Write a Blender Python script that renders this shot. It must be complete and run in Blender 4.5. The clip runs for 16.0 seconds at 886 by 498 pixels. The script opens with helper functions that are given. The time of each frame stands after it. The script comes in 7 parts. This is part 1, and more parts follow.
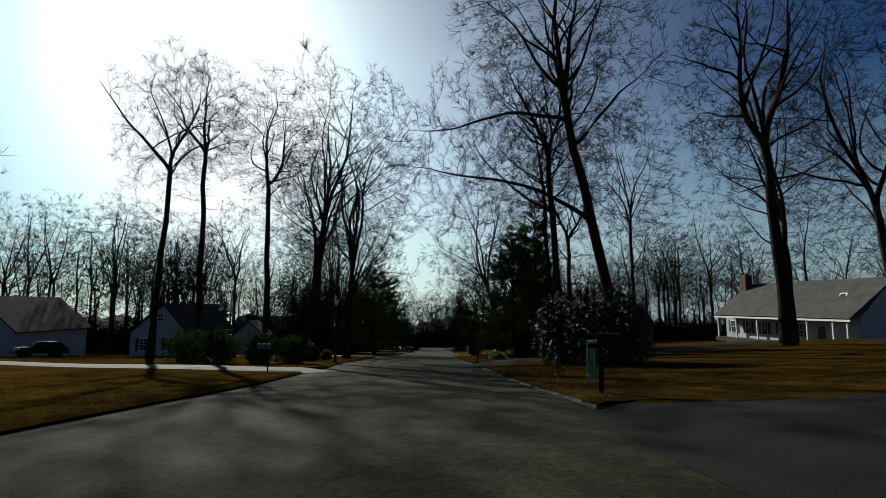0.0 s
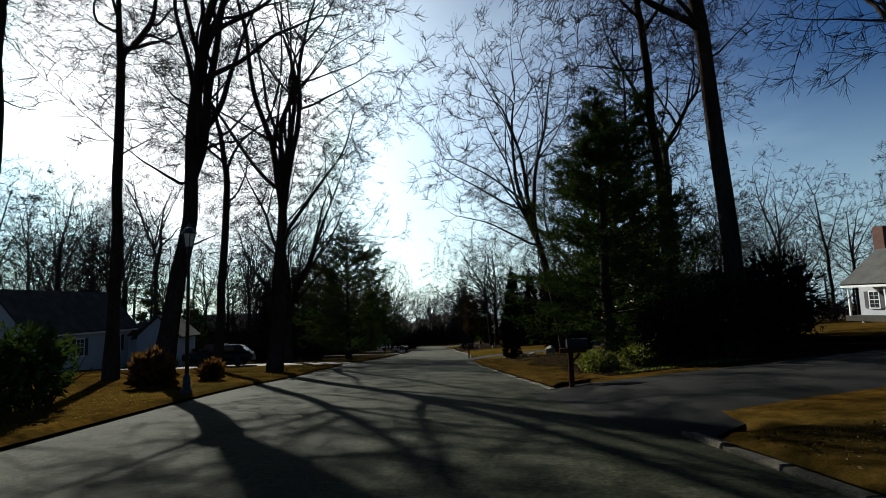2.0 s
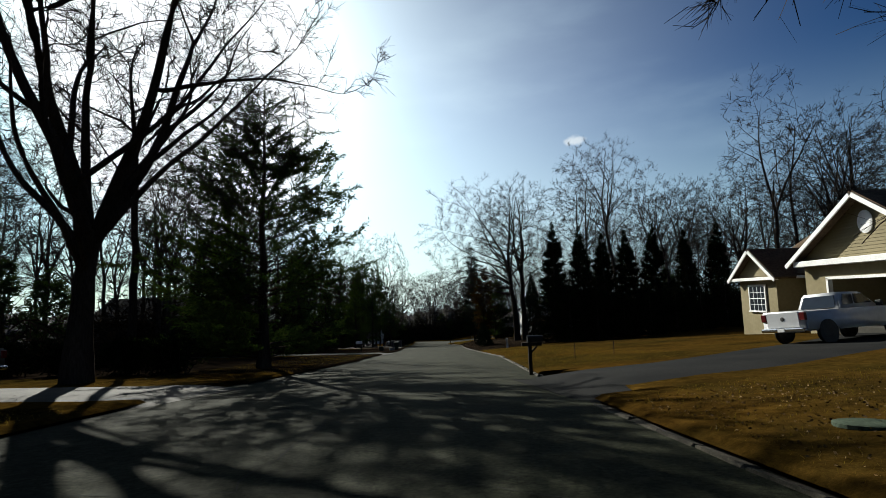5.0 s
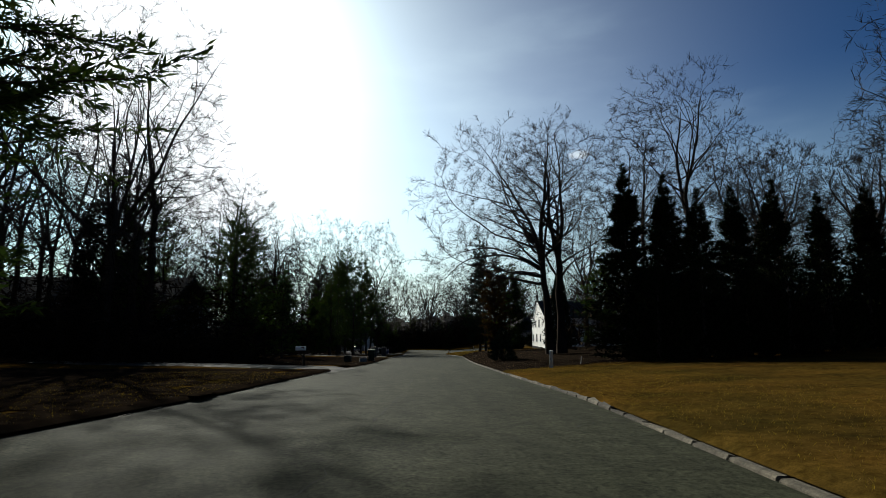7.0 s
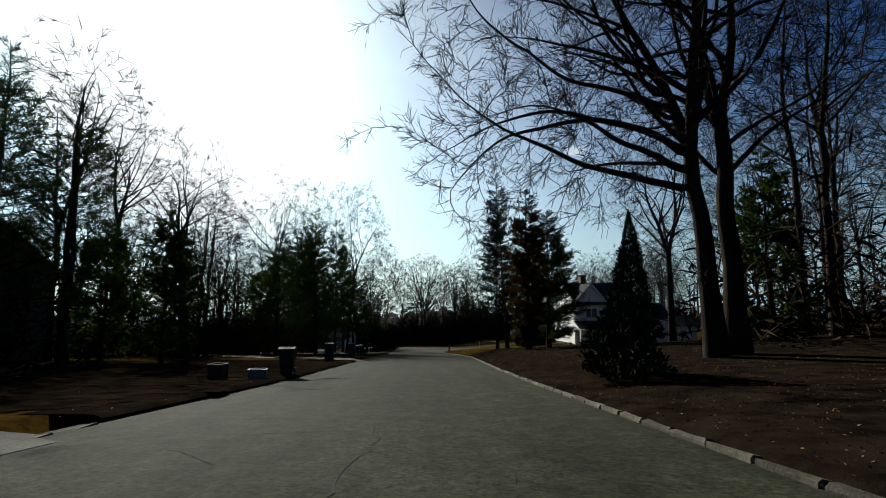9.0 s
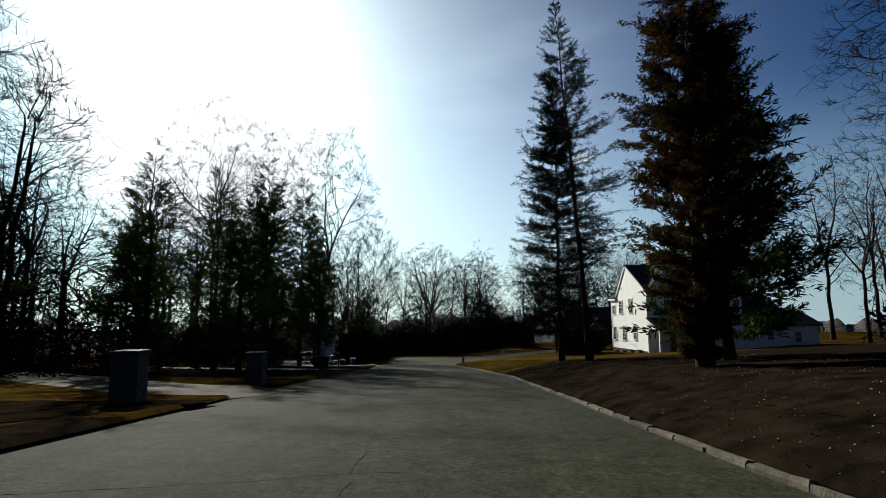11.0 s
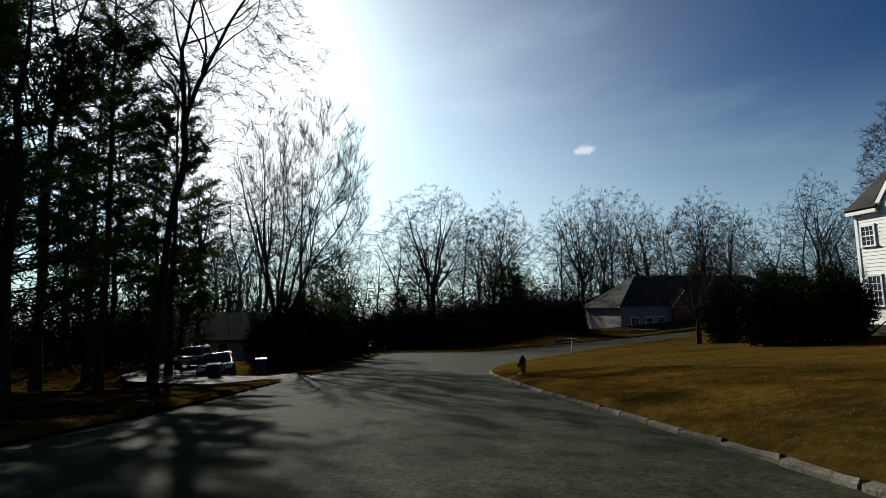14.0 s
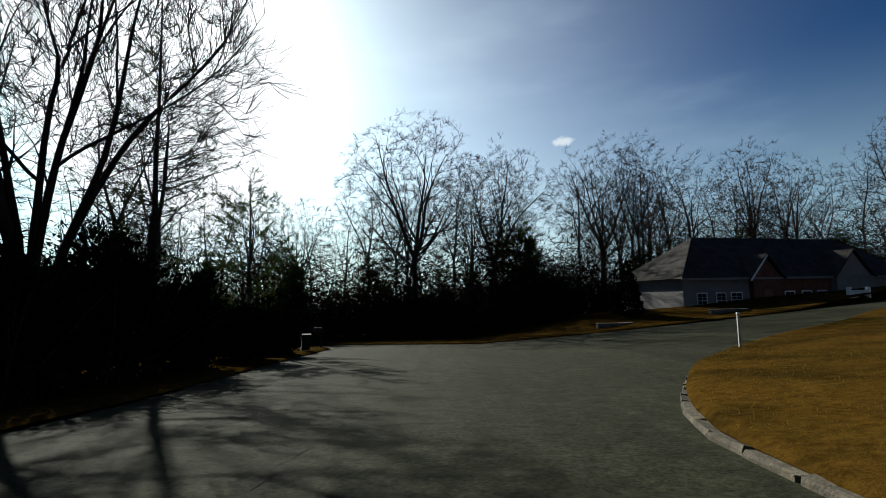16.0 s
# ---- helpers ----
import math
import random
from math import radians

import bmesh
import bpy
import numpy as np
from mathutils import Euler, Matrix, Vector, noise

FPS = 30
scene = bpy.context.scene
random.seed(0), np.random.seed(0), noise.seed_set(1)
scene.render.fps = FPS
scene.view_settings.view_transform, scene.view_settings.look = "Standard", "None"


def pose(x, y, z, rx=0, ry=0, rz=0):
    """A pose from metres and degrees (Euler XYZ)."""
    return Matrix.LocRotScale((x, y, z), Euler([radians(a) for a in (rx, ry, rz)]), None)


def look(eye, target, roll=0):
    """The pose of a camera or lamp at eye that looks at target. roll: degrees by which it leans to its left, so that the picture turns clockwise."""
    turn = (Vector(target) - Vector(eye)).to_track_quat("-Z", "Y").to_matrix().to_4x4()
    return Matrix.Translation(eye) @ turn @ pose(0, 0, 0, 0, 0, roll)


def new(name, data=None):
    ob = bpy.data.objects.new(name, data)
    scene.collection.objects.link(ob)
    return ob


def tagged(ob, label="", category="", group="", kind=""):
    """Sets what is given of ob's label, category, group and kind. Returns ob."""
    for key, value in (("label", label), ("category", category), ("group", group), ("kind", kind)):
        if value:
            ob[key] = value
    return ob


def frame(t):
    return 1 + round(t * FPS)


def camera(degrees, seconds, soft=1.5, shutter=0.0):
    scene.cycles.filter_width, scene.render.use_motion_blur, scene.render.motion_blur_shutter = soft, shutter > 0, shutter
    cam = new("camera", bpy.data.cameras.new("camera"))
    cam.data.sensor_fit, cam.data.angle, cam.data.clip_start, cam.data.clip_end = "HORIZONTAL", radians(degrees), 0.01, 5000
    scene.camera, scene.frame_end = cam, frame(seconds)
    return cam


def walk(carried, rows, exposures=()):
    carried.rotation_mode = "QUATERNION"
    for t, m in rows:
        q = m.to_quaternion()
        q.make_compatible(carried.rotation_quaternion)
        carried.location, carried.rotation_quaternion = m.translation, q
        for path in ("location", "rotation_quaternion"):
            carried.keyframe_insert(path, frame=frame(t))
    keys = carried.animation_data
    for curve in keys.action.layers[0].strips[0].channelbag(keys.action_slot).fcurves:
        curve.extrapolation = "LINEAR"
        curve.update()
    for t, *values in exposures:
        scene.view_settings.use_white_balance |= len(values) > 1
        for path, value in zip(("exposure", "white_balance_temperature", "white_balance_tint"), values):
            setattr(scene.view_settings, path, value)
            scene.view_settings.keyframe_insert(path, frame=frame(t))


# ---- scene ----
cam = camera(81.81, 16.0, soft=0.6)
PATH = [
    (0.0, pose(0.000, -0.000, 1.300, 96.247, 0.124, -0.455)),
    (0.5, pose(-0.152, 6.926, 0.746, 96.006, 0.361, -0.616)),
    (1.0, pose(-0.327, 13.322, 0.234, 95.854, 1.052, -0.325)),
    (1.5, pose(-0.488, 19.356, -0.248, 95.980, 1.160, -0.399)),
    (2.0, pose(-0.571, 24.985, -0.699, 96.002, 2.036, -0.771)),
    (2.5, pose(-0.658, 30.044, -1.104, 95.843, 1.542, -0.813)),
    (3.0, pose(-0.753, 34.808, -1.485, 95.824, 1.473, -0.749)),
    (3.5, pose(-0.829, 39.372, -1.850, 95.793, 1.679, -0.849)),
    (4.0, pose(-0.909, 43.952, -2.216, 95.770, 1.396, -0.966)),
    (4.5, pose(-0.966, 48.537, -2.583, 95.637, 1.743, -1.025)),
    (5.0, pose(-1.002, 53.042, -2.943, 95.463, 1.878, -0.778)),
    (7.5, pose(-0.599, 81.235, -5.199, 96.551, -0.535, -0.883)),
    (8.0, pose(-0.654, 88.125, -5.750, 96.277, 0.045, -0.999)),
    (8.5, pose(-0.658, 94.618, -6.269, 96.250, 0.070, -1.093)),
    (9.0, pose(-0.626, 101.191, -6.795, 96.067, -0.005, -1.300)),
    (11.5, pose(-0.367, 134.828, -9.486, 97.196, 0.166, -0.252)),
    (12.0, pose(-0.233, 141.795, -10.044, 97.173, -0.197, 0.052)),
    (12.5, pose(-0.068, 148.321, -10.566, 97.073, -0.634, 0.370)),
    (13.0, pose(-0.181, 154.441, -11.055, 97.040, 0.732, 0.333)),
    (13.5, pose(-0.426, 160.552, -11.544, 96.871, 0.511, 0.343)),
    (14.0, pose(-0.702, 166.207, -11.997, 96.396, 1.101, 0.099)),
    (14.5, pose(-0.929, 172.035, -12.463, 96.222, 0.738, -0.176)),
    (15.0, pose(-1.152, 177.813, -12.925, 95.335, -0.042, -0.686)),
    (15.5, pose(-1.347, 183.681, -13.394, 95.443, 0.749, -1.354)),
    (16.0, pose(-1.498, 189.452, -13.856, 95.260, 1.237, -2.224)),
]
walk(cam, PATH, [(t, e, 6150, 5) for t, e in ((0.0, 0.65), (0.5, 0.85), (1.2, 1.05), (2.5, 1.35), (5.0, 1.10), (9.0, 1.05), (12.0, 1.08), (14.0, 1.05), (16.0, 1.10))])

# ---- light ----
PUFF_DIR = (0.2651, 0.9218, 0.2826)                # towards the small cloud
SUN_AZ, SUN_EL = radians(27.64), radians(26.17)     # azimuth to the left of +y
world = bpy.data.worlds.new("sky")
scene.world = world
world.use_nodes = True
wn = world.node_tree.nodes
wl = world.node_tree.links
sky = wn.new("ShaderNodeTexSky")
sky.sky_type = 'NISHITA'
sky.sun_disc = False
sky.sun_elevation = SUN_EL
sky.sun_rotation = -SUN_AZ
sky.dust_density = 1.0
sky.air_density = 1.0
sky.ozone_density = 1.0
deep = wn.new("ShaderNodeGamma")                   # a clear, contrasty winter sky
deep.inputs[1].default_value = 1.5
wl.new(sky.outputs[0], deep.inputs[0])


def sky_mix(mode, a, b, fac=1.0):
    m = wn.new("ShaderNodeMix")
    m.data_type, m.blend_type = 'RGBA', mode
    for sock, v in ((m.inputs[0], fac), (m.inputs[6], a), (m.inputs[7], b)):
        if isinstance(v, (int, float)):
            sock.default_value = v
        elif isinstance(v, tuple):
            sock.default_value = (*v, 1)
        else:
            wl.new(v, sock)
    return m.outputs[2]


def sky_noise(scale, detail, stretch):
    tc = wn.new("ShaderNodeTexCoord")
    mp = wn.new("ShaderNodeMapping")
    mp.inputs["Scale"].default_value = stretch
    mp.inputs["Rotation"].default_value = (0, radians(24), 0)
    nz = wn.new("ShaderNodeTexNoise")
    nz.inputs["Scale"].default_value = scale
    nz.inputs["Detail"].default_value = detail
    wl.new(tc.outputs["Generated"], mp.inputs[0])
    wl.new(mp.outputs[0], nz.inputs["Vector"])
    return nz.outputs["Fac"], tc.outputs["Generated"]


def sky_range(v, a, b, c, d):
    r = wn.new("ShaderNodeMapRange")
    r.interpolation_type = 'SMOOTHSTEP'
    for i, q in zip((1, 2, 3, 4), (a, b, c, d)):
        r.inputs[i].default_value = q
    wl.new(v, r.inputs[0])
    return r.outputs[0]


def sky_math(op, a, b):
    m = wn.new("ShaderNodeMath")
    m.operation = op
    for sock, v in zip(m.inputs, (a, b)):
        if isinstance(v, (int, float)):
            sock.default_value = v
        else:
            wl.new(v, sock)
    return m.outputs[0]


SKY_LEVEL = (0.0030, 0.0068, 0.0104)
air = sky_mix('MULTIPLY', deep.outputs[0], SKY_LEVEL)
wisp, way = sky_noise(2.6, 6, (1.0, 1.0, 3.2))     # thin high cloud
air = sky_mix('MIX', air, (0.25, 0.33, 0.39), sky_range(wisp, 0.50, 0.80, 0.0, 0.16))


def sky_vector(op, a, b):
    m = wn.new("ShaderNodeVectorMath")
    m.operation = op
    wl.new(a, m.inputs[0])
    if b:
        m.inputs[1].default_value = b
    return m.outputs["Value"] if op in ('DOT_PRODUCT', 'LENGTH') else m.outputs[0]


SUN_WAY = (-math.sin(SUN_AZ) * math.cos(SUN_EL), math.cos(SUN_AZ) * math.cos(SUN_EL), math.sin(SUN_EL))
lift = wn.new("ShaderNodeSeparateXYZ")
wl.new(way, lift.inputs[0])
air = sky_mix('MIX', air, (0.225, 0.290, 0.308), sky_range(lift.outputs[2], -0.05, 0.40, 0.75, 0.0))


def sky_glow(way_to, power, colour, under):
    d = sky_math('POWER', sky_math('MAXIMUM', sky_vector('DOT_PRODUCT', way, way_to), 0.0), power)
    return sky_mix('ADD', under, sky_mix('MIX', (0.0, 0.0, 0.0), colour, d))


HAZE_WAY = Vector((-math.sin(radians(11)) * math.cos(radians(11)), math.cos(radians(11)) * math.cos(radians(11)), math.sin(radians(11))))
air = sky_glow(HAZE_WAY, 8.0, (0.280, 0.280, 0.240), air)      # thin haze low down towards the sun
air = sky_glow(SUN_WAY, 24.0, (0.59, 0.545, 0.43), air)      # bright aureole
air = sky_glow(SUN_WAY, 220.0, (0.6, 0.6, 0.6), air)
puff, _ = sky_noise(70.0, 4, (1.0, 1.0, 1.3))      # one small fair-weather cloud
off = sky_vector('LENGTH', sky_vector('MULTIPLY', sky_vector('SUBTRACT', way, PUFF_DIR), (36, 36, 78)), None)
near = sky_range(off, 0.0, 1.3, 1.0, 0.0)
air = sky_mix('MIX', air, (0.40, 0.41, 0.42), sky_range(sky_math('ADD', near, sky_math('MULTIPLY', puff, 0.9)), 0.75, 1.25, 0.0, 0.75))
air = sky_mix('DARKEN', air, (0.68, 0.68, 0.68))   # the haze round the sun is no brighter than white
wl.new(air, wn["Background"].inputs[0])
wn["Background"].inputs[1].default_value = 1.0
sun = new("sun", bpy.data.lights.new("sun", 'SUN'))
sun.data.energy = 5.0
sun.data.angle = radians(0.5)
sun.data.color = (1.0, 0.93, 0.82)
sun_dir = Vector((-math.sin(SUN_AZ) * math.cos(SUN_EL), math.cos(SUN_AZ) * math.cos(SUN_EL), math.sin(SUN_EL)))
sun.matrix_world = look(sun_dir * 200, (0, 0, 0))

# ---- materials ----
def material(name, build):
    m = bpy.data.materials.new(name)
    m.use_nodes = True
    nt = m.node_tree
    build(nt, nt.nodes["Principled BSDF"])
    return m


def ramp(nt, fac, stops):
    r = nt.nodes.new("ShaderNodeValToRGB")
    el = r.color_ramp.elements
    while len(el) < len(stops):
        el.new(0.5)
    for e, (p, c) in zip(el, stops):
        e.position, e.color = p, (*c, 1)
    nt.links.new(fac, r.inputs[0])
    return r.outputs[0]


def noise_tex(nt, scale, detail=4, coords="Object", rough=0.55, stretch=None):
    tc = nt.nodes.new("ShaderNodeTexCoord")
    n = nt.nodes.new("ShaderNodeTexNoise")
    n.inputs["Scale"].default_value = scale
    n.inputs["Detail"].default_value = detail
    n.inputs["Roughness"].default_value = rough
    src = tc.outputs[coords]
    if stretch:
        mp = nt.nodes.new("ShaderNodeMapping")
        mp.inputs["Scale"].default_value = stretch
        nt.links.new(src, mp.inputs[0])
        src = mp.outputs[0]
    nt.links.new(src, n.inputs["Vector"])
    return n.outputs["Fac"]


def mix_rgb(nt, fac, a, b, mode='MIX'):
    m = nt.nodes.new("ShaderNodeMix")
    m.data_type, m.blend_type = 'RGBA', mode
    for s, v in ((m.inputs[0], fac), (m.inputs[6], a), (m.inputs[7], b)):
        if isinstance(v, (int, float)):
            s.default_value = v
        elif isinstance(v, tuple):
            s.default_value = (*v, 1)
        else:
            nt.links.new(v, s)
    return m.outputs[2]


def bump(nt, bs, height, strength=0.3, dist=0.02):
    b = nt.nodes.new("ShaderNodeBump")
    b.inputs["Strength"].default_value = strength
    b.inputs["Distance"].default_value = dist
    nt.links.new(height, b.inputs["Height"])
    nt.links.new(b.outputs[0], bs.inputs["Normal"])


def rough_surface(name, c1, c2, scale, rough=0.9, fine=None, relief=0.3, coarse=None, dist=0.02, stretch=None, spec=0.3, metal=0.0, vary=0.0, grain=1.0):
    """Two-scale mottled surface: c1 and c2 mixed by a coarse noise, darkened by a fine grain."""
    def build(nt, bs):
        big = noise_tex(nt, scale, 5, stretch=stretch)
        col = ramp(nt, big, [(0.32, c1), (0.68, c2)])
        fn = noise_tex(nt, fine or scale * 14, 3, stretch=stretch)
        g = ramp(nt, fn, [(0.3, (1 - 0.38 * grain,) * 3), (0.7, (1 + 0.25 * grain,) * 3)])
        col = mix_rgb(nt, 1.0, col, g, 'MULTIPLY')
        if vary:
            oi = nt.nodes.new("ShaderNodeObjectInfo")
            v = ramp(nt, oi.outputs["Random"], [(0, (1 - vary,) * 3), (1, (1 + vary,) * 3)])
            col = mix_rgb(nt, 1.0, col, v, 'MULTIPLY')
        nt.links.new(col, bs.inputs["Base Color"])
        bs.inputs["Roughness"].default_value = rough
        bs.inputs["Specular IOR Level"].default_value = spec
        bs.inputs["Metallic"].default_value = metal
        bump(nt, bs, fn, relief, dist)
    return material(name, build)


def build_asphalt(nt, bs):
    big = noise_tex(nt, 0.22, 5)
    lane = noise_tex(nt, 1.0, 5, stretch=(1.3, 0.05, 1))
    grain = noise_tex(nt, 15, 8, rough=0.85)
    blot = noise_tex(nt, 2.4, 9, rough=0.85)
    col = ramp(nt, big, [(0.3, (0.0141, 0.0153, 0.0094)), (0.7, (0.0228, 0.0242, 0.0148))])
    col = mix_rgb(nt, 0.5, col, ramp(nt, lane, [(0.3, (0.0118, 0.0126, 0.0079)), (0.7, (0.0257, 0.0270, 0.0165))]))
    col = mix_rgb(nt, 1.0, col, ramp(nt, grain, [(0.36, (0.2, 0.2, 0.2)), (0.64, (1.75, 1.75, 1.75))]), 'MULTIPLY')
    col = mix_rgb(nt, 1.0, col, ramp(nt, blot, [(0.34, (0.45, 0.45, 0.45)), (0.66, (1.55, 1.55, 1.55))]), 'MULTIPLY')
    nt.links.new(col, bs.inputs["Base Color"])
    bs.inputs["Roughness"].default_value = 0.9
    bs.inputs["Specular IOR Level"].default_value = 0.02
    bump(nt, bs, grain, 0.5, 0.01)


ASPHALT = material("worn_asphalt", build_asphalt)
# dark asphalt, lowered further to paint in the pine shade over driveway_2
DRIVE_DARK = rough_surface("dark_asphalt", (0.0090, 0.0094, 0.0092), (0.0160, 0.0160, 0.0152), 0.5, 0.95, 40, 0.4, dist=0.01, spec=0.02)
CONCRETE = rough_surface("concrete", (0.0330, 0.0310, 0.0250), (0.0560, 0.0520, 0.0430), 0.7, 0.9, 30, 0.3, dist=0.008, spec=0.1)
DRIVE_TAN = rough_surface("tan_concrete", (0.034, 0.026, 0.017), (0.052, 0.041, 0.028), 0.5, 0.95, 24, 0.4, dist=0.008, spec=0.05)
DRIVE_WORN = rough_surface("leaf_strewn_driveway", (0.0108, 0.0096, 0.0072), (0.0780, 0.0750, 0.0660), 0.45, 0.95, 20, 0.5, dist=0.01, spec=0.05)
KERB = rough_surface("kerb_concrete", (0.0260, 0.0235, 0.0170), (0.0760, 0.0670, 0.0500), 3.5, 0.95, 30, 0.7, dist=0.02, vary=0.5, spec=0.1)


def build_lawn(nt, bs):
    big = noise_tex(nt, 0.09, 5)
    mid = noise_tex(nt, 0.8, 5)
    grain = noise_tex(nt, 48, 5, rough=0.75)
    col = ramp(nt, big, [(0.35, (0.0450, 0.0262, 0.0056)), (0.5, (0.0350, 0.0217, 0.0054)), (0.66, (0.0190, 0.0180, 0.0050))])
    col = mix_rgb(nt, 0.45, col, ramp(nt, mid, [(0.3, (0.0228, 0.0116, 0.0026)), (0.55, (0.0434, 0.0233, 0.0038)), (0.75, (0.0599, 0.0349, 0.0062))]))
    worn = noise_tex(nt, 0.33, 6, rough=0.7)
    tuft = noise_tex(nt, 5.5, 5, rough=0.7)
    col = mix_rgb(nt, 1.0, col, ramp(nt, worn, [(0.36, (0.52, 0.60, 0.70)), (0.50, (0.98, 0.98, 0.98)), (0.66, (1.25, 1.18, 1.10))]), 'MULTIPLY')
    col = mix_rgb(nt, 1.0, col, ramp(nt, tuft, [(0.32, (0.55, 0.55, 0.55)), (0.66, (1.36, 1.36, 1.36))]), 'MULTIPLY')
    col = mix_rgb(nt, 1.0, col, ramp(nt, grain, [(0.3, (0.5, 0.5, 0.5)), (0.7, (1.4, 1.4, 1.4))]), 'MULTIPLY')
    nt.links.new(col, bs.inputs["Base Color"])
    bs.inputs["Roughness"].default_value = 1.0
    bs.inputs["Specular IOR Level"].default_value = 0.0
    bump(nt, bs, grain, 0.45, 0.02)


LAWN = material("winter_lawn", build_lawn)
BARK = rough_surface("bark", (0.018, 0.0145, 0.012), (0.042, 0.034, 0.028), 1.2, 0.95, 16, 0.8, dist=0.03, stretch=(1, 1, 0.25), spec=0.0)
TWIG = rough_surface("twig_bark", (0.020, 0.0165, 0.014), (0.046, 0.038, 0.031), 0.6, 1.0, 20, 0.2, spec=0.0)


def build_leaf(c1, c2, rough=0.6, spec=0.3, trans=0.0):
    def build(nt, bs):
        geo = nt.nodes.new("ShaderNodeNewGeometry")
        col = ramp(nt, geo.outputs["Random Per Island"], [(0.0, c1), (1.0, c2)])
        big = noise_tex(nt, 0.5, 3)
        col = mix_rgb(nt, 1.0, col, ramp(nt, big, [(0.3, (0.6, 0.6, 0.6)), (0.7, (1.3, 1.3, 1.3))]), 'MULTIPLY')
        nt.links.new(col, bs.inputs["Base Color"])
        bs.inputs["Roughness"].default_value = rough
        bs.inputs["Specular IOR Level"].default_value = spec
        if trans:                                  # light shining through thin leaves
            tl = nt.nodes.new("ShaderNodeBsdfTranslucent")
            nt.links.new(mix_rgb(nt, 1.0, col, (1.5, 1.6, 0.7), 'MULTIPLY'), tl.inputs[0])
            mx = nt.nodes.new("ShaderNodeMixShader")
            mx.inputs[0].default_value = trans
            nt.links.new(bs.outputs[0], mx.inputs[1])
            nt.links.new(tl.outputs[0], mx.inputs[2])
            nt.links.new(mx.outputs[0], nt.nodes["Material Output"].inputs[0])
    return build


PINE = material("pine_needles", build_leaf((0.014, 0.028, 0.009), (0.04, 0.055, 0.018), 1.0, 0.0, 0.10))
SPRUCE = material("spruce_needles", build_leaf((0.0096, 0.0160, 0.0096), (0.0240, 0.0320, 0.0192), 1.0, 0.0))
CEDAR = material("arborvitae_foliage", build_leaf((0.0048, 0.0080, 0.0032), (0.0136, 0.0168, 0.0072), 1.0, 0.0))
YEW = material("bronze_evergreen", build_leaf((0.016, 0.011, 0.007), (0.042, 0.023, 0.013), 1.0, 0.0, 0.15))
RHODO = material("rhododendron_leaf", build_leaf((0.010, 0.017, 0.006), (0.03, 0.035, 0.012), 0.55, 0.22))
BRUSH = material("dry_brush", build_leaf((0.0098, 0.0084, 0.0063), (0.0315, 0.0224, 0.0140), 1.0, 0.0))
GRASS = material("grass_blades", build_leaf((0.045, 0.029, 0.006), (0.110, 0.072, 0.018), 0.9, 0.05, 0.4))
RUSSET = material("russet_grass", build_leaf((0.07, 0.03, 0.014), (0.15, 0.075, 0.038), 1.0, 0.0, 0.12))
DEADLEAF = material("fallen_leaves", build_leaf((0.05, 0.028, 0.011), (0.19, 0.125, 0.06), 0.85, 0.1))
SIDING_WHITE = rough_surface("white_clapboard", (0.6364, 0.6364, 0.5934), (0.7052, 0.6966, 0.6536), 0.8, 0.6, 6, 0.1, dist=0.004, spec=0.05, grain=0.25)
SIDING_GREY = rough_surface("grey_siding", (0.3300, 0.3450, 0.3650), (0.3900, 0.4050, 0.4250), 0.8, 0.7, 6, 0.1, dist=0.004, spec=0.05, grain=0.25)
SIDING_DULL = rough_surface("dull_grey_siding", (0.150, 0.150, 0.148), (0.185, 0.183, 0.178), 0.8, 0.8, 6, 0.1, dist=0.004, spec=0.03, grain=0.25)
SIDING_TAN = rough_surface("tan_siding", (0.1750, 0.1480, 0.0820), (0.2150, 0.1830, 0.1080), 0.8, 0.7, 6, 0.1, dist=0.004, spec=0.05, grain=0.25)
TRIM = rough_surface("white_trim", (0.5760, 0.5760, 0.5600), (0.6560, 0.6560, 0.6400), 1.5, 0.5, 9, 0.05, dist=0.003, grain=0.25)
SHINGLE = rough_surface("dark_shingles", (0.0228, 0.0215, 0.0208), (0.0455, 0.0423, 0.0390), 1.0, 0.95, 9, 0.7, dist=0.015, spec=0.05)
SHINGLE_GREY = rough_surface("grey_shingles", (0.0468, 0.0468, 0.0449), (0.0741, 0.0721, 0.0682), 1.0, 0.95, 9, 0.7, dist=0.015, spec=0.05)
SHINGLE_BROWN = rough_surface("brown_shingles", (0.0650, 0.0455, 0.0292), (0.1040, 0.0748, 0.0488), 1.0, 0.95, 9, 0.7, dist=0.015, spec=0.05)
BRICK = rough_surface("red_brick", (0.0720, 0.0270, 0.0180), (0.1080, 0.0468, 0.0306), 2.0, 0.9, 20, 0.5, dist=0.01, vary=0.25)
# leaf litter made near-black: the shade of the trees is painted into it
LITTER_SHADE = rough_surface("leaf_litter", (0.0036, 0.0027, 0.0020), (0.0140, 0.0100, 0.0066), 1.6, 1.0, 45, 0.6, dist=0.02, spec=0.0)

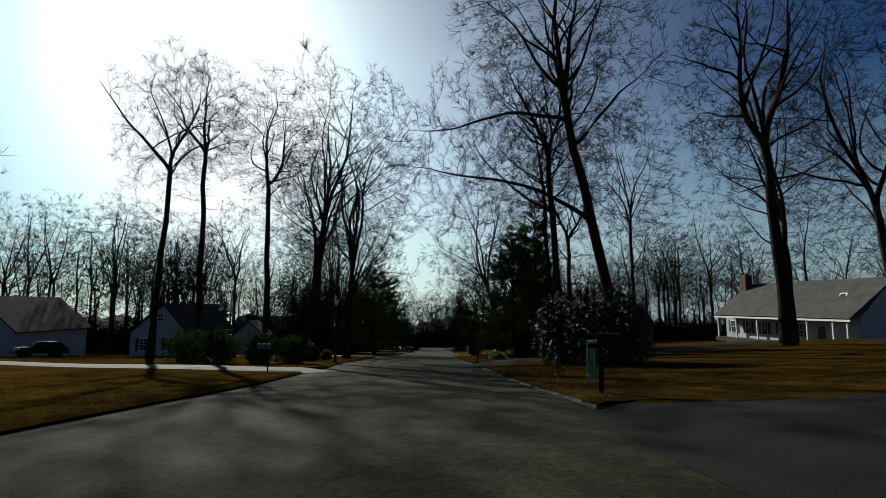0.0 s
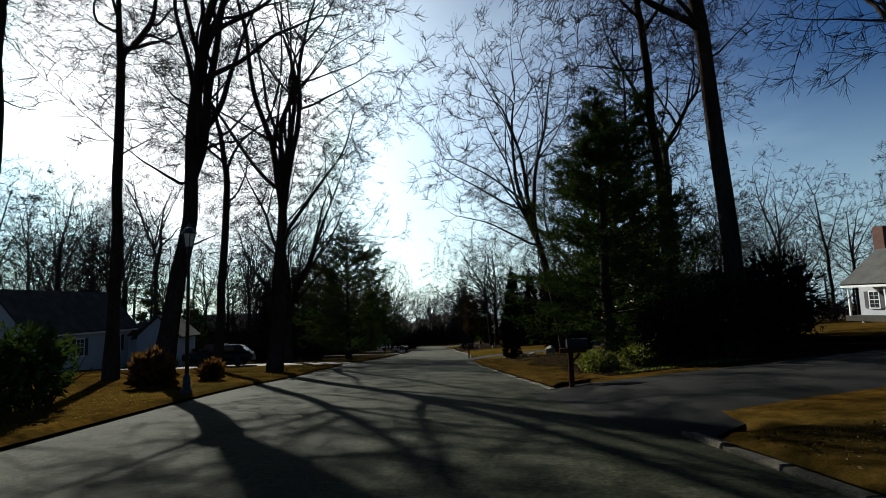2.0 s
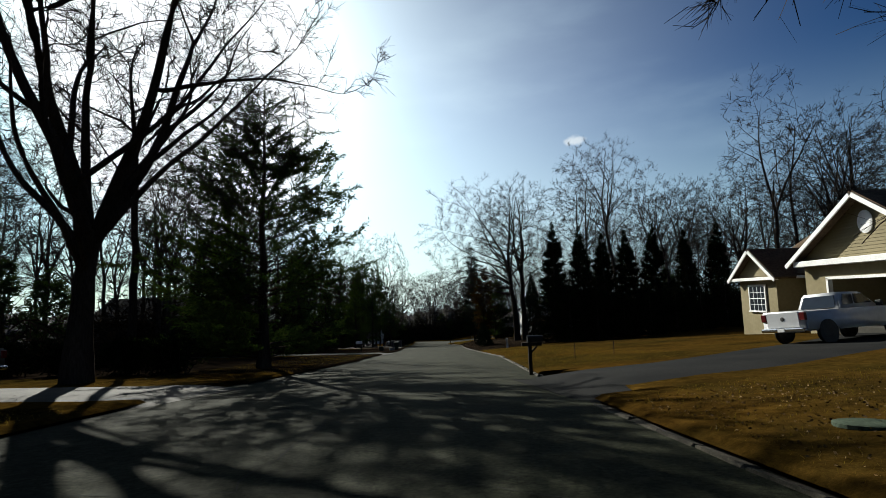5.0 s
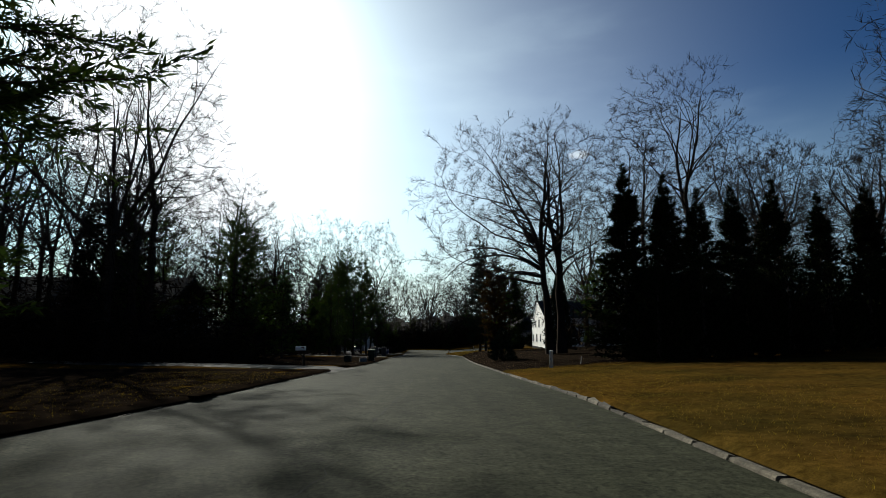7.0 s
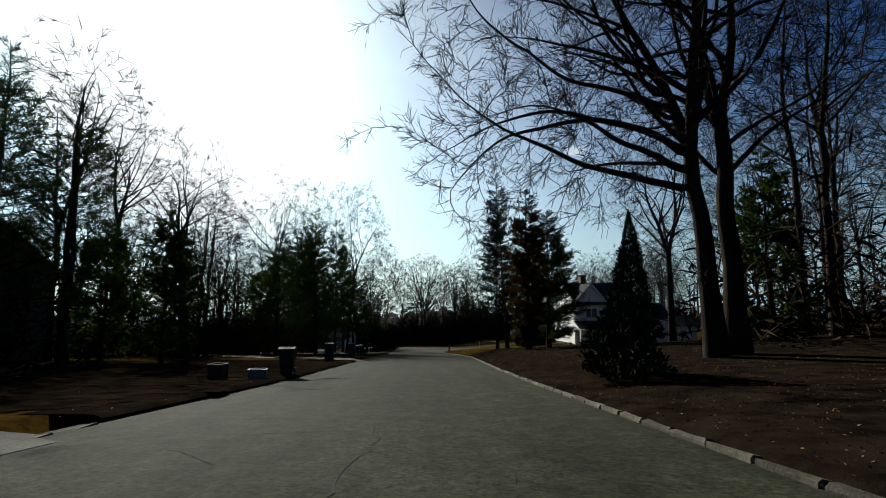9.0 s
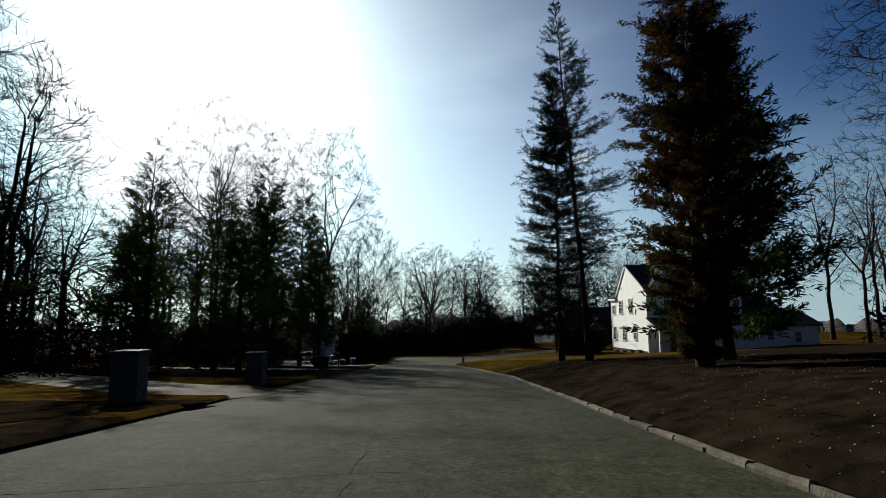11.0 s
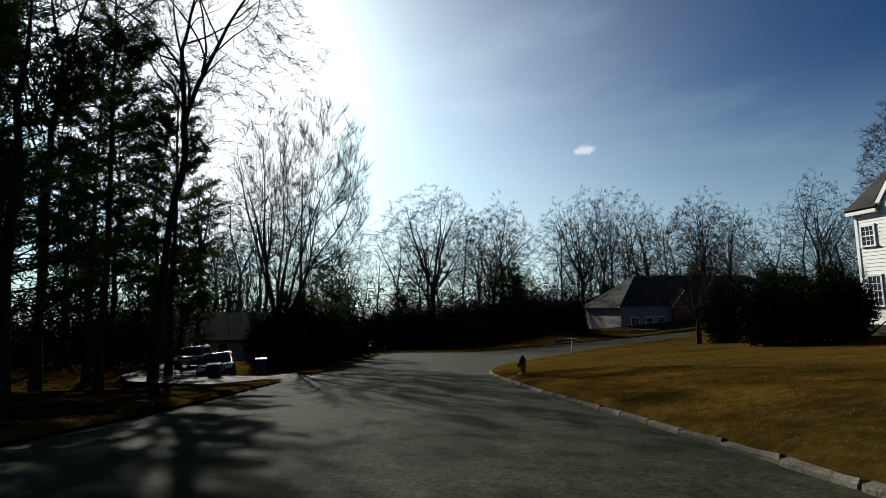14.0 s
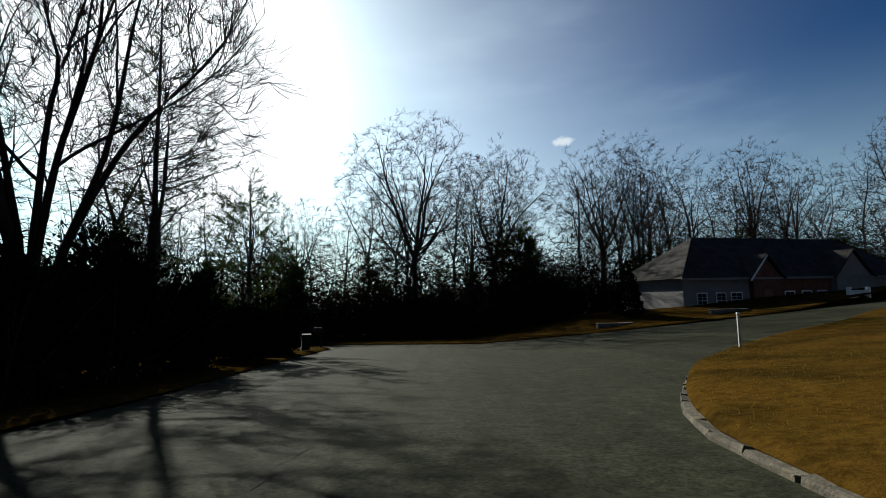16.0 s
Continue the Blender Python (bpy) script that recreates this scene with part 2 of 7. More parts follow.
# ---- mesh helpers ----


def mesh_from(name, verts, faces, mat, smooth=False):
    """A mesh from vertex and face arrays (all faces alike in size)."""
    me = bpy.data.meshes.new(name)
    verts = np.asarray(verts, dtype=np.float32).reshape(-1, 3)
    faces = np.asarray(faces, dtype=np.int32)
    k = faces.shape[1]
    me.vertices.add(len(verts))
    me.vertices.foreach_set("co", verts.ravel())
    me.loops.add(faces.size)
    me.loops.foreach_set("vertex_index", faces.ravel())
    me.polygons.add(len(faces))
    me.polygons.foreach_set("loop_start", np.arange(0, faces.size, k, dtype=np.int32))
    me.polygons.foreach_set("use_smooth", np.full(len(faces), smooth))
    me.materials.append(mat)
    me.update(calc_edges=True)
    return me


def bm_mesh(name, bm, mat, smooth=False):
    me = bpy.data.meshes.new(name)
    bmesh.ops.recalc_face_normals(bm, faces=bm.faces)
    bm.to_mesh(me)
    bm.free()
    me.materials.append(mat)
    if smooth:
        me.polygons.foreach_set("use_smooth", np.full(len(me.polygons), True))
    return me


def part(name, data, parent, label="", m=None, mat=None, smooth=False):
    """One mesh object under a thing; data is a mesh or a bmesh."""
    if isinstance(data, bmesh.types.BMesh):
        data = bm_mesh(name, data, mat, smooth)
    ob = new(name, data)
    ob.parent = parent
    if m is not None:
        ob.matrix_basis = m
    if label:
        ob["label"] = label
    return ob


def thing(name, label, category, m=None, group="", kind=""):
    ob = new(name)
    ob.empty_display_size = 0.2
    if m is not None:
        ob.matrix_basis = m
    return tagged(ob, label, category, group, kind)


def add_box(bm, x0, x1, y0, y1, z0, z1, bevel=0.0, m=None):
    r = bmesh.ops.create_cube(bm, size=1.0)
    vs = r["verts"]
    for v in vs:
        v.co = Vector(((x0 + x1) / 2 + v.co.x * (x1 - x0), (y0 + y1) / 2 + v.co.y * (y1 - y0), (z0 + z1) / 2 + v.co.z * (z1 - z0)))
    if bevel:
        es = list({e for v in vs for e in v.link_edges})
        out = bmesh.ops.bevel(bm, geom=es, offset=bevel, segments=1, affect='EDGES')
        vs = list({v for f in out["faces"] for v in f.verts} | {v for v in vs if v.is_valid})
    if m is not None:
        bmesh.ops.transform(bm, matrix=m, verts=vs)
    return bm


def box(x0, x1, y0, y1, z0, z1, bevel=0.0, m=None):
    return add_box(bmesh.new(), x0, x1, y0, y1, z0, z1, bevel, m)


def prism(poly, a, b, axis='y'):
    """A polygon (u, z) pushed from a to b along an axis."""
    bm = bmesh.new()
    def place(u, z, t):
        return (u, t, z) if axis == 'y' else (t, u, z) if axis == 'x' else (u, z, t)
    lo = [bm.verts.new(place(u, z, a)) for u, z in poly]
    hi = [bm.verts.new(place(u, z, b)) for u, z in poly]
    bm.faces.new(lo)
    bm.faces.new(hi[::-1])
    n = len(poly)
    for i in range(n):
        bm.faces.new((lo[i], hi[i], hi[(i + 1) % n], lo[(i + 1) % n]))
    return bm


def lathe(profile, n=16):
    """A turned form from (radius, z) rings."""
    bm = bmesh.new()
    rings = []
    for r, z in profile:
        rings.append([bm.verts.new((r * math.cos(2 * math.pi * i / n), r * math.sin(2 * math.pi * i / n), z)) for i in range(n)])
    for a, b in zip(rings, rings[1:]):
        for i in range(n):
            bm.faces.new((a[i], a[(i + 1) % n], b[(i + 1) % n], b[i]))
    bm.faces.new(rings[0][::-1])
    bm.faces.new(rings[-1])
    return bm


def tubes(P, R, sides):
    """Tubes round many polylines at once. P: N x K x 3, R: N x K."""
    N, K, _ = P.shape
    T = np.gradient(P, axis=1)
    T /= np.linalg.norm(T, axis=2, keepdims=True) + 1e-9
    ref = np.where(np.abs(T[..., 2:3]) > 0.8, np.array([1.0, 0, 0]), np.array([0, 0, 1.0]))
    U = np.cross(T, ref)
    U /= np.linalg.norm(U, axis=2, keepdims=True) + 1e-9
    V = np.cross(T, U)
    a = np.arange(sides) * 2 * np.pi / sides
    ring = P[:, :, None] + R[:, :, None, None] * (np.cos(a)[:, None] * U[:, :, None] + np.sin(a)[:, None] * V[:, :, None])
    idx = np.arange(N * K * sides).reshape(N, K, sides)
    nx = np.roll(idx, -1, axis=2)
    f = np.stack([idx[:, :-1], nx[:, :-1], nx[:, 1:], idx[:, 1:]], axis=-1).reshape(-1, 4)
    return ring.reshape(-1, 3), f


def ribbons(P, R):
    """Flat twigs along many polylines, each turned its own way."""
    N, K, _ = P.shape
    T = unit(P[:, -1] - P[:, 0])
    g = np.random.default_rng(N)
    U = unit(np.cross(T, g.normal(0, 1, (N, 3))))
    v = np.stack([P + U[:, None] * R[..., None], P - U[:, None] * R[..., None]], 2)
    i = np.arange(N * K * 2).reshape(N, K, 2)
    f = np.stack([i[:, :-1, 0], i[:, :-1, 1], i[:, 1:, 1], i[:, 1:, 0]], -1).reshape(-1, 4)
    return v.reshape(-1, 3), f


def join_tubes(name, sets, mat, smooth=False):
    vs, fs, n = [], [], 0
    for P, R, s in sets:
        if len(P) == 0:
            continue
        v, f = ribbons(P, R) if s == 0 else tubes(P, R, s)
        vs.append(v)
        fs.append(f + n)
        n += len(v)
    return mesh_from(name, np.concatenate(vs), np.concatenate(fs), mat, smooth)


def unit(v):
    return v / (np.linalg.norm(v, axis=-1, keepdims=True) + 1e-9)


def grow(g, start, way, length, radius, segs, wiggle, lift, taper=0.25):
    """Polylines that wander from their starts. lift bends them up (or down)."""
    N = len(start)
    P = np.empty((N, segs + 1, 3))
    P[:, 0] = start
    d = unit(way)
    for k in range(segs):
        d = unit(d + g.normal(0, wiggle, (N, 3)) + np.array([0, 0, 1.0]) * lift)
        P[:, k + 1] = P[:, k] + d * (length / segs)[:, None]
    s = np.linspace(0, 1, segs + 1)
    R = radius[:, None] * (1 - (1 - taper) * s[None, :])
    return P, R


def sprout(g, P, R, L, count, lo, hi, angle, ratio, rratio, shrink=0.5):
    """Children along each polyline: starts, ways, lengths, radii."""
    N, K, _ = P.shape
    i = np.repeat(np.arange(N), count)
    j = np.tile(np.arange(count), N)
    t = lo + (hi - lo) * (j + g.uniform(0, 1, len(i))) / count
    u = t * (K - 1)
    k = np.clip(u.astype(int), 0, K - 2)
    w = (u - k)[:, None]
    start = P[i, k] * (1 - w) + P[i, k + 1] * w
    tan = unit(P[i, k + 1] - P[i, k])
    r = R[i, k] * (1 - w[:, 0]) + R[i, k + 1] * w[:, 0]
    side = unit(np.cross(tan, g.normal(0, 1, (len(i), 3))))
    an = np.radians(g.normal(angle, angle * 0.22, len(i)))[:, None]
    way = tan * np.cos(an) + side * np.sin(an)
    ln = L[i] * ratio * g.uniform(0.65, 1.25, len(i)) * (1 - shrink * t)
    return start, way, ln, np.maximum(r * rratio, 0.004)


def polyline(P, step):
    """Points every step metres along a polyline."""
    d = np.r_[0, np.cumsum(np.linalg.norm(np.diff(P, axis=0), axis=1))]
    t = np.linspace(0, d[-1], max(2, int(d[-1] / step) + 1))
    return np.c_[tuple(np.interp(t, d, P[:, q]) for q in range(3))], np.interp(t, d, np.arange(len(P)))


def reach_for(g, pos, par, goals, step, kill, see, rise, rounds=80):
    """Limbs that grow from the given nodes towards goals in the crown, parting where goals lie apart."""
    kids, first = [0] * len(pos), len(pos)
    for p in par:
        if p >= 0:
            kids[p] += 1
    d = np.linalg.norm(goals[:, None] - np.array(pos)[None], axis=2)
    best, far = d.argmin(1), d.min(1)
    live = far > kill
    for _ in range(rounds):
        act = np.nonzero(live & (far < see))[0]
        if not len(act):
            break
        who, inv = np.unique(best[act], return_inverse=True)
        here = np.array([pos[i] for i in who])
        pull = np.zeros((len(who), 3))
        np.add.at(pull, inv, unit(goals[act] - here[inv]))
        was = np.array([pos[i] - pos[max(par[i], 0)] for i in who])
        way = unit(unit(pull) + np.where(who < first, 0.3, 0.75)[:, None] * unit(was) + g.normal(0, 0.13, pull.shape) + np.array([0, 0, rise]))
        fresh = []
        back = (unit(pull) * unit(was)).sum(1) < -0.05
        for i, h, w, b in zip(who, here, way, back):
            if kids[i] < 4 and not (b and i >= first):
                kids[i] += 1
                fresh.append(len(pos))
                pos.append(h + w * step)
                par.append(int(i))
                kids.append(0)
        if not fresh:
            break
        dn = np.linalg.norm(goals[:, None] - np.array([pos[i] for i in fresh])[None], axis=2)
        k, m = dn.argmin(1), dn.min(1)
        nearer = m < far
        best[nearer], far[nearer] = np.array(fresh)[k[nearer]], m[nearer]
        live &= far > kill
    return pos, par


def bare_tree_mesh(seed, height=20.0, trunk_r=0.28, fork=0.4, leaders=2, spread=0.35, lean=(0.0, 0.0), limbs=9, fine=6, twigs=4,
                   wiggle=0.085, lift=0.10, limb_len=0.34, low_limb=0.35, twig_r=0.0098, light=False, arms=(), crown=None, shift=(0, 0), upright=0.0):
    """A leafless tree: (trunk mesh, crown mesh). lean: metres by which its top leans in x and y; fork: height share at which it parts;
    crown: half width and lowest height of its domed crown, whose middle stands off the trunk by shift."""
    g = np.random.default_rng(seed)
    lean_v = np.array([lean[0], lean[1], height])
    fh = fork * height
    segs = 7
    s = np.linspace(0, 1, segs + 1)
    base = s[:, None] * lean_v * fork + np.c_[g.normal(0, 0.005 * height, (segs + 1, 2)) * np.minimum(s, 0.9)[:, None] * (s[:, None] < 0.99), np.zeros(segs + 1)]
    base[0] = (0, 0, -0.3)
    tr = trunk_r * (1 - 0.3 * s) * (1 + 0.55 * np.exp(-s * fh / 0.7))
    az = g.uniform(0, 6.28) + np.arange(leaders) * 2 * np.pi / leaders
    tilt = spread * g.uniform(0.6, 1.2, leaders) * (1 if leaders > 1 else 0.25)
    ways = unit(np.c_[np.cos(az) * tilt + lean[0] / height, np.sin(az) * tilt + lean[1] / height, np.ones(leaders)])
    LL = np.full(leaders, (1 - fork) * height) * g.uniform(0.72, 0.92, leaders)
    P1, R1 = grow(g, np.repeat(base[None, -1], leaders, 0) - ways * 0.15, ways, LL, np.full(leaders, trunk_r * 0.7 * (0.92 if leaders > 1 else 1.0) * (0.85 if leaders > 2 else 1)), 9, wiggle * 1.5, lift * 0.4, 0.12)
    step = 0.75 if light else 0.55
    pos, par, given = [], [], []

    def lay(P, R, root):
        Q, at = polyline(P, step)
        for k, (q, a) in enumerate(zip(Q, at)):
            if root >= 0 and k == 0:
                continue
            par.append(root if (k == 0 or (root >= 0 and k == 1)) else len(pos) - 1)
            pos.append(q)
            given.append(float(np.interp(a, np.arange(len(R)), R)))
        return len(pos) - 1

    top = lay(base, tr, -1)
    for P, R in zip(P1, R1):
        lay(P, R, top)
    stem = len(pos)
    half, low = crown or (height * (0.50 * limb_len + 0.45 * spread * (1 - fork)), fh * (1 - 0.45 * low_limb))
    mid_z = low + 0.48 * (height - low)
    n = int(limbs * fine * (5.2 if light else 9.0))
    q = unit(g.normal(0, 1, (n, 3))) * (g.uniform(0.2, 1, n) ** 0.42)[:, None]
    lump = 1 + 0.13 * np.sin(3 * np.arctan2(q[:, 1], q[:, 0]) + seed) + 0.10 * np.sin(5 * q[:, 2] + 2.1 * seed)
    q = q * lump[:, None]
    goals = np.c_[q[:, 0] * half, q[:, 1] * half, np.where(q[:, 2] > 0, q[:, 2] * (height - mid_z), q[:, 2] * (mid_z - low))]
    goals += np.array([lean[0] * mid_z / height + shift[0], lean[1] * mid_z / height + shift[1], mid_z])
    # limbs that reach for the edge of the crown
    mid = np.array([lean[0] * mid_z / height + shift[0], lean[1] * mid_z / height + shift[1], mid_z])
    tb = np.array([height])
    a = sprout(g, P1, R1, LL, max(4, limbs * 2 // max(2, leaders)), 0.02, 0.9, 46 - 50 * upright, 0.4, 0.62, 0.3)
    b = sprout(g, base[None], tr[None], tb, max(1, int(limbs * low_limb * 0.7)), 0.62, 0.98, 58, 0.3, 0.4, 0.2)
    st, wy, ln, rd = (np.concatenate(z) for z in zip(a, b))
    axes = np.array([half, half, height - mid_z])
    o, w = (st - mid) / axes, wy / axes
    qa, qb, qc = (w * w).sum(1), (o * w).sum(1), (o * o).sum(1) - 1
    edge = (-qb + np.sqrt(np.maximum(qb * qb - qa * qc, 0))) / qa
    ln = np.where(qc < 0, np.minimum(edge * g.uniform(0.72, 0.98, len(edge)), 0.42 * height), 0.08 * height)
    big = ln > 1.0
    P2, R2 = grow(g, st[big], wy[big], ln[big], np.minimum(rd[big], 0.012 + 0.019 * ln[big]), 9, wiggle * 1.7, lift * 0.45, 0.2)
    for P, R in zip(P2, R2):
        lay(P, R, int(np.linalg.norm(np.array(pos[:stem]) - P[0], axis=1).argmin()))
    # great limbs: (height, bearing, rise, length, bend)
    for h, bearing, rise, reach, bend in arms:
        line, rad = (base, tr) if h < fh else (P1[0], R1[0])
        z = line[:, 2]
        at = np.array([[np.interp(h, z, line[:, k]) for k in range(3)]])
        b, e = math.radians(bearing), math.radians(rise)
        thick = np.array([float(np.interp(h, z, rad)) * 0.55])
        PA, RA = grow(g, at, np.array([[math.cos(b) * math.cos(e), math.sin(b) * math.cos(e), math.sin(e)]]), np.array([float(reach)]), thick, 14, wiggle * 1.3, bend, 0.16)
        root = int(np.linalg.norm(np.array(pos) - at, axis=1).argmin())
        lay(PA[0], RA[0], root)
        k = int(reach * 12)
        u = g.uniform(0.25, 1.0, k) * 14
        i = np.minimum(u.astype(int), 13)
        goals = np.concatenate([goals, PA[0, i] + g.normal(0, 1, (k, 3)) * (0.6 + 0.11 * reach) + np.array([0, 0, 0.3])])
    goals = goals[goals[:, 2] > 1.6]
    fixed = len(pos)
    pos, par = reach_for(g, pos, par, goals, step, 1.35 * step, 0.45 * height, 0.10 + upright)
    pos, par = np.array(pos), np.array(par)
    # thickness: every limb carries the tips beyond it
    N = len(pos)
    tips = np.zeros(N)
    count = np.bincount(par[par >= 0], minlength=N)
    tips[count == 0] = 1
    main = np.full(N, -1)
    for i in range(N - 1, 0, -1):
        p = par[i]
        tips[p] += tips[i]
        if main[p] < 0 or tips[i] > tips[main[p]]:
            main[p] = i
    rad = (0.020 if light else 0.0125) * tips ** 0.5
    rad[:fixed] = given
    for i in range(fixed, N):
        rad[i] = min(rad[i], rad[par[i]] * 0.93)
    chains = {}
    for i in range(N):
        if i and main[par[i]] == i:
            continue
        line = [par[i]] if i else []
        k = i
        while k >= 0:
            line.append(k)
            k = main[k]
        R = rad[line].copy()
        R[0] = min(R[0], R[1] if len(R) > 1 else R[0])
        K = 3 if len(line) <= 3 else 6 if len(line) <= 7 else 12 if len(line) <= 16 else 26
        t = np.linspace(0, len(line) - 1, K)
        a = np.arange(len(line))
        P = np.c_[tuple(np.interp(t, a, pos[line, c]) for c in range(3))]
        sides = 9 if R[0] > 0.16 else 6 if R[0] > 0.06 else 4 if R[0] > 0.032 and not light else 3 if not light else 0
        chains.setdefault((K, sides), []).append((P, np.interp(t, a, R)))
    thick, thin = [], []
    for (K, sides), c in chains.items():
        (thick if sides >= 6 else thin).append((np.array([x[0] for x in c]), np.array([x[1] for x in c]), sides))
    # twigs along every thin limb
    fine_nodes = np.nonzero((np.arange(N) >= fixed) & (rad < 0.06))[0]
    tan = unit(pos[fine_nodes] - pos[par[fine_nodes]])
    i = np.concatenate([np.arange(len(fine_nodes)).repeat(2 if light else 3), np.nonzero(count[fine_nodes] == 0)[0].repeat(3)])
    out = unit(pos[fine_nodes] - np.array([lean[0] * 0.5 + shift[0], lean[1] * 0.5 + shift[1], low + 0.2 * (height - low)]))
    tan = unit(tan + 0.45 * out + np.array([0, 0, upright]))
    side = unit(np.cross(tan[i], g.normal(0, 1, (len(i), 3))))
    an = np.radians(g.normal(38, 15, len(i)) * (1 - upright))[:, None]
    L4 = g.uniform(0.4, 1.2, len(i)) * (0.85 if light else 0.75) * (1 + 1.2 * upright)
    P4, R4 = grow(g, pos[fine_nodes[i]], tan[i] * np.cos(an) + side * np.sin(an), L4, np.full(len(i), twig_r), 2, wiggle * 2.2, lift * 0.6 + upright * 0.5, 0.6)
    st, wy, l5, rd = sprout(g, P4, R4, L4, 2 if light else 3, 0.1, 0.95, 36 - 30 * upright, 0.78, 0.5, 0.3)
    P5, R5 = grow(g, st, wy, l5, np.full(len(st), twig_r * 0.68), 1, wiggle, lift, 0.6)
    return (join_tubes("trunk", thick, BARK, True), join_tubes("crown", thin + [(P4, R4 * 1.3, 0), (P5, R5 * 1.3, 0)], TWIG))


def put_tree(meshes, x, y, z, scale=1.0, turn=0.0, label="", name="tree", category="tree", group=""):
    t = thing(name, label, category, pose(x, y, z, 0, 0, turn) @ Matrix.Scale(scale, 4), group)
    for me in meshes:
        part(me.name.split(".")[0], me, t)
    return t


def blades(g, pts, way, length, width, mat, name):
    """A pointed blade (a bent triangle pair) at each point."""
    n = len(pts)
    way = unit(way)
    side = unit(np.cross(way, g.normal(0, 1, (n, 3)))) * (np.asarray(width) * 0.5 * np.ones(n))[:, None]
    L = (np.asarray(length) * np.ones(n))[:, None]
    mid = pts + way * L * 0.45
    tip = pts + way * L + np.array([0, 0, -0.08]) * L
    v = np.stack([pts, mid + side, tip, mid - side], 1).reshape(-1, 3)
    f = np.arange(4 * n).reshape(n, 4)
    return mesh_from(name, v, f, mat)


def pine_mesh(seed, height=18.0, bottom=0.15, width=4.5, trunk_r=0.22, whorls=22, per=6, tufts=26, up=0.1, tuft_len=0.42, tuft_w=0.10, mat=None, top_gap=0.0, shape=0.75, lean=(0, 0), bare=0.25, droop=0.0, belly=0.0):
    """A pine or spruce: whorls of limbs that carry needle sprays. (trunk, crown) meshes."""
    g = np.random.default_rng(seed)
    s = np.linspace(0, 1, 9)
    base = (s[:, None] * np.array([lean[0], lean[1], height]) + np.c_[g.normal(0, 0.06, (9, 2)), np.zeros(9)])[None]
    base[0, 0] = (0, 0, -0.3)
    tr = (trunk_r * (1 - 0.93 * s) * (1 + 0.5 * np.exp(-s * height / 0.6)))[None]
    hs = bottom + (1 - bottom) * (np.arange(whorls) + g.uniform(-0.3, 0.3, whorls)) / whorls
    hs = np.clip(np.repeat(hs, per) + g.normal(0, 0.012, whorls * per), bottom, 0.985)
    az = g.uniform(0, 6.283, len(hs))
    rel = (hs - bottom) / (1 - bottom)
    ln = width * ((1 - rel) ** shape) * g.uniform(0.55, 1.1, len(hs)) + 0.12
    ln *= np.where(rel < 0.12, 0.75, 1.0) * (1 - belly * np.clip(1 - rel / 0.4, 0, 1))
    tilt = up + 0.55 * rel - droop * (1 - rel)
    way = np.c_[np.cos(az), np.sin(az), tilt]
    start = np.c_[hs * lean[0], hs * lean[1], hs * height]
    P, R = grow(g, start, way, ln, 0.008 + 0.0075 * ln, 5, 0.05, 0.05 + droop * 0.1, 0.3)
    st, wy, l2, rd = sprout(g, P, R, ln, 5, 0.3, 1.0, 48, 0.42, 0.6, 0.3)
    wy[:, 2] *= 0.4
    P2, R2 = grow(g, st, wy, l2, np.full(len(st), 0.012), 3, 0.08, 0.06, 0.5)
    def along(P, count, lo):
        N, K, _ = P.shape
        i = np.repeat(np.arange(N), count)
        u = g.uniform(lo, 1.0, len(i)) * (K - 1)
        k = np.clip(u.astype(int), 0, K - 2)
        w = (u - k)[:, None]
        p = P[i, k] * (1 - w) + P[i, k + 1] * w
        return p, unit(P[i, k + 1] - P[i, k])
    p1, t1 = along(P, tufts, bare)
    p2, t2 = along(P2, max(3, tufts // 3), 0.1)
    p = np.concatenate([p1, p2])
    t = np.concatenate([t1, t2])
    d = t * 0.9 + g.normal(0, 0.55, p.shape) + np.array([0, 0, 0.12 - droop * 0.5])
    tip = np.clip((height - p[:, 2]) / (0.22 * height), 0.35, 1.0)
    crown = blades(g, p + g.normal(0, 0.05, p.shape) * tip[:, None], d, g.uniform(0.6, 1.2, len(p)) * tuft_len * tip, g.uniform(0.7, 1.3, len(p)) * tuft_w * tip, mat or PINE, "crown")
    trunk = join_tubes("trunk", [(base, tr, 9), (P, R, 3), (P2, R2, 0)], BARK, True)
    return trunk, crown


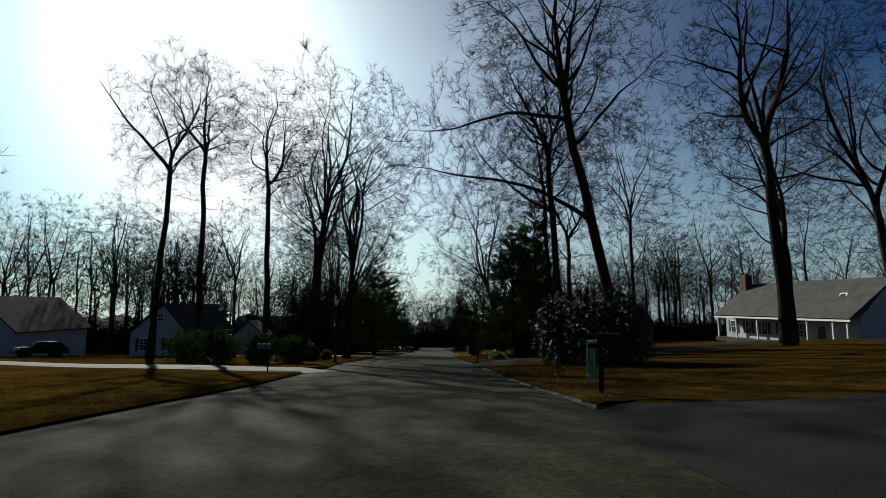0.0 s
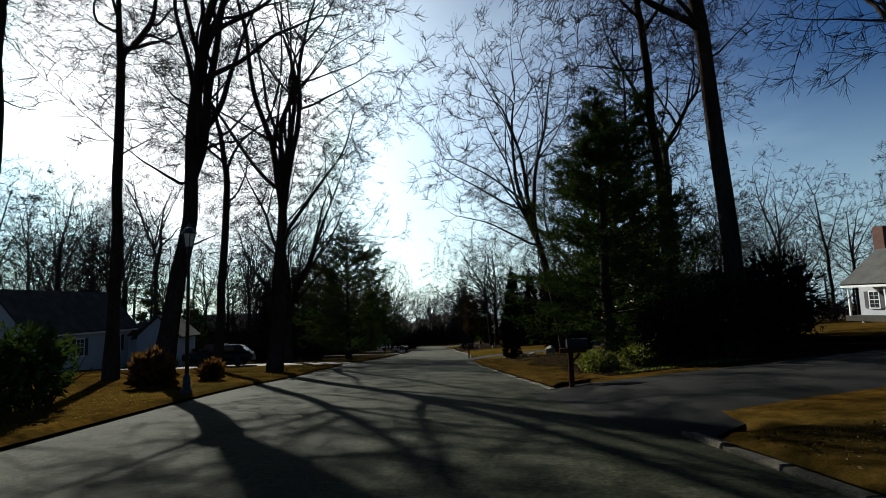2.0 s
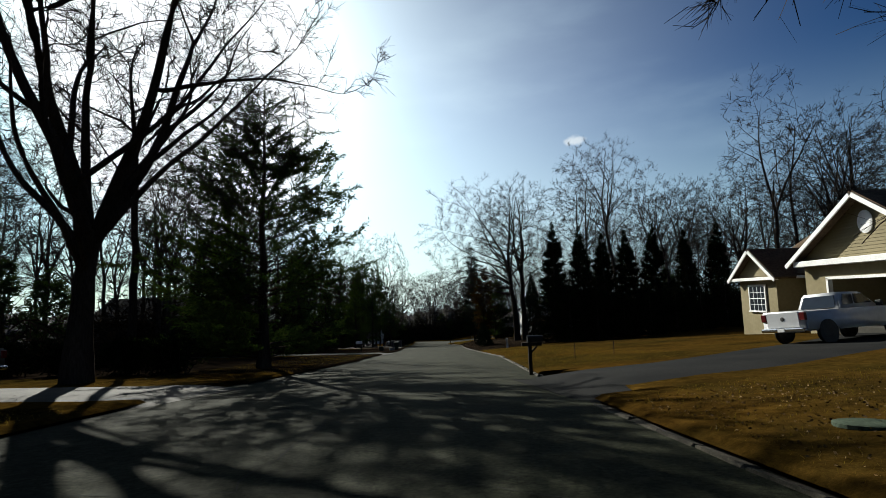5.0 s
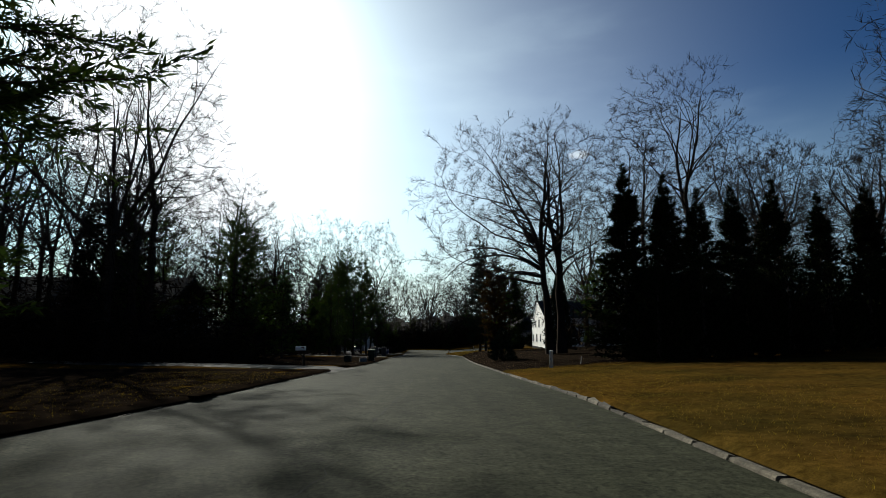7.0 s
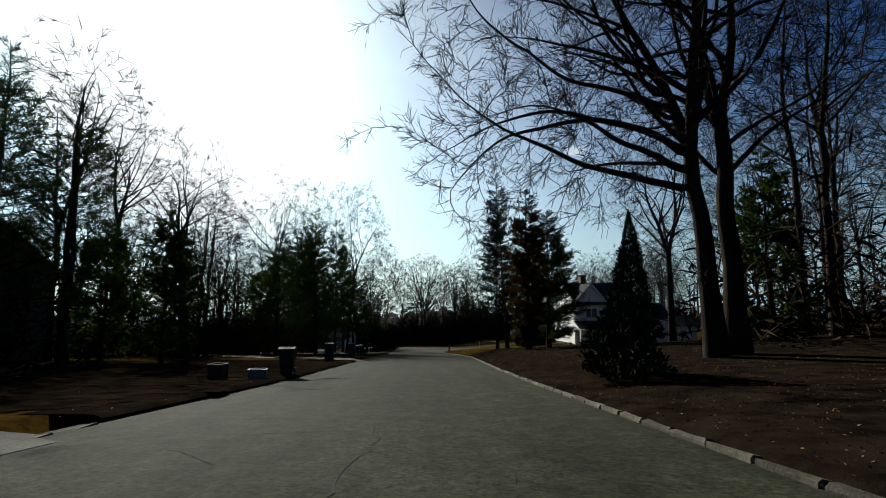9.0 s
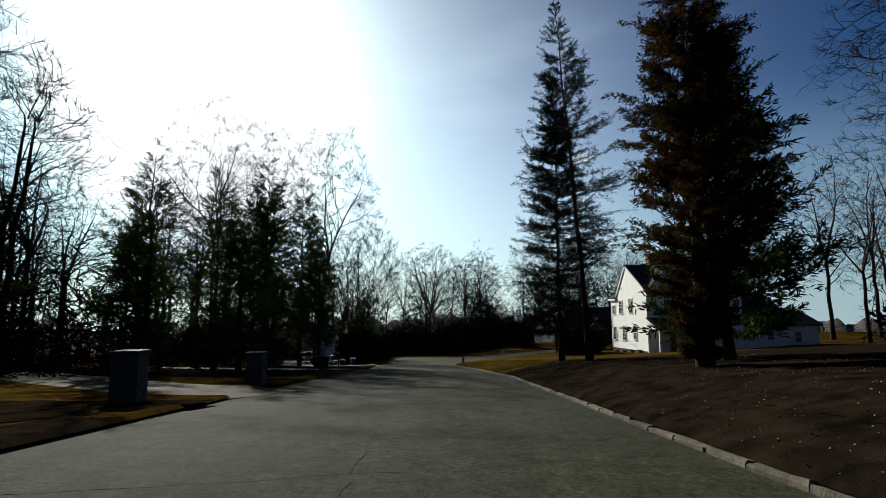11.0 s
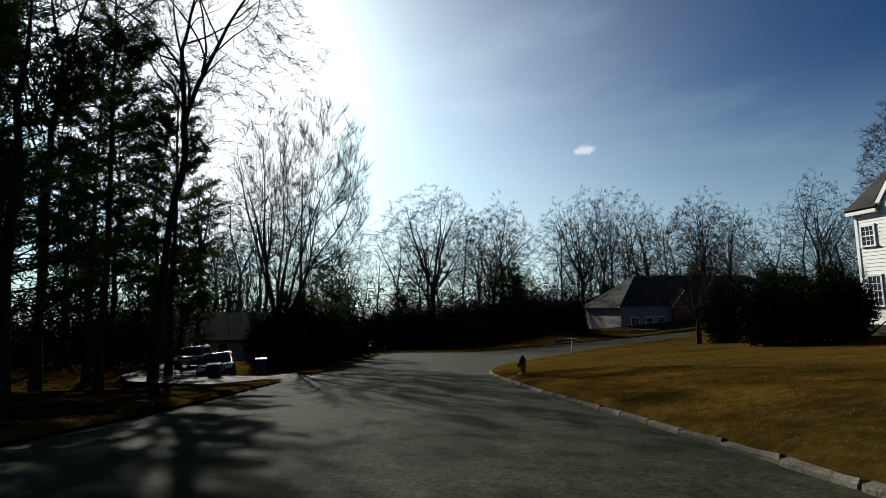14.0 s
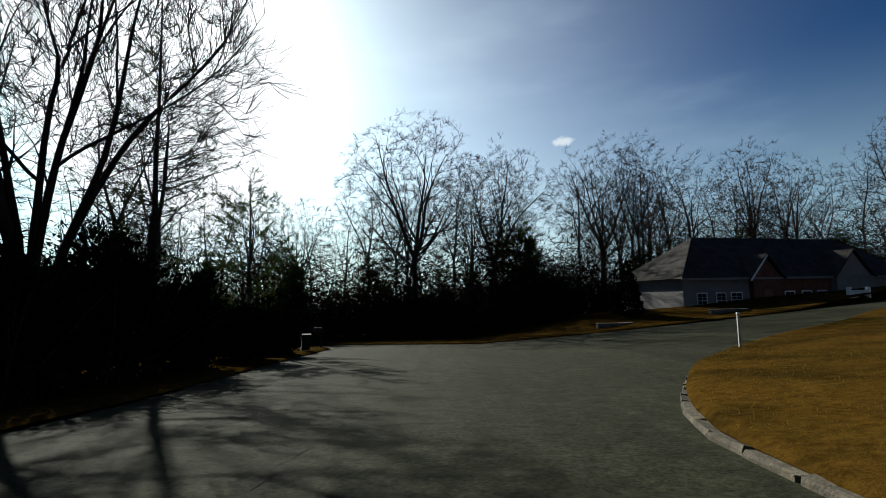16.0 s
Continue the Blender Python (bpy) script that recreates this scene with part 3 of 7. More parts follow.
def cone_mesh(seed, height=7.0, radius=1.3, count=5200, mat=None, size=0.30, shape=0.8, flat=0.55, tiers=0):
    """A dense clipped-looking evergreen: short stem and a shell of sprays."""
    g = np.random.default_rng(seed)
    h = g.uniform(0, 1, count) ** 1.15
    prof = np.minimum(1.0, (h / 0.10 + 0.45)) * (1 - h) ** shape
    az = g.uniform(0, 6.283, count)
    lump = 1 + 0.16 * np.sin(az * 3 + h * 9 + seed) + 0.12 * np.sin(az * 7 - h * 23) + 0.1 * np.sin(h * 41 + az * 2)
    if tiers:
        lump = lump * (1.35 - 0.8 * np.mod(h * tiers + 0.12 * np.sin(az * 5) + 0.2 * np.sin(az * 2 + seed), 1.0))
    rr = radius * prof * lump * np.sqrt(g.uniform(0.35, 1.05, count))
    p = np.c_[rr * np.cos(az), rr * np.sin(az), h * height + 0.05]
    d = np.c_[np.cos(az) * flat, np.sin(az) * flat, np.full(count, 0.8)] + g.normal(0, 0.35, (count, 3))
    fine_tip = 0.35 + 0.65 * np.minimum(1.0, (1 - h) / 0.45)
    d[:, 2] += 0.9 * (h > 0.85)
    crown = blades(g, p, d, g.uniform(0.6, 1.3, count) * size * fine_tip, g.uniform(0.6, 1.2, count) * size * 0.42 * fine_tip, mat or CEDAR, "crown")
    s = np.linspace(0, 1, 4)
    base = np.zeros((1, 4, 3))
    base[0, :, 2] = s * height * 0.85 - 0.1
    trunk = join_tubes("trunk", [(base, (0.04 + radius * 0.07) * (1 - 0.9 * s)[None], 6)], BARK, True)
    return trunk, crown


def bush_mesh(seed, rx, ry, rz, count, mat, leaf=0.14, wide=0.34, droop=0.0, lumps=5, stems=14):
    """A rounded shrub of several lobes with leaves on real stems."""
    g = np.random.default_rng(seed)
    c = g.uniform(-0.45, 0.45, (lumps, 3)) * (rx, ry, rz) * np.array([1.1, 1.1, 0.5]) + np.array([0, 0, rz * 0.5])
    i = g.integers(0, lumps, count)
    q = unit(g.normal(0, 1, (count, 3)))
    rad = np.array([rx, ry, rz * 0.9]) * 0.58
    core = g.uniform(0, 1, count) < 0.22
    p = c[i] + q * rad * np.where(core, g.uniform(0.3, 0.72, count), g.uniform(0.5, 1.03, count) ** 0.5)[:, None]
    p[:, 2] = np.abs(p[:, 2]) + 0.03
    d = q + g.normal(0, 0.5, (count, 3)) + np.array([0, 0, 0.3 - droop])
    crown = blades(g, p, d, g.uniform(0.7, 1.25, count) * leaf * np.where(core, 2.4, 1.0), g.uniform(0.8, 1.2, count) * leaf * np.where(core, 1.1, wide), mat, "foliage")
    w = np.c_[g.normal(0, 0.6, (stems, 2)) * (rx, ry) / max(rx, ry), np.ones(stems)]
    P, R = grow(g, np.c_[g.normal(0, 0.15, (stems, 2)) * (rx, ry), np.full(stems, -0.1)], w, np.full(stems, rz * 0.95), np.full(stems, 0.02 + 0.008 * rz), 4, 0.08, 0.05)
    return join_tubes("woody_base", [(P, R, 4)], BARK), crown


# ---- the lie of the land ----
KR_Y = np.array([-80, 0, 12, 19, 24, 31, 40, 47, 55, 62, 68, 78, 89, 95, 102, 109, 117, 128, 143, 151, 157, 163, 170, 176, 181, 186, 191, 194])
KR_X = np.array([3.6, 3.5, 3.3, 2.85, 2.65, 2.65, 2.4, 2.1, 1.85, 1.85, 2.1, 2.7, 3.3, 3.1, 2.95, 2.9, 2.8, 2.9, 3.3, 3.5, 3.7, 3.4, 3.0, 2.5, 2.0, 1.7, 1.45, 1.6])
KL_Y = np.array([-80, 0, 11, 18, 25, 31, 40, 44, 50, 57, 66, 75, 88, 94, 102, 121, 140, 153, 172, 178, 190, 200, 210, 222, 228])
KL_X = np.array([-6.6, -6.5, -6.5, -6.2, -6.6, -6.7, -7.6, -7.8, -7.5, -7.7, -7.9, -7.3, -6.4, -6.5, -6.4, -5.9, -6.5, -7.1, -7.2, -6.9, -7.7, -8.0, -8.2, -8.3, -8.3])


def kerb_right(y):
    return np.interp(y, KR_Y, KR_X)


def kerb_left(y):
    return np.interp(y, KL_Y, KL_X)


right_line = [(float(kerb_right(y)), float(y)) for y in np.arange(-80, 194.1, 3)] + [(1.9, 195.6), (2.6, 197.6), (3.4, 199.3), (5.0, 202.2), (6.4, 204.4), (9.2, 207.3), (14.2, 211.2), (19.8, 215.3), (30, 223), (44, 229), (66, 236)]
far_line = [(68, 245), (46, 238), (31, 232), (22, 229.6), (14, 229), (9, 229.4), (3, 231), (-4, 234), (-9, 237), (-30, 239), (-70, 241)]
left_line = [(-70, 233), (-30, 232), (-14, 231), (-10.5, 230.6), (-9, 229.6)] + [(float(kerb_left(y)), float(y)) for y in np.arange(228, -80.1, -3)]
OUTLINE = np.array(right_line + far_line + left_line)


def road_distance(x, y):
    """Metres to the road's edge, negative on the road."""
    x, y = np.atleast_1d(x).astype(float), np.atleast_1d(y).astype(float)
    best = np.full(x.shape, 1e9)
    inside = np.zeros(x.shape, bool)
    n = len(OUTLINE)
    for i in range(n):
        ax, ay = OUTLINE[i]
        bx, by = OUTLINE[(i + 1) % n]
        ex, ey = bx - ax, by - ay
        t = np.clip(((x - ax) * ex + (y - ay) * ey) / (ex * ex + ey * ey + 1e-9), 0, 1)
        best = np.minimum(best, np.hypot(x - ax - t * ex, y - ay - t * ey))
        if ey != 0:
            cross = ((ay > y) != (by > y)) & (x < ax + (y - ay) * ex / ey)
            inside ^= cross
    return np.where(inside, -best, best)


def smooth(a, b, v):
    t = np.clip((v - a) / (b - a), 0, 1)
    return t * t * (3 - 2 * t)


GRADE = 0.08                                      # the street falls away ahead
TILT = Matrix.Rotation(-math.atan(GRADE), 4, 'X')


def fall(y):
    return GRADE * np.clip(y, -100, 2600)


def road_z(x, y):
    s = smooth(192, 212, y)
    return -fall(y) + s * (0.024 * np.clip(y - 201, 0, 40) + 0.075 * np.clip(x - 3, 0, 45))


RISE_Y = np.array([-60, 20, 40, 50, 60, 70, 88, 104, 112, 122, 157, 172, 186, 192])
RISE_3 = np.array([0.22, 0.22, 0.36, 0.55, 0.40, 0.30, 0.35, 0.30, 0.45, 0.75, 0.92, 0.80, 0.55, 0.50])
RISE_18 = np.array([0.8, 1.0, 1.2, 1.3, 1.1, 0.95, 1.0, 1.0, 1.2, 1.8, 1.6, 1.35, 1.2, 1.4])
RISE_45 = np.array([1.5, 1.9, 2.1, 2.1, 2.1, 2.1, 2.0, 2.2, 2.4, 2.5, 2.4, 2.2, 2.1, 2.3])


def land_z(x, y):
    """Height of the land beside the road."""
    x, y = np.broadcast_arrays(np.asarray(x, float), np.asarray(y, float))
    d = x - kerb_right(y)
    z3, z18, z45 = (np.interp(y, RISE_Y, a) for a in (RISE_3, RISE_18, RISE_45))
    zr = np.where(d < 3, 0.12 + (z3 - 0.12) * np.clip(d, 0, 3) / 3, np.where(d < 18, z3 + (z18 - z3) * (d - 3) / 15, z18 + (z45 - z18) * np.clip(d - 18, 0, 27) / 27))
    zr = zr + 0.02 * np.clip(d - 45, 0, 200)
    dl = np.clip(kerb_left(y) - x, 0, 400)
    zl = 0.12 + 0.004 * dl - 0.125 * np.clip(dl - 1.0, 0, 7) * smooth(182, 192, y) * (1 - smooth(208, 224, y))
    z = np.where(d > 0, zr, np.where(dl > 0, zl, 0.12))
    j = smooth(192, 212, y)
    zj = 0.12 + 0.024 * np.clip(y - 201, 0, 60) + 0.075 * np.clip(x - 3, 0, 45) + 0.13 * np.clip(y - 231, 0, 9) * smooth(4, 20, x)
    z = z * (1 - j) + zj * j
    return z - fall(y) + 0.05 * np.sin(x * 0.31 + y * 0.17) * np.clip((np.abs(x + 2) - 7) / 10, 0, 1)


def land(x, y):
    return float(land_z(x, y))


def axis(lo, hi, step, ends):
    a = np.arange(lo, hi + 0.01, step)
    left = [lo - e for e in ends][::-1]
    right = [hi + e for e in ends]
    return np.array(left + list(a) + right)


gx = axis(-24, 40, 0.6, [2, 5, 9, 15, 24, 40, 70, 130, 250, 500, 1000, 2000])
gy = axis(-12, 262, 0.75, [2, 5, 10, 20, 40, 80, 160, 320, 640, 1300, 2300])
GX, GY = np.meshgrid(gx, gy)
shape2 = GX.shape
dist = road_distance(GX.ravel(), GY.ravel()).reshape(shape2)
GZ = np.where(dist < 0.75, road_z(GX, GY) - 0.35, land_z(GX, GY))
idx = np.arange(GX.size).reshape(shape2)
quads = np.stack([idx[:-1, :-1], idx[:-1, 1:], idx[1:, 1:], idx[1:, :-1]], -1).reshape(-1, 4)
ground = new("ground", mesh_from("ground", np.stack([GX, GY, GZ], -1), quads, LAWN, True))
tagged(ground, "dormant brown winter lawn and woodland floor", "ground", kind="structure")

# the road: all cells of a grid that lie on it
rx = np.arange(-72, 68, 0.5)
ry = np.arange(-80, 252, 0.5)
RX, RY = np.meshgrid(rx, ry)
rd = road_distance((RX[:-1, :-1] + 0.25).ravel(), (RY[:-1, :-1] + 0.25).ravel()).reshape(RX[:-1, :-1].shape)
ridx = np.arange(RX.size).reshape(RX.shape)
keep = rd < 0.35
rq = np.stack([ridx[:-1, :-1], ridx[:-1, 1:], ridx[1:, 1:], ridx[1:, :-1]], -1)[keep]
used, inv = np.unique(rq, return_inverse=True)
xs, ys = RX.ravel()[used], RY.ravel()[used]
road = new("road", mesh_from("road", np.c_[xs, ys, road_z(xs, ys)], inv.reshape(-1, 4), ASPHALT, True))
tagged(road, "worn grey asphalt residential road with cracks", "road", kind="structure")

DRIVES_RIGHT = [(3.0, 11.3), (31.5, 39.0), (63.2, 70.2)]
DRIVES_LEFT = [(24.5, 30.5), (64.5, 70.5), (103.0, 109.5), (143.0, 149.0), (188.0, 194.5)]


def in_drive(y, drives):
    return any(a < y < b for a, b in drives)


def resample(line, step):
    pts = [Vector((*p, 0)) for p in line]
    out, carry = [], 0.0
    for a, b in zip(pts, pts[1:]):
        d = (b - a).length
        while carry <= d:
            out.append(a + (b - a) * (carry / d))
            carry += step
        carry -= d
    return out


def verge(name, line, sign, drives=(), only=None, leave=None, mat=LAWN, label="strip of brown grass along the kerb"):
    """The lip of lawn behind a kerb, lying on the land."""
    pts = resample(line, 0.8)
    offs = [0.10, 0.25, 0.6, 1.0, 1.5, 2.2]
    V, F = [], []
    for i, p in enumerate(pts):
        t = (pts[min(i + 1, len(pts) - 1)] - pts[max(i - 1, 0)]).normalized()
        n = Vector((t.y, -t.x, 0)) * sign
        for o in offs:
            q = p + n * o
            zz = land(q.x, q.y) + (0.012 if 0.2 < o < 2.1 else -0.06)
            V.append((q.x, q.y, zz))
        if i and not (p.y < 196 and in_drive(p.y - 0.4, drives)) and not (leave and leave[0] < p.y < leave[1]) and not (only and not only[0] < p.y < only[1]):
            for k in range(len(offs) - 1):
                a = (i - 1) * len(offs) + k
                F.append((a, a + 1, a + len(offs) + 1, a + len(offs)))
    used, inv = np.unique(np.array(F), return_inverse=True)
    ob = new(name, mesh_from(name, np.array(V)[used], inv.reshape(-1, 4), mat, True))
    return tagged(ob, label, "verge", kind="structure")


verge("verge_right", right_line, 1, DRIVES_RIGHT, leave=(103.6, 160.4))
# the verges in this material stand for grass and leaves in tree shade
verge("verge_shaded", right_line, 1, DRIVES_RIGHT, only=(103.6, 160.4), mat=LITTER_SHADE, label="strip of leaf litter along the kerb, tree shade in its dark colour")
verge("verge_left", left_line, 1, DRIVES_LEFT, leave=(76, 138))
verge("verge_woods", left_line, 1, DRIVES_LEFT, only=(76, 138), mat=LITTER_SHADE, label="strip of leaves along the wood, tree shade in its dark colour")
verge("verge_far", far_line, 1)


def driveway(name, pts, width, mat, label, lift=0.05):
    """A paved strip laid over the land along a line."""
    line = resample(pts, 0.7)
    V, F = [], []
    cols = 7
    for i, p in enumerate(line):
        t = (line[min(i + 1, len(line) - 1)] - line[max(i - 1, 0)]).normalized()
        n = Vector((t.y, -t.x, 0))
        w = width * (1 + 0.35 * math.exp(-i * 0.7 / 1.3))
        for k in range(cols):
            q = p + n * w * (k / (cols - 1) - 0.5)
            d = float(road_distance(q.x, q.y)[0])
            top = max(land(q.x, q.y), road_z(q.x, q.y))
            s = min(1.0, max(0.0, d / 0.7))
            V.append((q.x, q.y, float(road_z(q.x, q.y)) * (1 - s) + top * s + (0.008 + (lift - 0.008) * s if k not in (0, cols - 1) else -0.05)))
        if i:
            for k in range(cols - 1):
                a = (i - 1) * cols + k
                F.append((a, a + 1, a + cols + 1, a + cols))
    return tagged(new(name, mesh_from(name, V, F, mat, True)), label, "driveway", kind="structure")


driveway("driveway_1", [(2.7, 7.2), (8, 7.2), (20, 9), (33, 20), (40, 45)], 7.6, DRIVE_DARK, "dark asphalt driveway")
driveway("driveway_2", [(2.0, 35.4), (8, 36), (20, 39), (33, 52)], 6.2, DRIVE_DARK, "dark asphalt driveway, pine shade put into its colour")
driveway("driveway_3", [(1.5, 66.6), (6, 67), (10, 69.2), (20, 76.3)], 5.6, DRIVE_DARK, "smooth dark asphalt driveway up to the garage")
driveway("driveway_4", [(-6.2, 27.5), (-10, 28.5), (-20, 33), (-45, 44)], 4.6, CONCRETE, "pale concrete driveway")
driveway("driveway_5", [(-7.4, 67.5), (-12, 68), (-30, 71)], 4.6, CONCRETE, "pale concrete driveway")
driveway("driveway_6", [(-5.9, 106.2), (-10, 106.5), (-30, 114)], 5.0, DRIVE_WORN, "patchy pale concrete driveway")
driveway("driveway_7", [(-6.2, 146), (-10, 147), (-18, 153), (-34, 168)], 5.0, DRIVE_TAN, "tan concrete driveway")
driveway("driveway_8", [(-7.2, 191.2), (-11, 191.6), (-15, 194.5), (-20, 202), (-24, 214)], 5.0, CONCRETE, "pale driveway with parked cars")
driveway("driveway_9", [(-6.9, 170.5), (-12, 172), (-32, 181)], 3.6, CONCRETE, "narrow pale driveway under the pines")

# ---- road details ----
def strip_mesh(name, pts, width, mat, lift=0.006, ragged=0.5, seed=0):
    """A thin uneven band on the road along a line."""
    g = np.random.default_rng(seed)
    V, F = [], []
    for i, p in enumerate(pts):
        t = (pts[min(i + 1, len(pts) - 1)] - pts[max(i - 1, 0)]).normalized()
        n = Vector((t.y, -t.x, 0))
        w = width * (1 + ragged * g.uniform(-1, 1)) * (0.3 if i in (0, len(pts) - 1) else 1)
        c = p + n * g.normal(0, width * 0.7)
        for k in (-0.5, 0.5):
            q = c + n * w * k
            V.append((q.x, q.y, float(road_z(q.x, q.y)) + lift))
        if i:
            F.append((2 * i - 2, 2 * i - 1, 2 * i + 1, 2 * i))
    return mesh_from(name, V, F, mat)


TAR = rough_surface("crack_filler", (0.012, 0.012, 0.012), (0.03, 0.03, 0.028), 3.0, 0.95, 30, 0.3, dist=0.004, spec=0.03)
gr = np.random.default_rng(31)


def wander(x0, y0, x1, y1, step=0.3, amp=0.045):
    n = max(4, int(math.hypot(x1 - x0, y1 - y0) / step))
    o = np.cumsum(gr.normal(0, amp, n + 1))
    o = o - np.linspace(o[0], o[-1], n + 1)
    a, b = Vector((x0, y0, 0)), Vector((x1, y1, 0))
    t = (b - a).normalized()
    nn = Vector((t.y, -t.x, 0))
    return [a + (b - a) * (i / n) + nn * o[i] for i in range(n + 1)]


k = 0
for y in range(-6, 196, 9):                      # the long seam near the crown of the road
    cx = 0.5 * (kerb_right(y) + kerb_left(y)) + 0.1
    cx2 = 0.5 * (kerb_right(y + 9) + kerb_left(y + 9)) + 0.1
    part("crack", strip_mesh("crack", wander(cx, y, cx2, y + gr.uniform(5, 9.2)), 0.02, TAR, seed=k), road)
    k += 1
for y in (13, 18.5, 27, 33, 41, 58, 63, 72, 95, 99.5, 109, 121, 133, 146, 155, 163, 171, 175.5, 181, 189, 197, 205):
    a = kerb_left(y) + gr.uniform(0.3, 4)
    b = kerb_right(y) - gr.uniform(0.2, 4)
    part("crack", strip_mesh("crack", wander(a, y, b, y + gr.uniform(-1.2, 1.2)), 0.017, TAR, seed=k), road)
    k += 1
for j in range(46):
    y = gr.uniform(0, 205)
    x = gr.uniform(float(kerb_left(y)) + 0.6, float(kerb_right(y)) - 0.4)
    an = gr.uniform(0, 6.28)
    ln = gr.uniform(0.8, 3.0)
    x1 = min(max(x + ln * math.cos(an), float(kerb_left(y)) + 0.4), float(kerb_right(y)) - 0.3)
    part("crack", strip_mesh("crack", wander(x, y, x1, y + ln * math.sin(an), 0.18, 0.07), 0.012, TAR, seed=k), road)
    k += 1

# kerb stones
def kerb_stone_mesh(seed):
    bm = bmesh.new()
    add_box(bm, -0.503, 0.503, -0.02, 0.20, -0.14, 0.115, 0.035)
    g = np.random.default_rng(seed)
    for v in bm.verts:
        v.co += Vector(g.normal(0, 0.014, 3))
    return bm_mesh("stone", bm, KERB)


stone_meshes = [kerb_stone_mesh(s) for s in range(6)]


def kerb_run(name, line, drives, lo, hi, label, sink=0.0, gap=0.0):
    holder = thing(name, label, "kerb", kind="structure")
    pts = resample(line, 1.0)
    for i in range(len(pts) - 1):
        p, q = pts[i], pts[i + 1]
        if not lo < p.y < hi or (p.y < 195 and in_drive(p.y + 0.5, drives)) or gr.uniform() < gap:
            continue
        t = q - p
        m = Matrix.Translation(((p.x + q.x) / 2, (p.y + q.y) / 2, float(road_z(p.x, p.y)) - (sink if p.y > 85 else 0.125 if 38 < p.y < 63 else max(sink, 0.10)) - abs(gr.normal(0, 0.006)))) @ TILT @ pose(0, 0, 0, gr.normal(0, 0.7), gr.normal(0, 0.4), math.degrees(math.atan2(t.y, t.x)) + 180 + gr.normal(0, 0.6))
        part("stone", stone_meshes[int(gr.integers(6))], holder, m=m)
    return holder


kerb_run("kerb_right", right_line, DRIVES_RIGHT, -2, 226, "weathered concrete kerb, chipped and uneven", 0.07, 0.0)
kerb_run("kerb_left", left_line, DRIVES_LEFT, -2, 229, "low worn kerb half buried in leaves", 0.07, 0.0)

# leaf litter under the trees on the far lawn, their shade put into its dark colour
def drape(name, poly_fn, x0, x1, y0, y1, step, mat, label, category, lift=0.03):
    xs = np.arange(x0, x1 + 0.01, step)
    ys = np.arange(y0, y1 + 0.01, step)
    X, Y = np.meshgrid(xs, ys)
    keep = poly_fn(X[:-1, :-1] + step / 2, Y[:-1, :-1] + step / 2)
    i = np.arange(X.size).reshape(X.shape)
    q = np.stack([i[:-1, :-1], i[:-1, 1:], i[1:, 1:], i[1:, :-1]], -1)[keep]
    used, inv = np.unique(q, return_inverse=True)
    px_, py_ = X.ravel()[used], Y.ravel()[used]
    px_ = px_ + gr.uniform(-0.4, 0.4, len(px_)) * step
    py_ = py_ + gr.uniform(-0.4, 0.4, len(py_)) * step
    return tagged(new(name, mesh_from(name, np.c_[px_, py_, land_z(px_, py_) + lift], inv.reshape(-1, 4), mat, True)), label, category, kind="structure")


drape("litter_right", lambda x, y: (x > kerb_right(y) + 1.45) & (y > 103.2 + 0.35 * (x - 3) + 0.3 * np.sin(x * 2.3)) & (y < 161 - 0.2 * x + 0.6 * np.sin(x * 1.7)) & (x < 40), 2.5, 40, 100, 163, 0.3, LITTER_SHADE, "leaf litter under large trees, darkened with painted shade", "ground", 0.014)
drape("litter_left", lambda x, y: (x < kerb_left(y) - 1.2 - 0.8 * np.sin(y * 0.7) - 0.6 * np.sin(y * 1.9)) & (x > -42) & ~((y > 103) & (y < 110)) & ~((y > 142) & (y < 157)) & (y < 188), -42, -5, 76, 189, 0.5, LITTER_SHADE, "woodland floor with leaves, shade put into its dark colour", "ground", 0.02)
drape("litter_bed", lambda x, y: (x > kerb_right(y) + 1.6 + 0.3 * np.sin(y * 1.3)) & (x < 16) & (y > 39.5) & (y < 58.5 - 0.25 * (x - 4)), 3, 16, 39, 60, 0.4, LITTER_SHADE, "mulched bed under the evergreens, their shade in its dark colour", "ground", 0.014)

# ---- trees ----
def tree_at(seed, x, y, height, label, turn=0, **kw):
    return put_tree(bare_tree_mesh(seed, height, **kw), x, y, land(x, y), 1.0, turn, label)


TALL = "tall leafless oak with dark bark and fine twigs"
FORKED = "leafless forked tree with dark bark beside the road"
# left of the road
tree_at(11, -29.3, 52.9, 33, FORKED, fork=0.60, leaders=2, spread=0.5, trunk_r=0.34, lean=(0.6, 2), limbs=9, fine=6, limb_len=0.20, wiggle=0.13)
tree_at(12, -24.5, 52.7, 32, FORKED, fork=0.66, leaders=3, spread=0.45, trunk_r=0.31, limbs=8, limb_len=0.19, low_limb=0.2, wiggle=0.13)
tree_at(13, -17.5, 52.2, 30, FORKED, fork=0.60, leaders=2, spread=0.52, trunk_r=0.31, lean=(-0.6, 1), limbs=9, limb_len=0.2, wiggle=0.13)
tree_at(14, -12.2, 47.1, 28, TALL, fork=0.31, leaders=2, spread=0.33, trunk_r=0.40, lean=(3.5, 0), limbs=12, fine=7, twigs=5, limb_len=0.32)
tree_at(15, -14.5, 58.1, 25, TALL, fork=0.5, leaders=1, trunk_r=0.28, lean=(1.0, 0), limbs=12, limb_len=0.24)
tree_at(16, -9.6, 53.8, 28, TALL, fork=0.32, leaders=4, spread=0.34, trunk_r=0.38, lean=(1.6, 0), limbs=12, fine=7, twigs=5, limb_len=0.34)
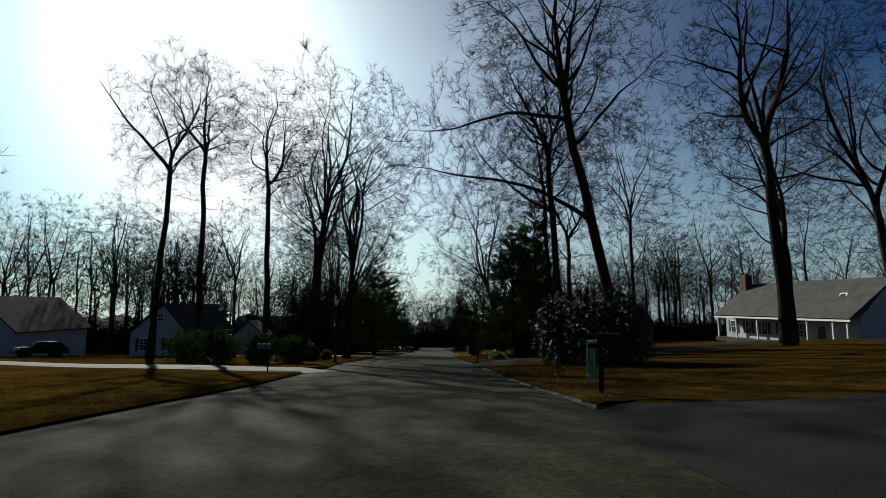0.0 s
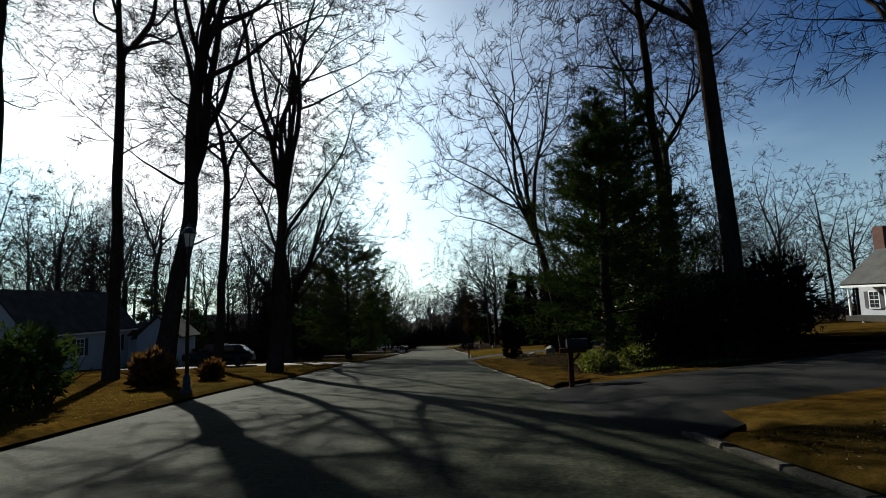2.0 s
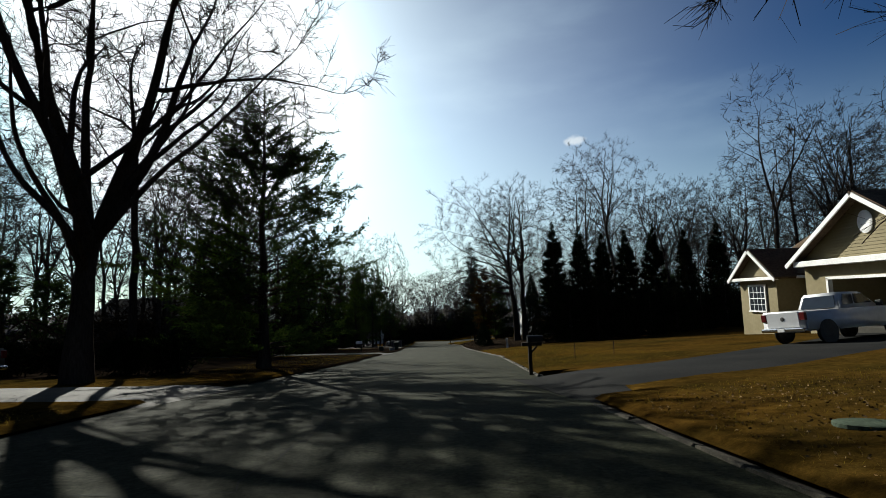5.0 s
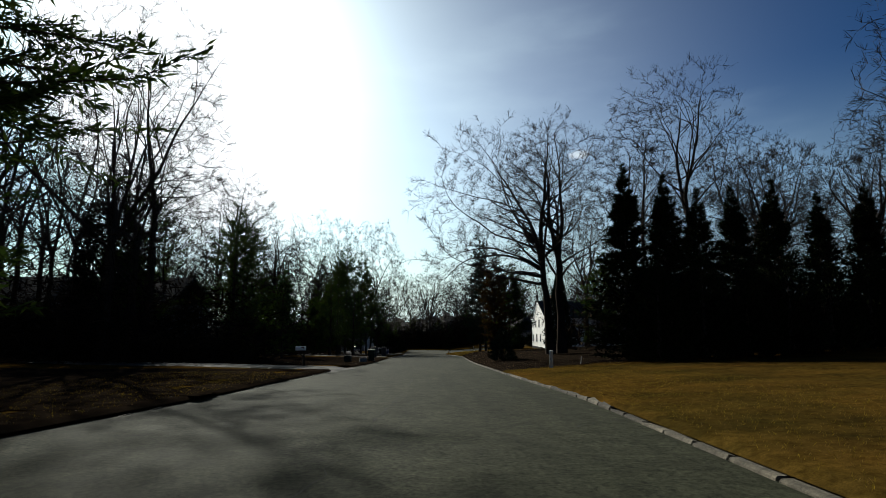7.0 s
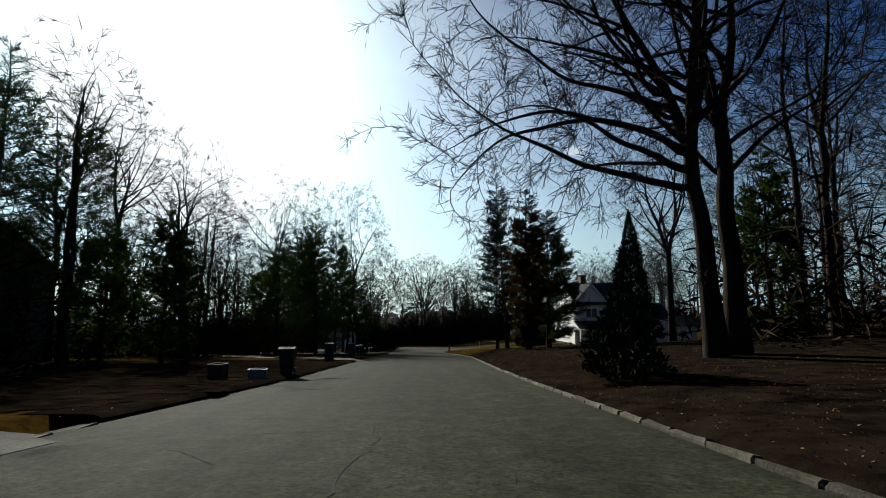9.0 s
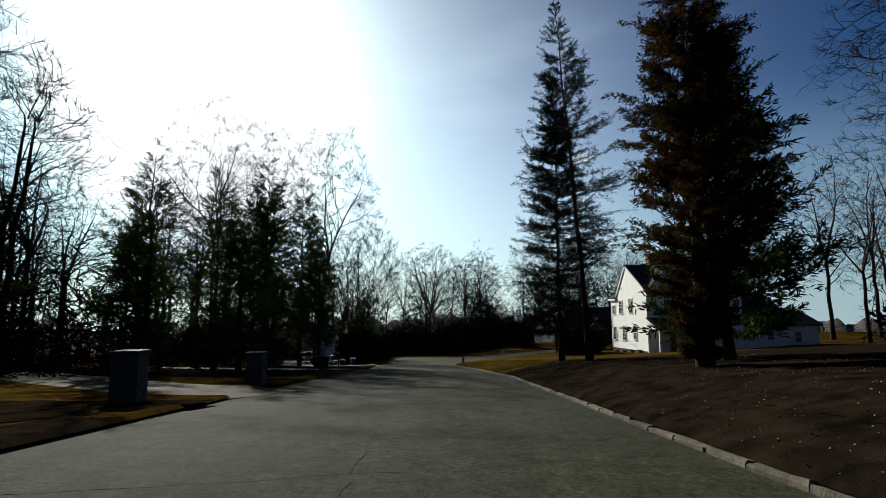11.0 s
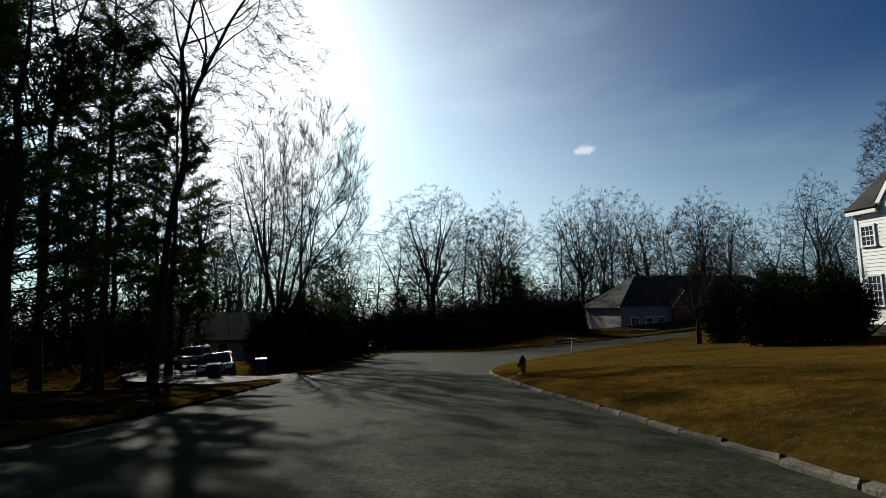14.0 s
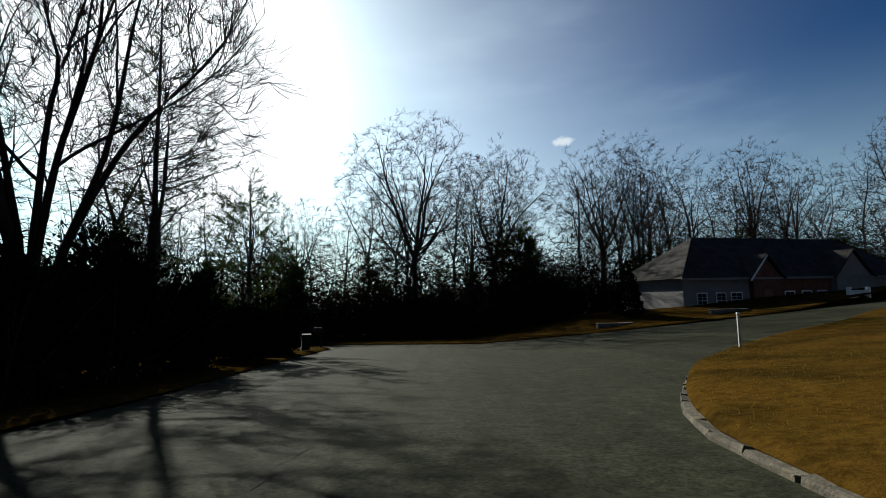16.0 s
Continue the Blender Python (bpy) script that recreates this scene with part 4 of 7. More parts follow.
tree_at(17, -14.3, 72.4, 22.5, TALL, fork=0.22, leaders=5, spread=0.56, trunk_r=0.46, lean=(1.5, 0), limbs=12, fine=7, twigs=5, limb_len=0.36, arms=((5.0, 0, 35, 11, 0.05), (7.0, 8, 48, 12, 0.02), (4.6, 180, 40, 9, 0.04)))
tree_at(18, -16.8, 80.0, 21, TALL, fork=0.5, leaders=1, trunk_r=0.22, limbs=10)
tree_at(19, -35.7, 89.9, 27, TALL, fork=0.45, leaders=2, spread=0.42, trunk_r=0.32, limbs=11, limb_len=0.27)
# right of the road
tree_at(21, 11.5, 32.3, 28, TALL, fork=0.55, leaders=2, spread=0.36, trunk_r=0.36, lean=(-6.0, -1.5), limbs=12, fine=7, limb_len=0.30, low_limb=0.4, arms=((8.6, 178, 44, 13, -0.035), (15.0, 183, 22, 10.5, 0.0), (13.2, 0, 40, 8, 0.0)))
tree_at(22, 24.5, 36.1, 30, TALL, fork=0.5, leaders=2, spread=0.36, trunk_r=0.44, lean=(0.5, 3), limbs=12, fine=7, limb_len=0.30, low_limb=0.5)
tree_at(23, 10.2, 43.1, 28, TALL, fork=0.6, leaders=2, spread=0.3, trunk_r=0.33, lean=(-1.2, 0), limbs=13, fine=7, twigs=5, limb_len=0.36, low_limb=0.7, arms=((12.0, 175, 30, 9, 0.0),))
tree_at(24, 10.8, 49.5, 26, TALL, fork=0.6, leaders=1, trunk_r=0.26, lean=(-0.8, 0), limbs=13, limb_len=0.26)
tree_at(25, 6.6, 53.6, 20, "leafless tree with limbs arching over the road", fork=0.30, leaders=3, spread=0.34, trunk_r=0.25, lean=(-4.5, -1.5), limbs=12, fine=7, twigs=5, limb_len=0.32, lift=0.06, low_limb=0.4, arms=((5.4, 170, 62, 6.0, 0.0),))
tree_at(125, 9.6, 60.0, 17, "leafless tree with a long limb arching over the road", fork=0.34, leaders=2, spread=0.3, trunk_r=0.24, lean=(0.6, 0), limbs=10, fine=7, twigs=5, limb_len=0.28, low_limb=0.5, arms=((3.4, 181, 50, 11.6, -0.006), (3.9, 172, 58, 10.5, -0.004)))
tree_at(26, 14.5, 57, 24, TALL, fork=0.5, leaders=2, spread=0.3, trunk_r=0.28, limbs=10)
tree_at(27, 33, 48, 27, TALL, fork=0.4, leaders=3, spread=0.45, trunk_r=0.36, limbs=11, limb_len=0.38)
tree_at(127, 15.8, 41.6, 20, TALL, fork=0.5, leaders=3, spread=0.25, trunk_r=0.17, limbs=11)
tree_at(128, 33.5, 37.0, 25, TALL, fork=0.4, leaders=2, spread=0.4, trunk_r=0.32, lean=(-3, 0), limbs=11, limb_len=0.36)
# middle stretch
tree_at(31, 9.3, 119.0, 20, "large spreading leafless tree with a double trunk", fork=0.36, leaders=2, spread=0.22, trunk_r=0.36, lean=(-1.6, 0), limbs=13, fine=7, twigs=5, limb_len=0.40, lift=0.05, low_limb=0.3, arms=((5.8, 186, 14, 9, -0.02), (7.4, 172, 18, 9.5, -0.03), (6.6, 200, 20, 8, -0.02), (7.0, 178, 32, 9.5, -0.02), (9.0, 190, 28, 10.5, -0.01), (10.5, 165, 34, 10, -0.01), (12.5, 182, 38, 9, -0.01), (14.5, 172, 42, 8, 0.0), (10.0, 215, 30, 8, 0.0)))
tree_at(32, 10.4, 119.6, 20.5, "large spreading leafless tree with a double trunk", fork=0.40, leaders=3, spread=0.30, trunk_r=0.38, lean=(-0.4, 0), limbs=14, fine=7, twigs=5, limb_len=0.42, lift=0.05, low_limb=0.5)
tree_at(33, 29.9, 146.8, 20, FORKED, fork=0.3, leaders=2, spread=0.6, trunk_r=0.34, limbs=11)
tree_at(34, 20.3, 145.7, 19, FORKED, fork=0.4, leaders=2, spread=0.4, trunk_r=0.30, limbs=11)
tree_at(137, 23.5, 119.5, 25, TALL, fork=0.45, leaders=2, spread=0.36, trunk_r=0.28, lean=(-3.5, 0), limbs=12, limb_len=0.3)
tree_at(138, 30.5, 122, 20, TALL, fork=0.4, leaders=3, spread=0.36, trunk_r=0.28, limbs=12, limb_len=0.3)
tree_at(139, 41, 122, 21, TALL, fork=0.4, leaders=3, spread=0.36, trunk_r=0.28, limbs=12, limb_len=0.3)
tree_at(38, 43, 142, 24, TALL, fork=0.45, leaders=2, spread=0.4, trunk_r=0.3, limbs=10)
tree_at(39, 36, 128, 22, TALL, fork=0.45, leaders=2, spread=0.4, trunk_r=0.3, limbs=10)
tree_at(40, -22.7, 149, 21, FORKED, fork=0.42, leaders=2, spread=0.5, trunk_r=0.32, lean=(-2.5, 0), limbs=11)
tree_at(46, -31, 151, 25, TALL, fork=0.5, leaders=2, spread=0.35, trunk_r=0.3, limbs=10)
tree_at(47, -27, 116, 30, TALL, fork=0.3, leaders=3, spread=0.5, trunk_r=0.36, limbs=11)
# by the junction
tree_at(35, -13.2, 205, 19.5, "leafless tree of many upright stems", fork=0.06, leaders=8, spread=0.27, trunk_r=0.26, lean=(1.2, 0), limbs=16, fine=8, lift=0.08, wiggle=0.05, crown=(5.4, 5.5), shift=(1.4, 0), upright=0.35)
tree_at(36, -2.4, 249.5, 27, "round-crowned leafless tree behind the junction", fork=0.34, leaders=3, spread=0.55, trunk_r=0.46, limbs=12, fine=7, twigs=5, limb_len=0.32, lift=0.04, wiggle=0.07, arms=((8.0, 180, 42, 9, 0.03), (8.6, 0, 42, 9, 0.03), (9.5, 210, 52, 9, 0.02), (9.5, 30, 52, 8, 0.02), (11, 170, 48, 8, 0.02), (11, 340, 50, 8, 0.02)), twig_r=0.011)
tree_at(37, 27.3, 269.5, 27.5, "round-crowned leafless tree behind the junction", fork=0.36, leaders=3, spread=0.55, trunk_r=0.46, limbs=12, fine=7, twigs=5, limb_len=0.32, lift=0.04, wiggle=0.07, arms=((8.0, 180, 42, 9, 0.03), (8.6, 0, 42, 9, 0.03), (9.5, 210, 52, 9, 0.02), (9.5, 30, 52, 8, 0.02), (11, 170, 48, 8, 0.02), (11, 340, 50, 8, 0.02)), twig_r=0.011)
tree_at(48, 8, 256, 24.5, "round-crowned leafless tree behind the junction", fork=0.36, leaders=3, spread=0.5, trunk_r=0.34, limbs=11, twig_r=0.011)
tree_at(49, -15.5, 192.5, 31, TALL, fork=0.45, leaders=2, spread=0.40, trunk_r=0.22, lean=(2.5, 0), limbs=11, limb_len=0.24)
tree_at(58, -26, 186, 30, "pale slender leafless tree", fork=0.45, leaders=3, spread=0.34, trunk_r=0.22, limbs=11)
tree_at(158, -22.5, 194, 32, "pale slender leafless tree", fork=0.45, leaders=3, spread=0.34, trunk_r=0.24, limbs=11)
tree_at(59, 17.0, 202.3, 9.0, "small leafless ornamental tree on the lawn", fork=0.2, leaders=5, spread=0.6, trunk_r=0.16, limbs=9, fine=7, limb_len=0.4, crown=(3.9, 2.0))

for k, (x, y, h) in enumerate([(38.5, 207.5, 19), (43.5, 213.5, 21), (49.5, 212, 22), (53.0, 219.0, 21), (46.5, 205.5, 20)]):
    tree_at(260 + k, x, y, h, "tall slender leafless tree beside the side street", fork=0.42, leaders=2 + k % 2, spread=0.28, trunk_r=0.24, limbs=10, limb_len=0.26)

# evergreens
def conifer(meshes, x, y, label, name, scale=1.0, turn=0, group=""):
    return put_tree(meshes, x, y, land(x, y), scale, turn, label, name, "tree", group)


conifer(pine_mesh(41, 14.6, 0.04, 6.6, 0.28, whorls=19, per=8, tufts=190, up=0.02, tuft_len=0.27, tuft_w=0.055, shape=0.55), -10.0, 80, "white pine with layered dark boughs over the road", "pine")
conifer(pine_mesh(42, 11.8, 0.03, 5.3, 0.26, whorls=24, per=7, tufts=90, tuft_len=0.28, tuft_w=0.05, shape=0.95, up=0.02), 6.7, 46.6, "dense dark pine beside the road", "pine")
conifer(pine_mesh(142, 15, 0.03, 4.4, 0.26, whorls=24, per=7, tufts=60, tuft_len=0.30, tuft_w=0.07, shape=0.6), 9.6, 50.6, "dense dark pine behind another pine", "pine")
conifer(pine_mesh(143, 12, 0.03, 4.0, 0.24, whorls=22, per=7, tufts=60, tuft_len=0.30, tuft_w=0.07, shape=0.6), 10.5, 55.5, "dense dark pine in a shaded bed", "pine")
conifer(pine_mesh(43, 17.0, 0.1, 3.3, 0.15, whorls=38, per=7, tufts=120, up=0.0, tuft_len=0.18, tuft_w=0.032, mat=SPRUCE, shape=0.8, droop=0.25, bare=0.1, belly=0.1), 6.6, 157.6, "tall spruce with drooping boughs on the lawn", "spruce")
conifer(pine_mesh(44, 19.5, 0.27, 3.3, 0.16, whorls=34, per=6, tufts=110, up=0.0, tuft_len=0.15, tuft_w=0.026, mat=SPRUCE, shape=0.75, droop=0.2, bare=0.1, lean=(-1.2, 0)), 7.2, 154.1, "tall thin-crowned spruce leaning slightly", "spruce")
conifer(pine_mesh(45, 13, 0.03, 2.5, 0.2, whorls=34, per=8, tufts=150, mat=YEW, shape=0.38, tuft_len=0.16, tuft_w=0.040, up=-0.1, belly=0.75), 7.2, 142.8, "dense bronze-brown evergreen by the kerb", "evergreen_tree")
conifer(pine_mesh(145, 12, 0.06, 3.5, 0.18, whorls=20, per=8, tufts=90, tuft_len=0.28, tuft_w=0.06, shape=0.5), 9.6, 145.8, "irregular pine behind the evergreens", "pine")
conifer(cone_mesh(146, 11, 2.1, 14000, SPRUCE, 0.32, 0.9), 15.8, 143.0, "narrow pointed dark spruce", "spruce")
conifer(cone_mesh(147, 2.6, 1.1, 3600, SPRUCE, 0.2, 0.7), 4.6, 115.2, "small dark spruce near the kerb", "spruce")
for k, (x, y, h, wd, b) in enumerate([(-17.3, 191.2, 24, 3.8, 0.22), (-23.3, 199, 25, 4.0, 0.25), (-19.8, 185.4, 24, 4.0, 0.22), (-26.8, 192.5, 22, 4.0, 0.22), (-22, 188, 23, 3.6, 0.25), (-16.8, 196.5, 20, 3.4, 0.25), 
                                       (-28.5, 213, 13, 3.4, 0.2), (-18.6, 170, 17, 3.6, 0.2), (-22, 132, 17, 3.8, 0.2), (-26, 120, 18, 4.0, 0.2), (-20, 124, 15, 3.6, 0.2), (-12.5, 180, 13, 3.2, 0.15), (-15, 166, 12, 3.4, 0.1), (-17.5, 158, 13, 3.4, 0.1), (9.6, 260, 15, 3.8, 0.06), (-9, 262, 12, 3.6, 0.05), (1, 268, 12, 3.8, 0.05), (16, 268, 13, 4.0, 0.05), (-20, 256, 12, 3.8, 0.05)]):
    conifer(pine_mesh(50 + k, h, b, wd, 0.2, whorls=20, per=6, tufts=96 if k < 6 else 44, tuft_len=0.32, tuft_w=0.055, shape=0.5), x, y, "slender pine with uneven dark boughs", "pine", group="roadside pines")

conifer(pine_mesh(151, 19.0, 0.2, 4.4, 0.2, whorls=20, per=4, tufts=26, up=0.12, tuft_len=0.26, tuft_w=0.05, shape=0.6, bare=0.35), -13.9, 213.5, "thin-crowned pine with sparse upturned boughs", "pine")
conifer(pine_mesh(152, 13.4, 0.2, 4.2, 0.18, whorls=13, per=4, tufts=50, up=0.2, tuft_len=0.3, tuft_w=0.06, shape=0.5, bare=0.4), -13.8, 226.3, "open-crowned pine beside the side street", "pine")
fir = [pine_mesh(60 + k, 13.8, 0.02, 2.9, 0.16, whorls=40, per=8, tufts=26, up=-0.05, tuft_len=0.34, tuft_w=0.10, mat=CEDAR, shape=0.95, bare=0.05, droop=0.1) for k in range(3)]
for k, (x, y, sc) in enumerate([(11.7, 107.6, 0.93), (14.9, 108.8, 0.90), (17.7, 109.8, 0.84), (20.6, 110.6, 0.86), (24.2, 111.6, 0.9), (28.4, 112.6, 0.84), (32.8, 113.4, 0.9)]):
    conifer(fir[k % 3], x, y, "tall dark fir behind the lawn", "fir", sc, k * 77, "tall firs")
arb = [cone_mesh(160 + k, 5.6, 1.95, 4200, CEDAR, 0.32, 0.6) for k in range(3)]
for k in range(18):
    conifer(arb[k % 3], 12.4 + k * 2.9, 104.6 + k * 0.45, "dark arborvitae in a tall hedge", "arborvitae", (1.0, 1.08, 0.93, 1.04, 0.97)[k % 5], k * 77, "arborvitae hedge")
conifer(cone_mesh(64, 3.7, 0.46, 3600, CEDAR, 0.2, 0.45), 3.65, 54.6, "narrow columnar dark arborvitae", "arborvitae")
conifer(cone_mesh(65, 17, 4.0, 11000, CEDAR, 0.5, 0.55, 0.8), -30.5, 122, "broad tall dark evergreen at the wood's edge", "evergreen_tree")
conifer(cone_mesh(66, 5.2, 1.35, 4600), 17.6, 236.6, "dark cone-shaped evergreen beside the house", "arborvitae")


def shrub(seed, x, y, rx, ry, rz, count, mat, label, leaf=0.14, wide=0.34, droop=0.0, name="shrub", lumps=6, sink=0.0):
    return put_tree(bush_mesh(seed, rx, ry, rz, count, mat, leaf, wide, droop, lumps), x, y, land(x, y) - sink, 1, 0, label, name, "shrub")


shrub(71, 7.3, 29.4, 2.0, 2.4, 3.3, 9500, RHODO, "large rhododendron with drooping leathery leaves", 0.16, 0.32, 1.1, "rhododendron", 8)
shrub(72, 8.3, 25.6, 2.0, 2.4, 3.4, 9500, RHODO, "large rhododendron with drooping leathery leaves", 0.16, 0.32, 1.1, "rhododendron", 8)
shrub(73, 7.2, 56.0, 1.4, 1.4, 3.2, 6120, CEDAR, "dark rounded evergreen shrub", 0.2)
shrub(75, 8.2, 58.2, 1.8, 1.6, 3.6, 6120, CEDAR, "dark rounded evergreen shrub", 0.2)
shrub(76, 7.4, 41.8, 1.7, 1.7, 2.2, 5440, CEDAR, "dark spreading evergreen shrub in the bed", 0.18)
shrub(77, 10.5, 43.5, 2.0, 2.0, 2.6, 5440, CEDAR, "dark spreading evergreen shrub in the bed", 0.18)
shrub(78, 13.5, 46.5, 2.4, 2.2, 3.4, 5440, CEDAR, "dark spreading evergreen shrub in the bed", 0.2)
shrub(79, -10.3, 37.6, 1.3, 1.4, 1.7, 2600, PINE, "evergreen shrub at the edge of the lawn", 0.16)
shrub(80, -12.6, 36.4, 1.5, 1.6, 2.1, 2600, PINE, "evergreen shrub at the edge of the lawn", 0.16)
shrub(81, -15.6, 37.4, 1.7, 1.6, 2.2, 2600, PINE, "evergreen shrub at the edge of the lawn", 0.16)
shrub(82, -19, 39, 1.8, 1.6, 2.1, 2400, PINE, "evergreen shrub at the edge of the lawn", 0.16)
shrub(83, -11.0, 44.2, 0.62, 0.62, 0.95, 4200, RUSSET, "clump of russet ornamental grass on the lawn", 0.26, 0.05, -0.8, "ornamental_grass")
shrub(84, -10.4, 47.6, 0.45, 0.45, 0.6, 2600, RUSSET, "small clump of russet ornamental grass", 0.2, 0.05, -0.8, "ornamental_grass")
for k, (x, y) in enumerate([(-12.5, 76.2), (-15.2, 77.0), (-18.3, 77.5), (-21.6, 78.4), (-24.6, 79.0)]):
    shrub(85 + k, x, y, 1.6, 1.1, 1.5, 2000, CEDAR, "dark clipped shrub in a low hedge", 0.15)
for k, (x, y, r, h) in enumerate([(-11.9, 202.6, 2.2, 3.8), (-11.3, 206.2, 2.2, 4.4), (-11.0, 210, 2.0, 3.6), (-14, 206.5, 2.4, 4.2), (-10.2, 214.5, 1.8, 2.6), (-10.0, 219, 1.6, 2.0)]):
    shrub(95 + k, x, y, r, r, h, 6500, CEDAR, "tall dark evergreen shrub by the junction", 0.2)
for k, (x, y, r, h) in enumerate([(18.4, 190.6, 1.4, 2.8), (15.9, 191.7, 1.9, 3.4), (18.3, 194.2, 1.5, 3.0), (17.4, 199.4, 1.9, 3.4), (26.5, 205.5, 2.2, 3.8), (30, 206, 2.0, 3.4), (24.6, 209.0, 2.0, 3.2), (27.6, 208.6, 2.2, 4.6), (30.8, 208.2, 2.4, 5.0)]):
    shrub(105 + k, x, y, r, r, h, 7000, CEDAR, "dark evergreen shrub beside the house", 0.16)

# woods all round, far back
wood = [bare_tree_mesh(180 + k, 19 + k, 0.24, fork=0.42, leaders=1 + k % 3, spread=0.26, limbs=9, fine=7, twig_r=0.0155, limb_len=0.24, low_limb=0.5, lift=0.035, wiggle=0.05, light=True, crown=(4.5 + 0.5 * (k % 3), 5.5 + k % 4)) for k in range(8)]
gw = np.random.default_rng(5)
spots = []


def scatter(n, x0, x1, y0, y1, s0=0.85, s1=1.2):
    for _ in range(n):
        spots.append((gw.uniform(x0, x1), gw.uniform(y0, y1), gw.uniform(s0, s1)))


scatter(46, -85, -40, 84, 130, 0.95, 1.3)
scatter(26, -110, -55, 30, 84, 1.1, 1.5)
scatter(36, -60, -23, 108, 180, 0.8, 1.2)
scatter(30, -60, -24, 180, 240, 0.9, 1.25)
scatter(30, 14, 90, 118, 138, 0.75, 1.05)
scatter(9, 42, 72, 117, 126, 1.2, 1.4)
scatter(14, 58, 95, 60, 118, 0.9, 1.3)
scatter(24, 50, 95, 138, 215, 1.0, 1.4)
scatter(56, -50, 84, 258, 285, 0.95, 1.2)
scatter(26, -70, 95, 285, 325, 1.0, 1.4)
for k, (x, y, s) in enumerate(spots):
    put_tree(wood[k % 8], x, y, land(x, y) - 0.1, s, gw.uniform(0, 360), "leafless grey-brown tree standing in the woods", "tree", "tree", "woods")


def brush(name, seed, boxes, count, h0, h1, label):
    """A thicket: dry stems and low growth, one object."""
    g = np.random.default_rng(seed)
    V = []
    for (x0, x1, y0, y1) in boxes:
        n = int(count * (x1 - x0) * (y1 - y0))
        V.append(np.c_[g.uniform(x0, x1, n), g.uniform(y0, y1, n)])
    P = np.concatenate(V)
    clump = 0.5 + 0.5 * np.sin(P[:, 0] * 0.45 + 1.3 * np.sin(P[:, 1] * 0.33)) * np.sin(P[:, 1] * 0.41 + seed)
    n = len(P)
    hh = (h0 + (h1 - h0) * g.uniform(0, 1, n) ** 1.3) * (0.55 + 0.6 * clump)
    top = np.maximum(hh, 0.3)
    base = np.c_[P, land_z(P[:, 0], P[:, 1]) - 0.1 + top * g.uniform(0, 1, n)]
    way = np.c_[g.normal(0, 1.0, (n, 2)), g.normal(0.5, 0.8, n)]
    return tagged(new(name, blades(g, base, way, g.uniform(0.5, 2.2, n), g.uniform(0.03, 0.17, n), BRUSH, name)), label, "brush", kind="stuff")


brush("underbrush", 201, [(-80, -42, 84, 104), (-44, -19, 110, 128), (-44, -20, 150, 170), (-50, -26, 204, 226)], 26, 3.0, 11.0, "tangled dry brush under the trees")
brush("underbrush", 202, [(12, 80, 121, 129), (50, 72, 140, 190), (66, 80, 60, 118)], 16, 3.0, 10.0, "tangled dry brush behind the fir row")
brush("underbrush", 203, [(-60, 16, 246, 258), (16, 84, 260, 272)], 80, 5.0, 13.0, "tangled dry brush behind the junction")
brush("underbrush", 204, [(-36, -20, 84, 92), (-20, -11, 236, 246), (-24, -14, 112, 120)], 26, 0.8, 4.5, "low dark brush at the wood's edge")

young = [pine_mesh(240 + k, 9.0 + k, 0.04, 3.0, 0.14, whorls=13, per=6, tufts=26, tuft_len=0.5, tuft_w=0.13, shape=0.7) for k in range(3)]
for k, (x, y, sc) in enumerate([(-34, 249, 0.9), (-27, 252, 1.1), (-16, 247, 0.9), (-6, 252, 0.8), (4, 249, 0.85), (11, 251, 1.2), (14, 262, 1.0), (30, 262, 0.9), (48, 266, 1.0), (60, 262, 1.1),
                                (-33, 126, 1.2), (-19, 137, 1.0), (-25, 140, 1.2), (-21, 163, 1.1), (-28, 158, 1.3), (-36, 100, 1.0), (-44, 104, 1.2),
                                (16, 126, 0.9), (33, 128, 1.0), (46, 126, 1.0), (-22, 208, 1.1)]):
    put_tree(young[k % 3], x, y, land(x, y) - 0.1, sc, k * 67, "young dark pine growing among bare trees", "pine", "tree", "young pines")

# a wooded ridge closing the distance
ridge_n = 1400
ang = np.linspace(0, 2 * np.pi, ridge_n, endpoint=False)
ring = []
for rad, hgt in ((300, -2.0), (325, 12.0), (350, 21.0), (430, 17.0)):
    w = hgt * (1 + 0.25 * np.sin(ang * 5 + 1) + 0.10 * np.sin(ang * 17) + 0.06 * np.sin(ang * 61) + 0.07 * np.sin(ang * 173 + rad) + gr.normal(0, 0.05, ridge_n))
    ring.append(np.c_[rad * np.cos(ang), 120 + rad * np.sin(ang), w - fall(120 + rad * np.sin(ang))])
ri = np.arange(4 * ridge_n).reshape(4, ridge_n)
rf = np.stack([ri[:-1], np.roll(ri, -1, 1)[:-1], np.roll(ri, -1, 1)[1:], ri[1:]], -1).reshape(-1, 4)
RIDGE = rough_surface("distant_woods", (0.018, 0.015, 0.014), (0.036, 0.03, 0.026), 0.03, 1.0, 0.4, 1.0, dist=3.0)
tagged(new("backdrop", mesh_from("backdrop", np.concatenate(ring), rf, RIDGE, True)), "wooded ridge in the distance", "backdrop", kind="structure")

# ---- houses ----
def glossy(color, rough, coat=0.0, spec=0.5):
    """A smooth even finish such as glass or car paint."""
    def build(nt, bs):
        dirt = noise_tex(nt, 3.0, 4)
        nt.links.new(ramp(nt, dirt, [(0.3, tuple(c * 0.9 for c in color)), (0.7, tuple(c * 1.08 for c in color))]), bs.inputs["Base Color"])
        bs.inputs["Roughness"].default_value = rough
        bs.inputs["Coat Weight"].default_value = coat
        bs.inputs["Specular IOR Level"].default_value = spec
    return build


GLASS = material("window_glass", glossy((0.02, 0.024, 0.03), 0.06))
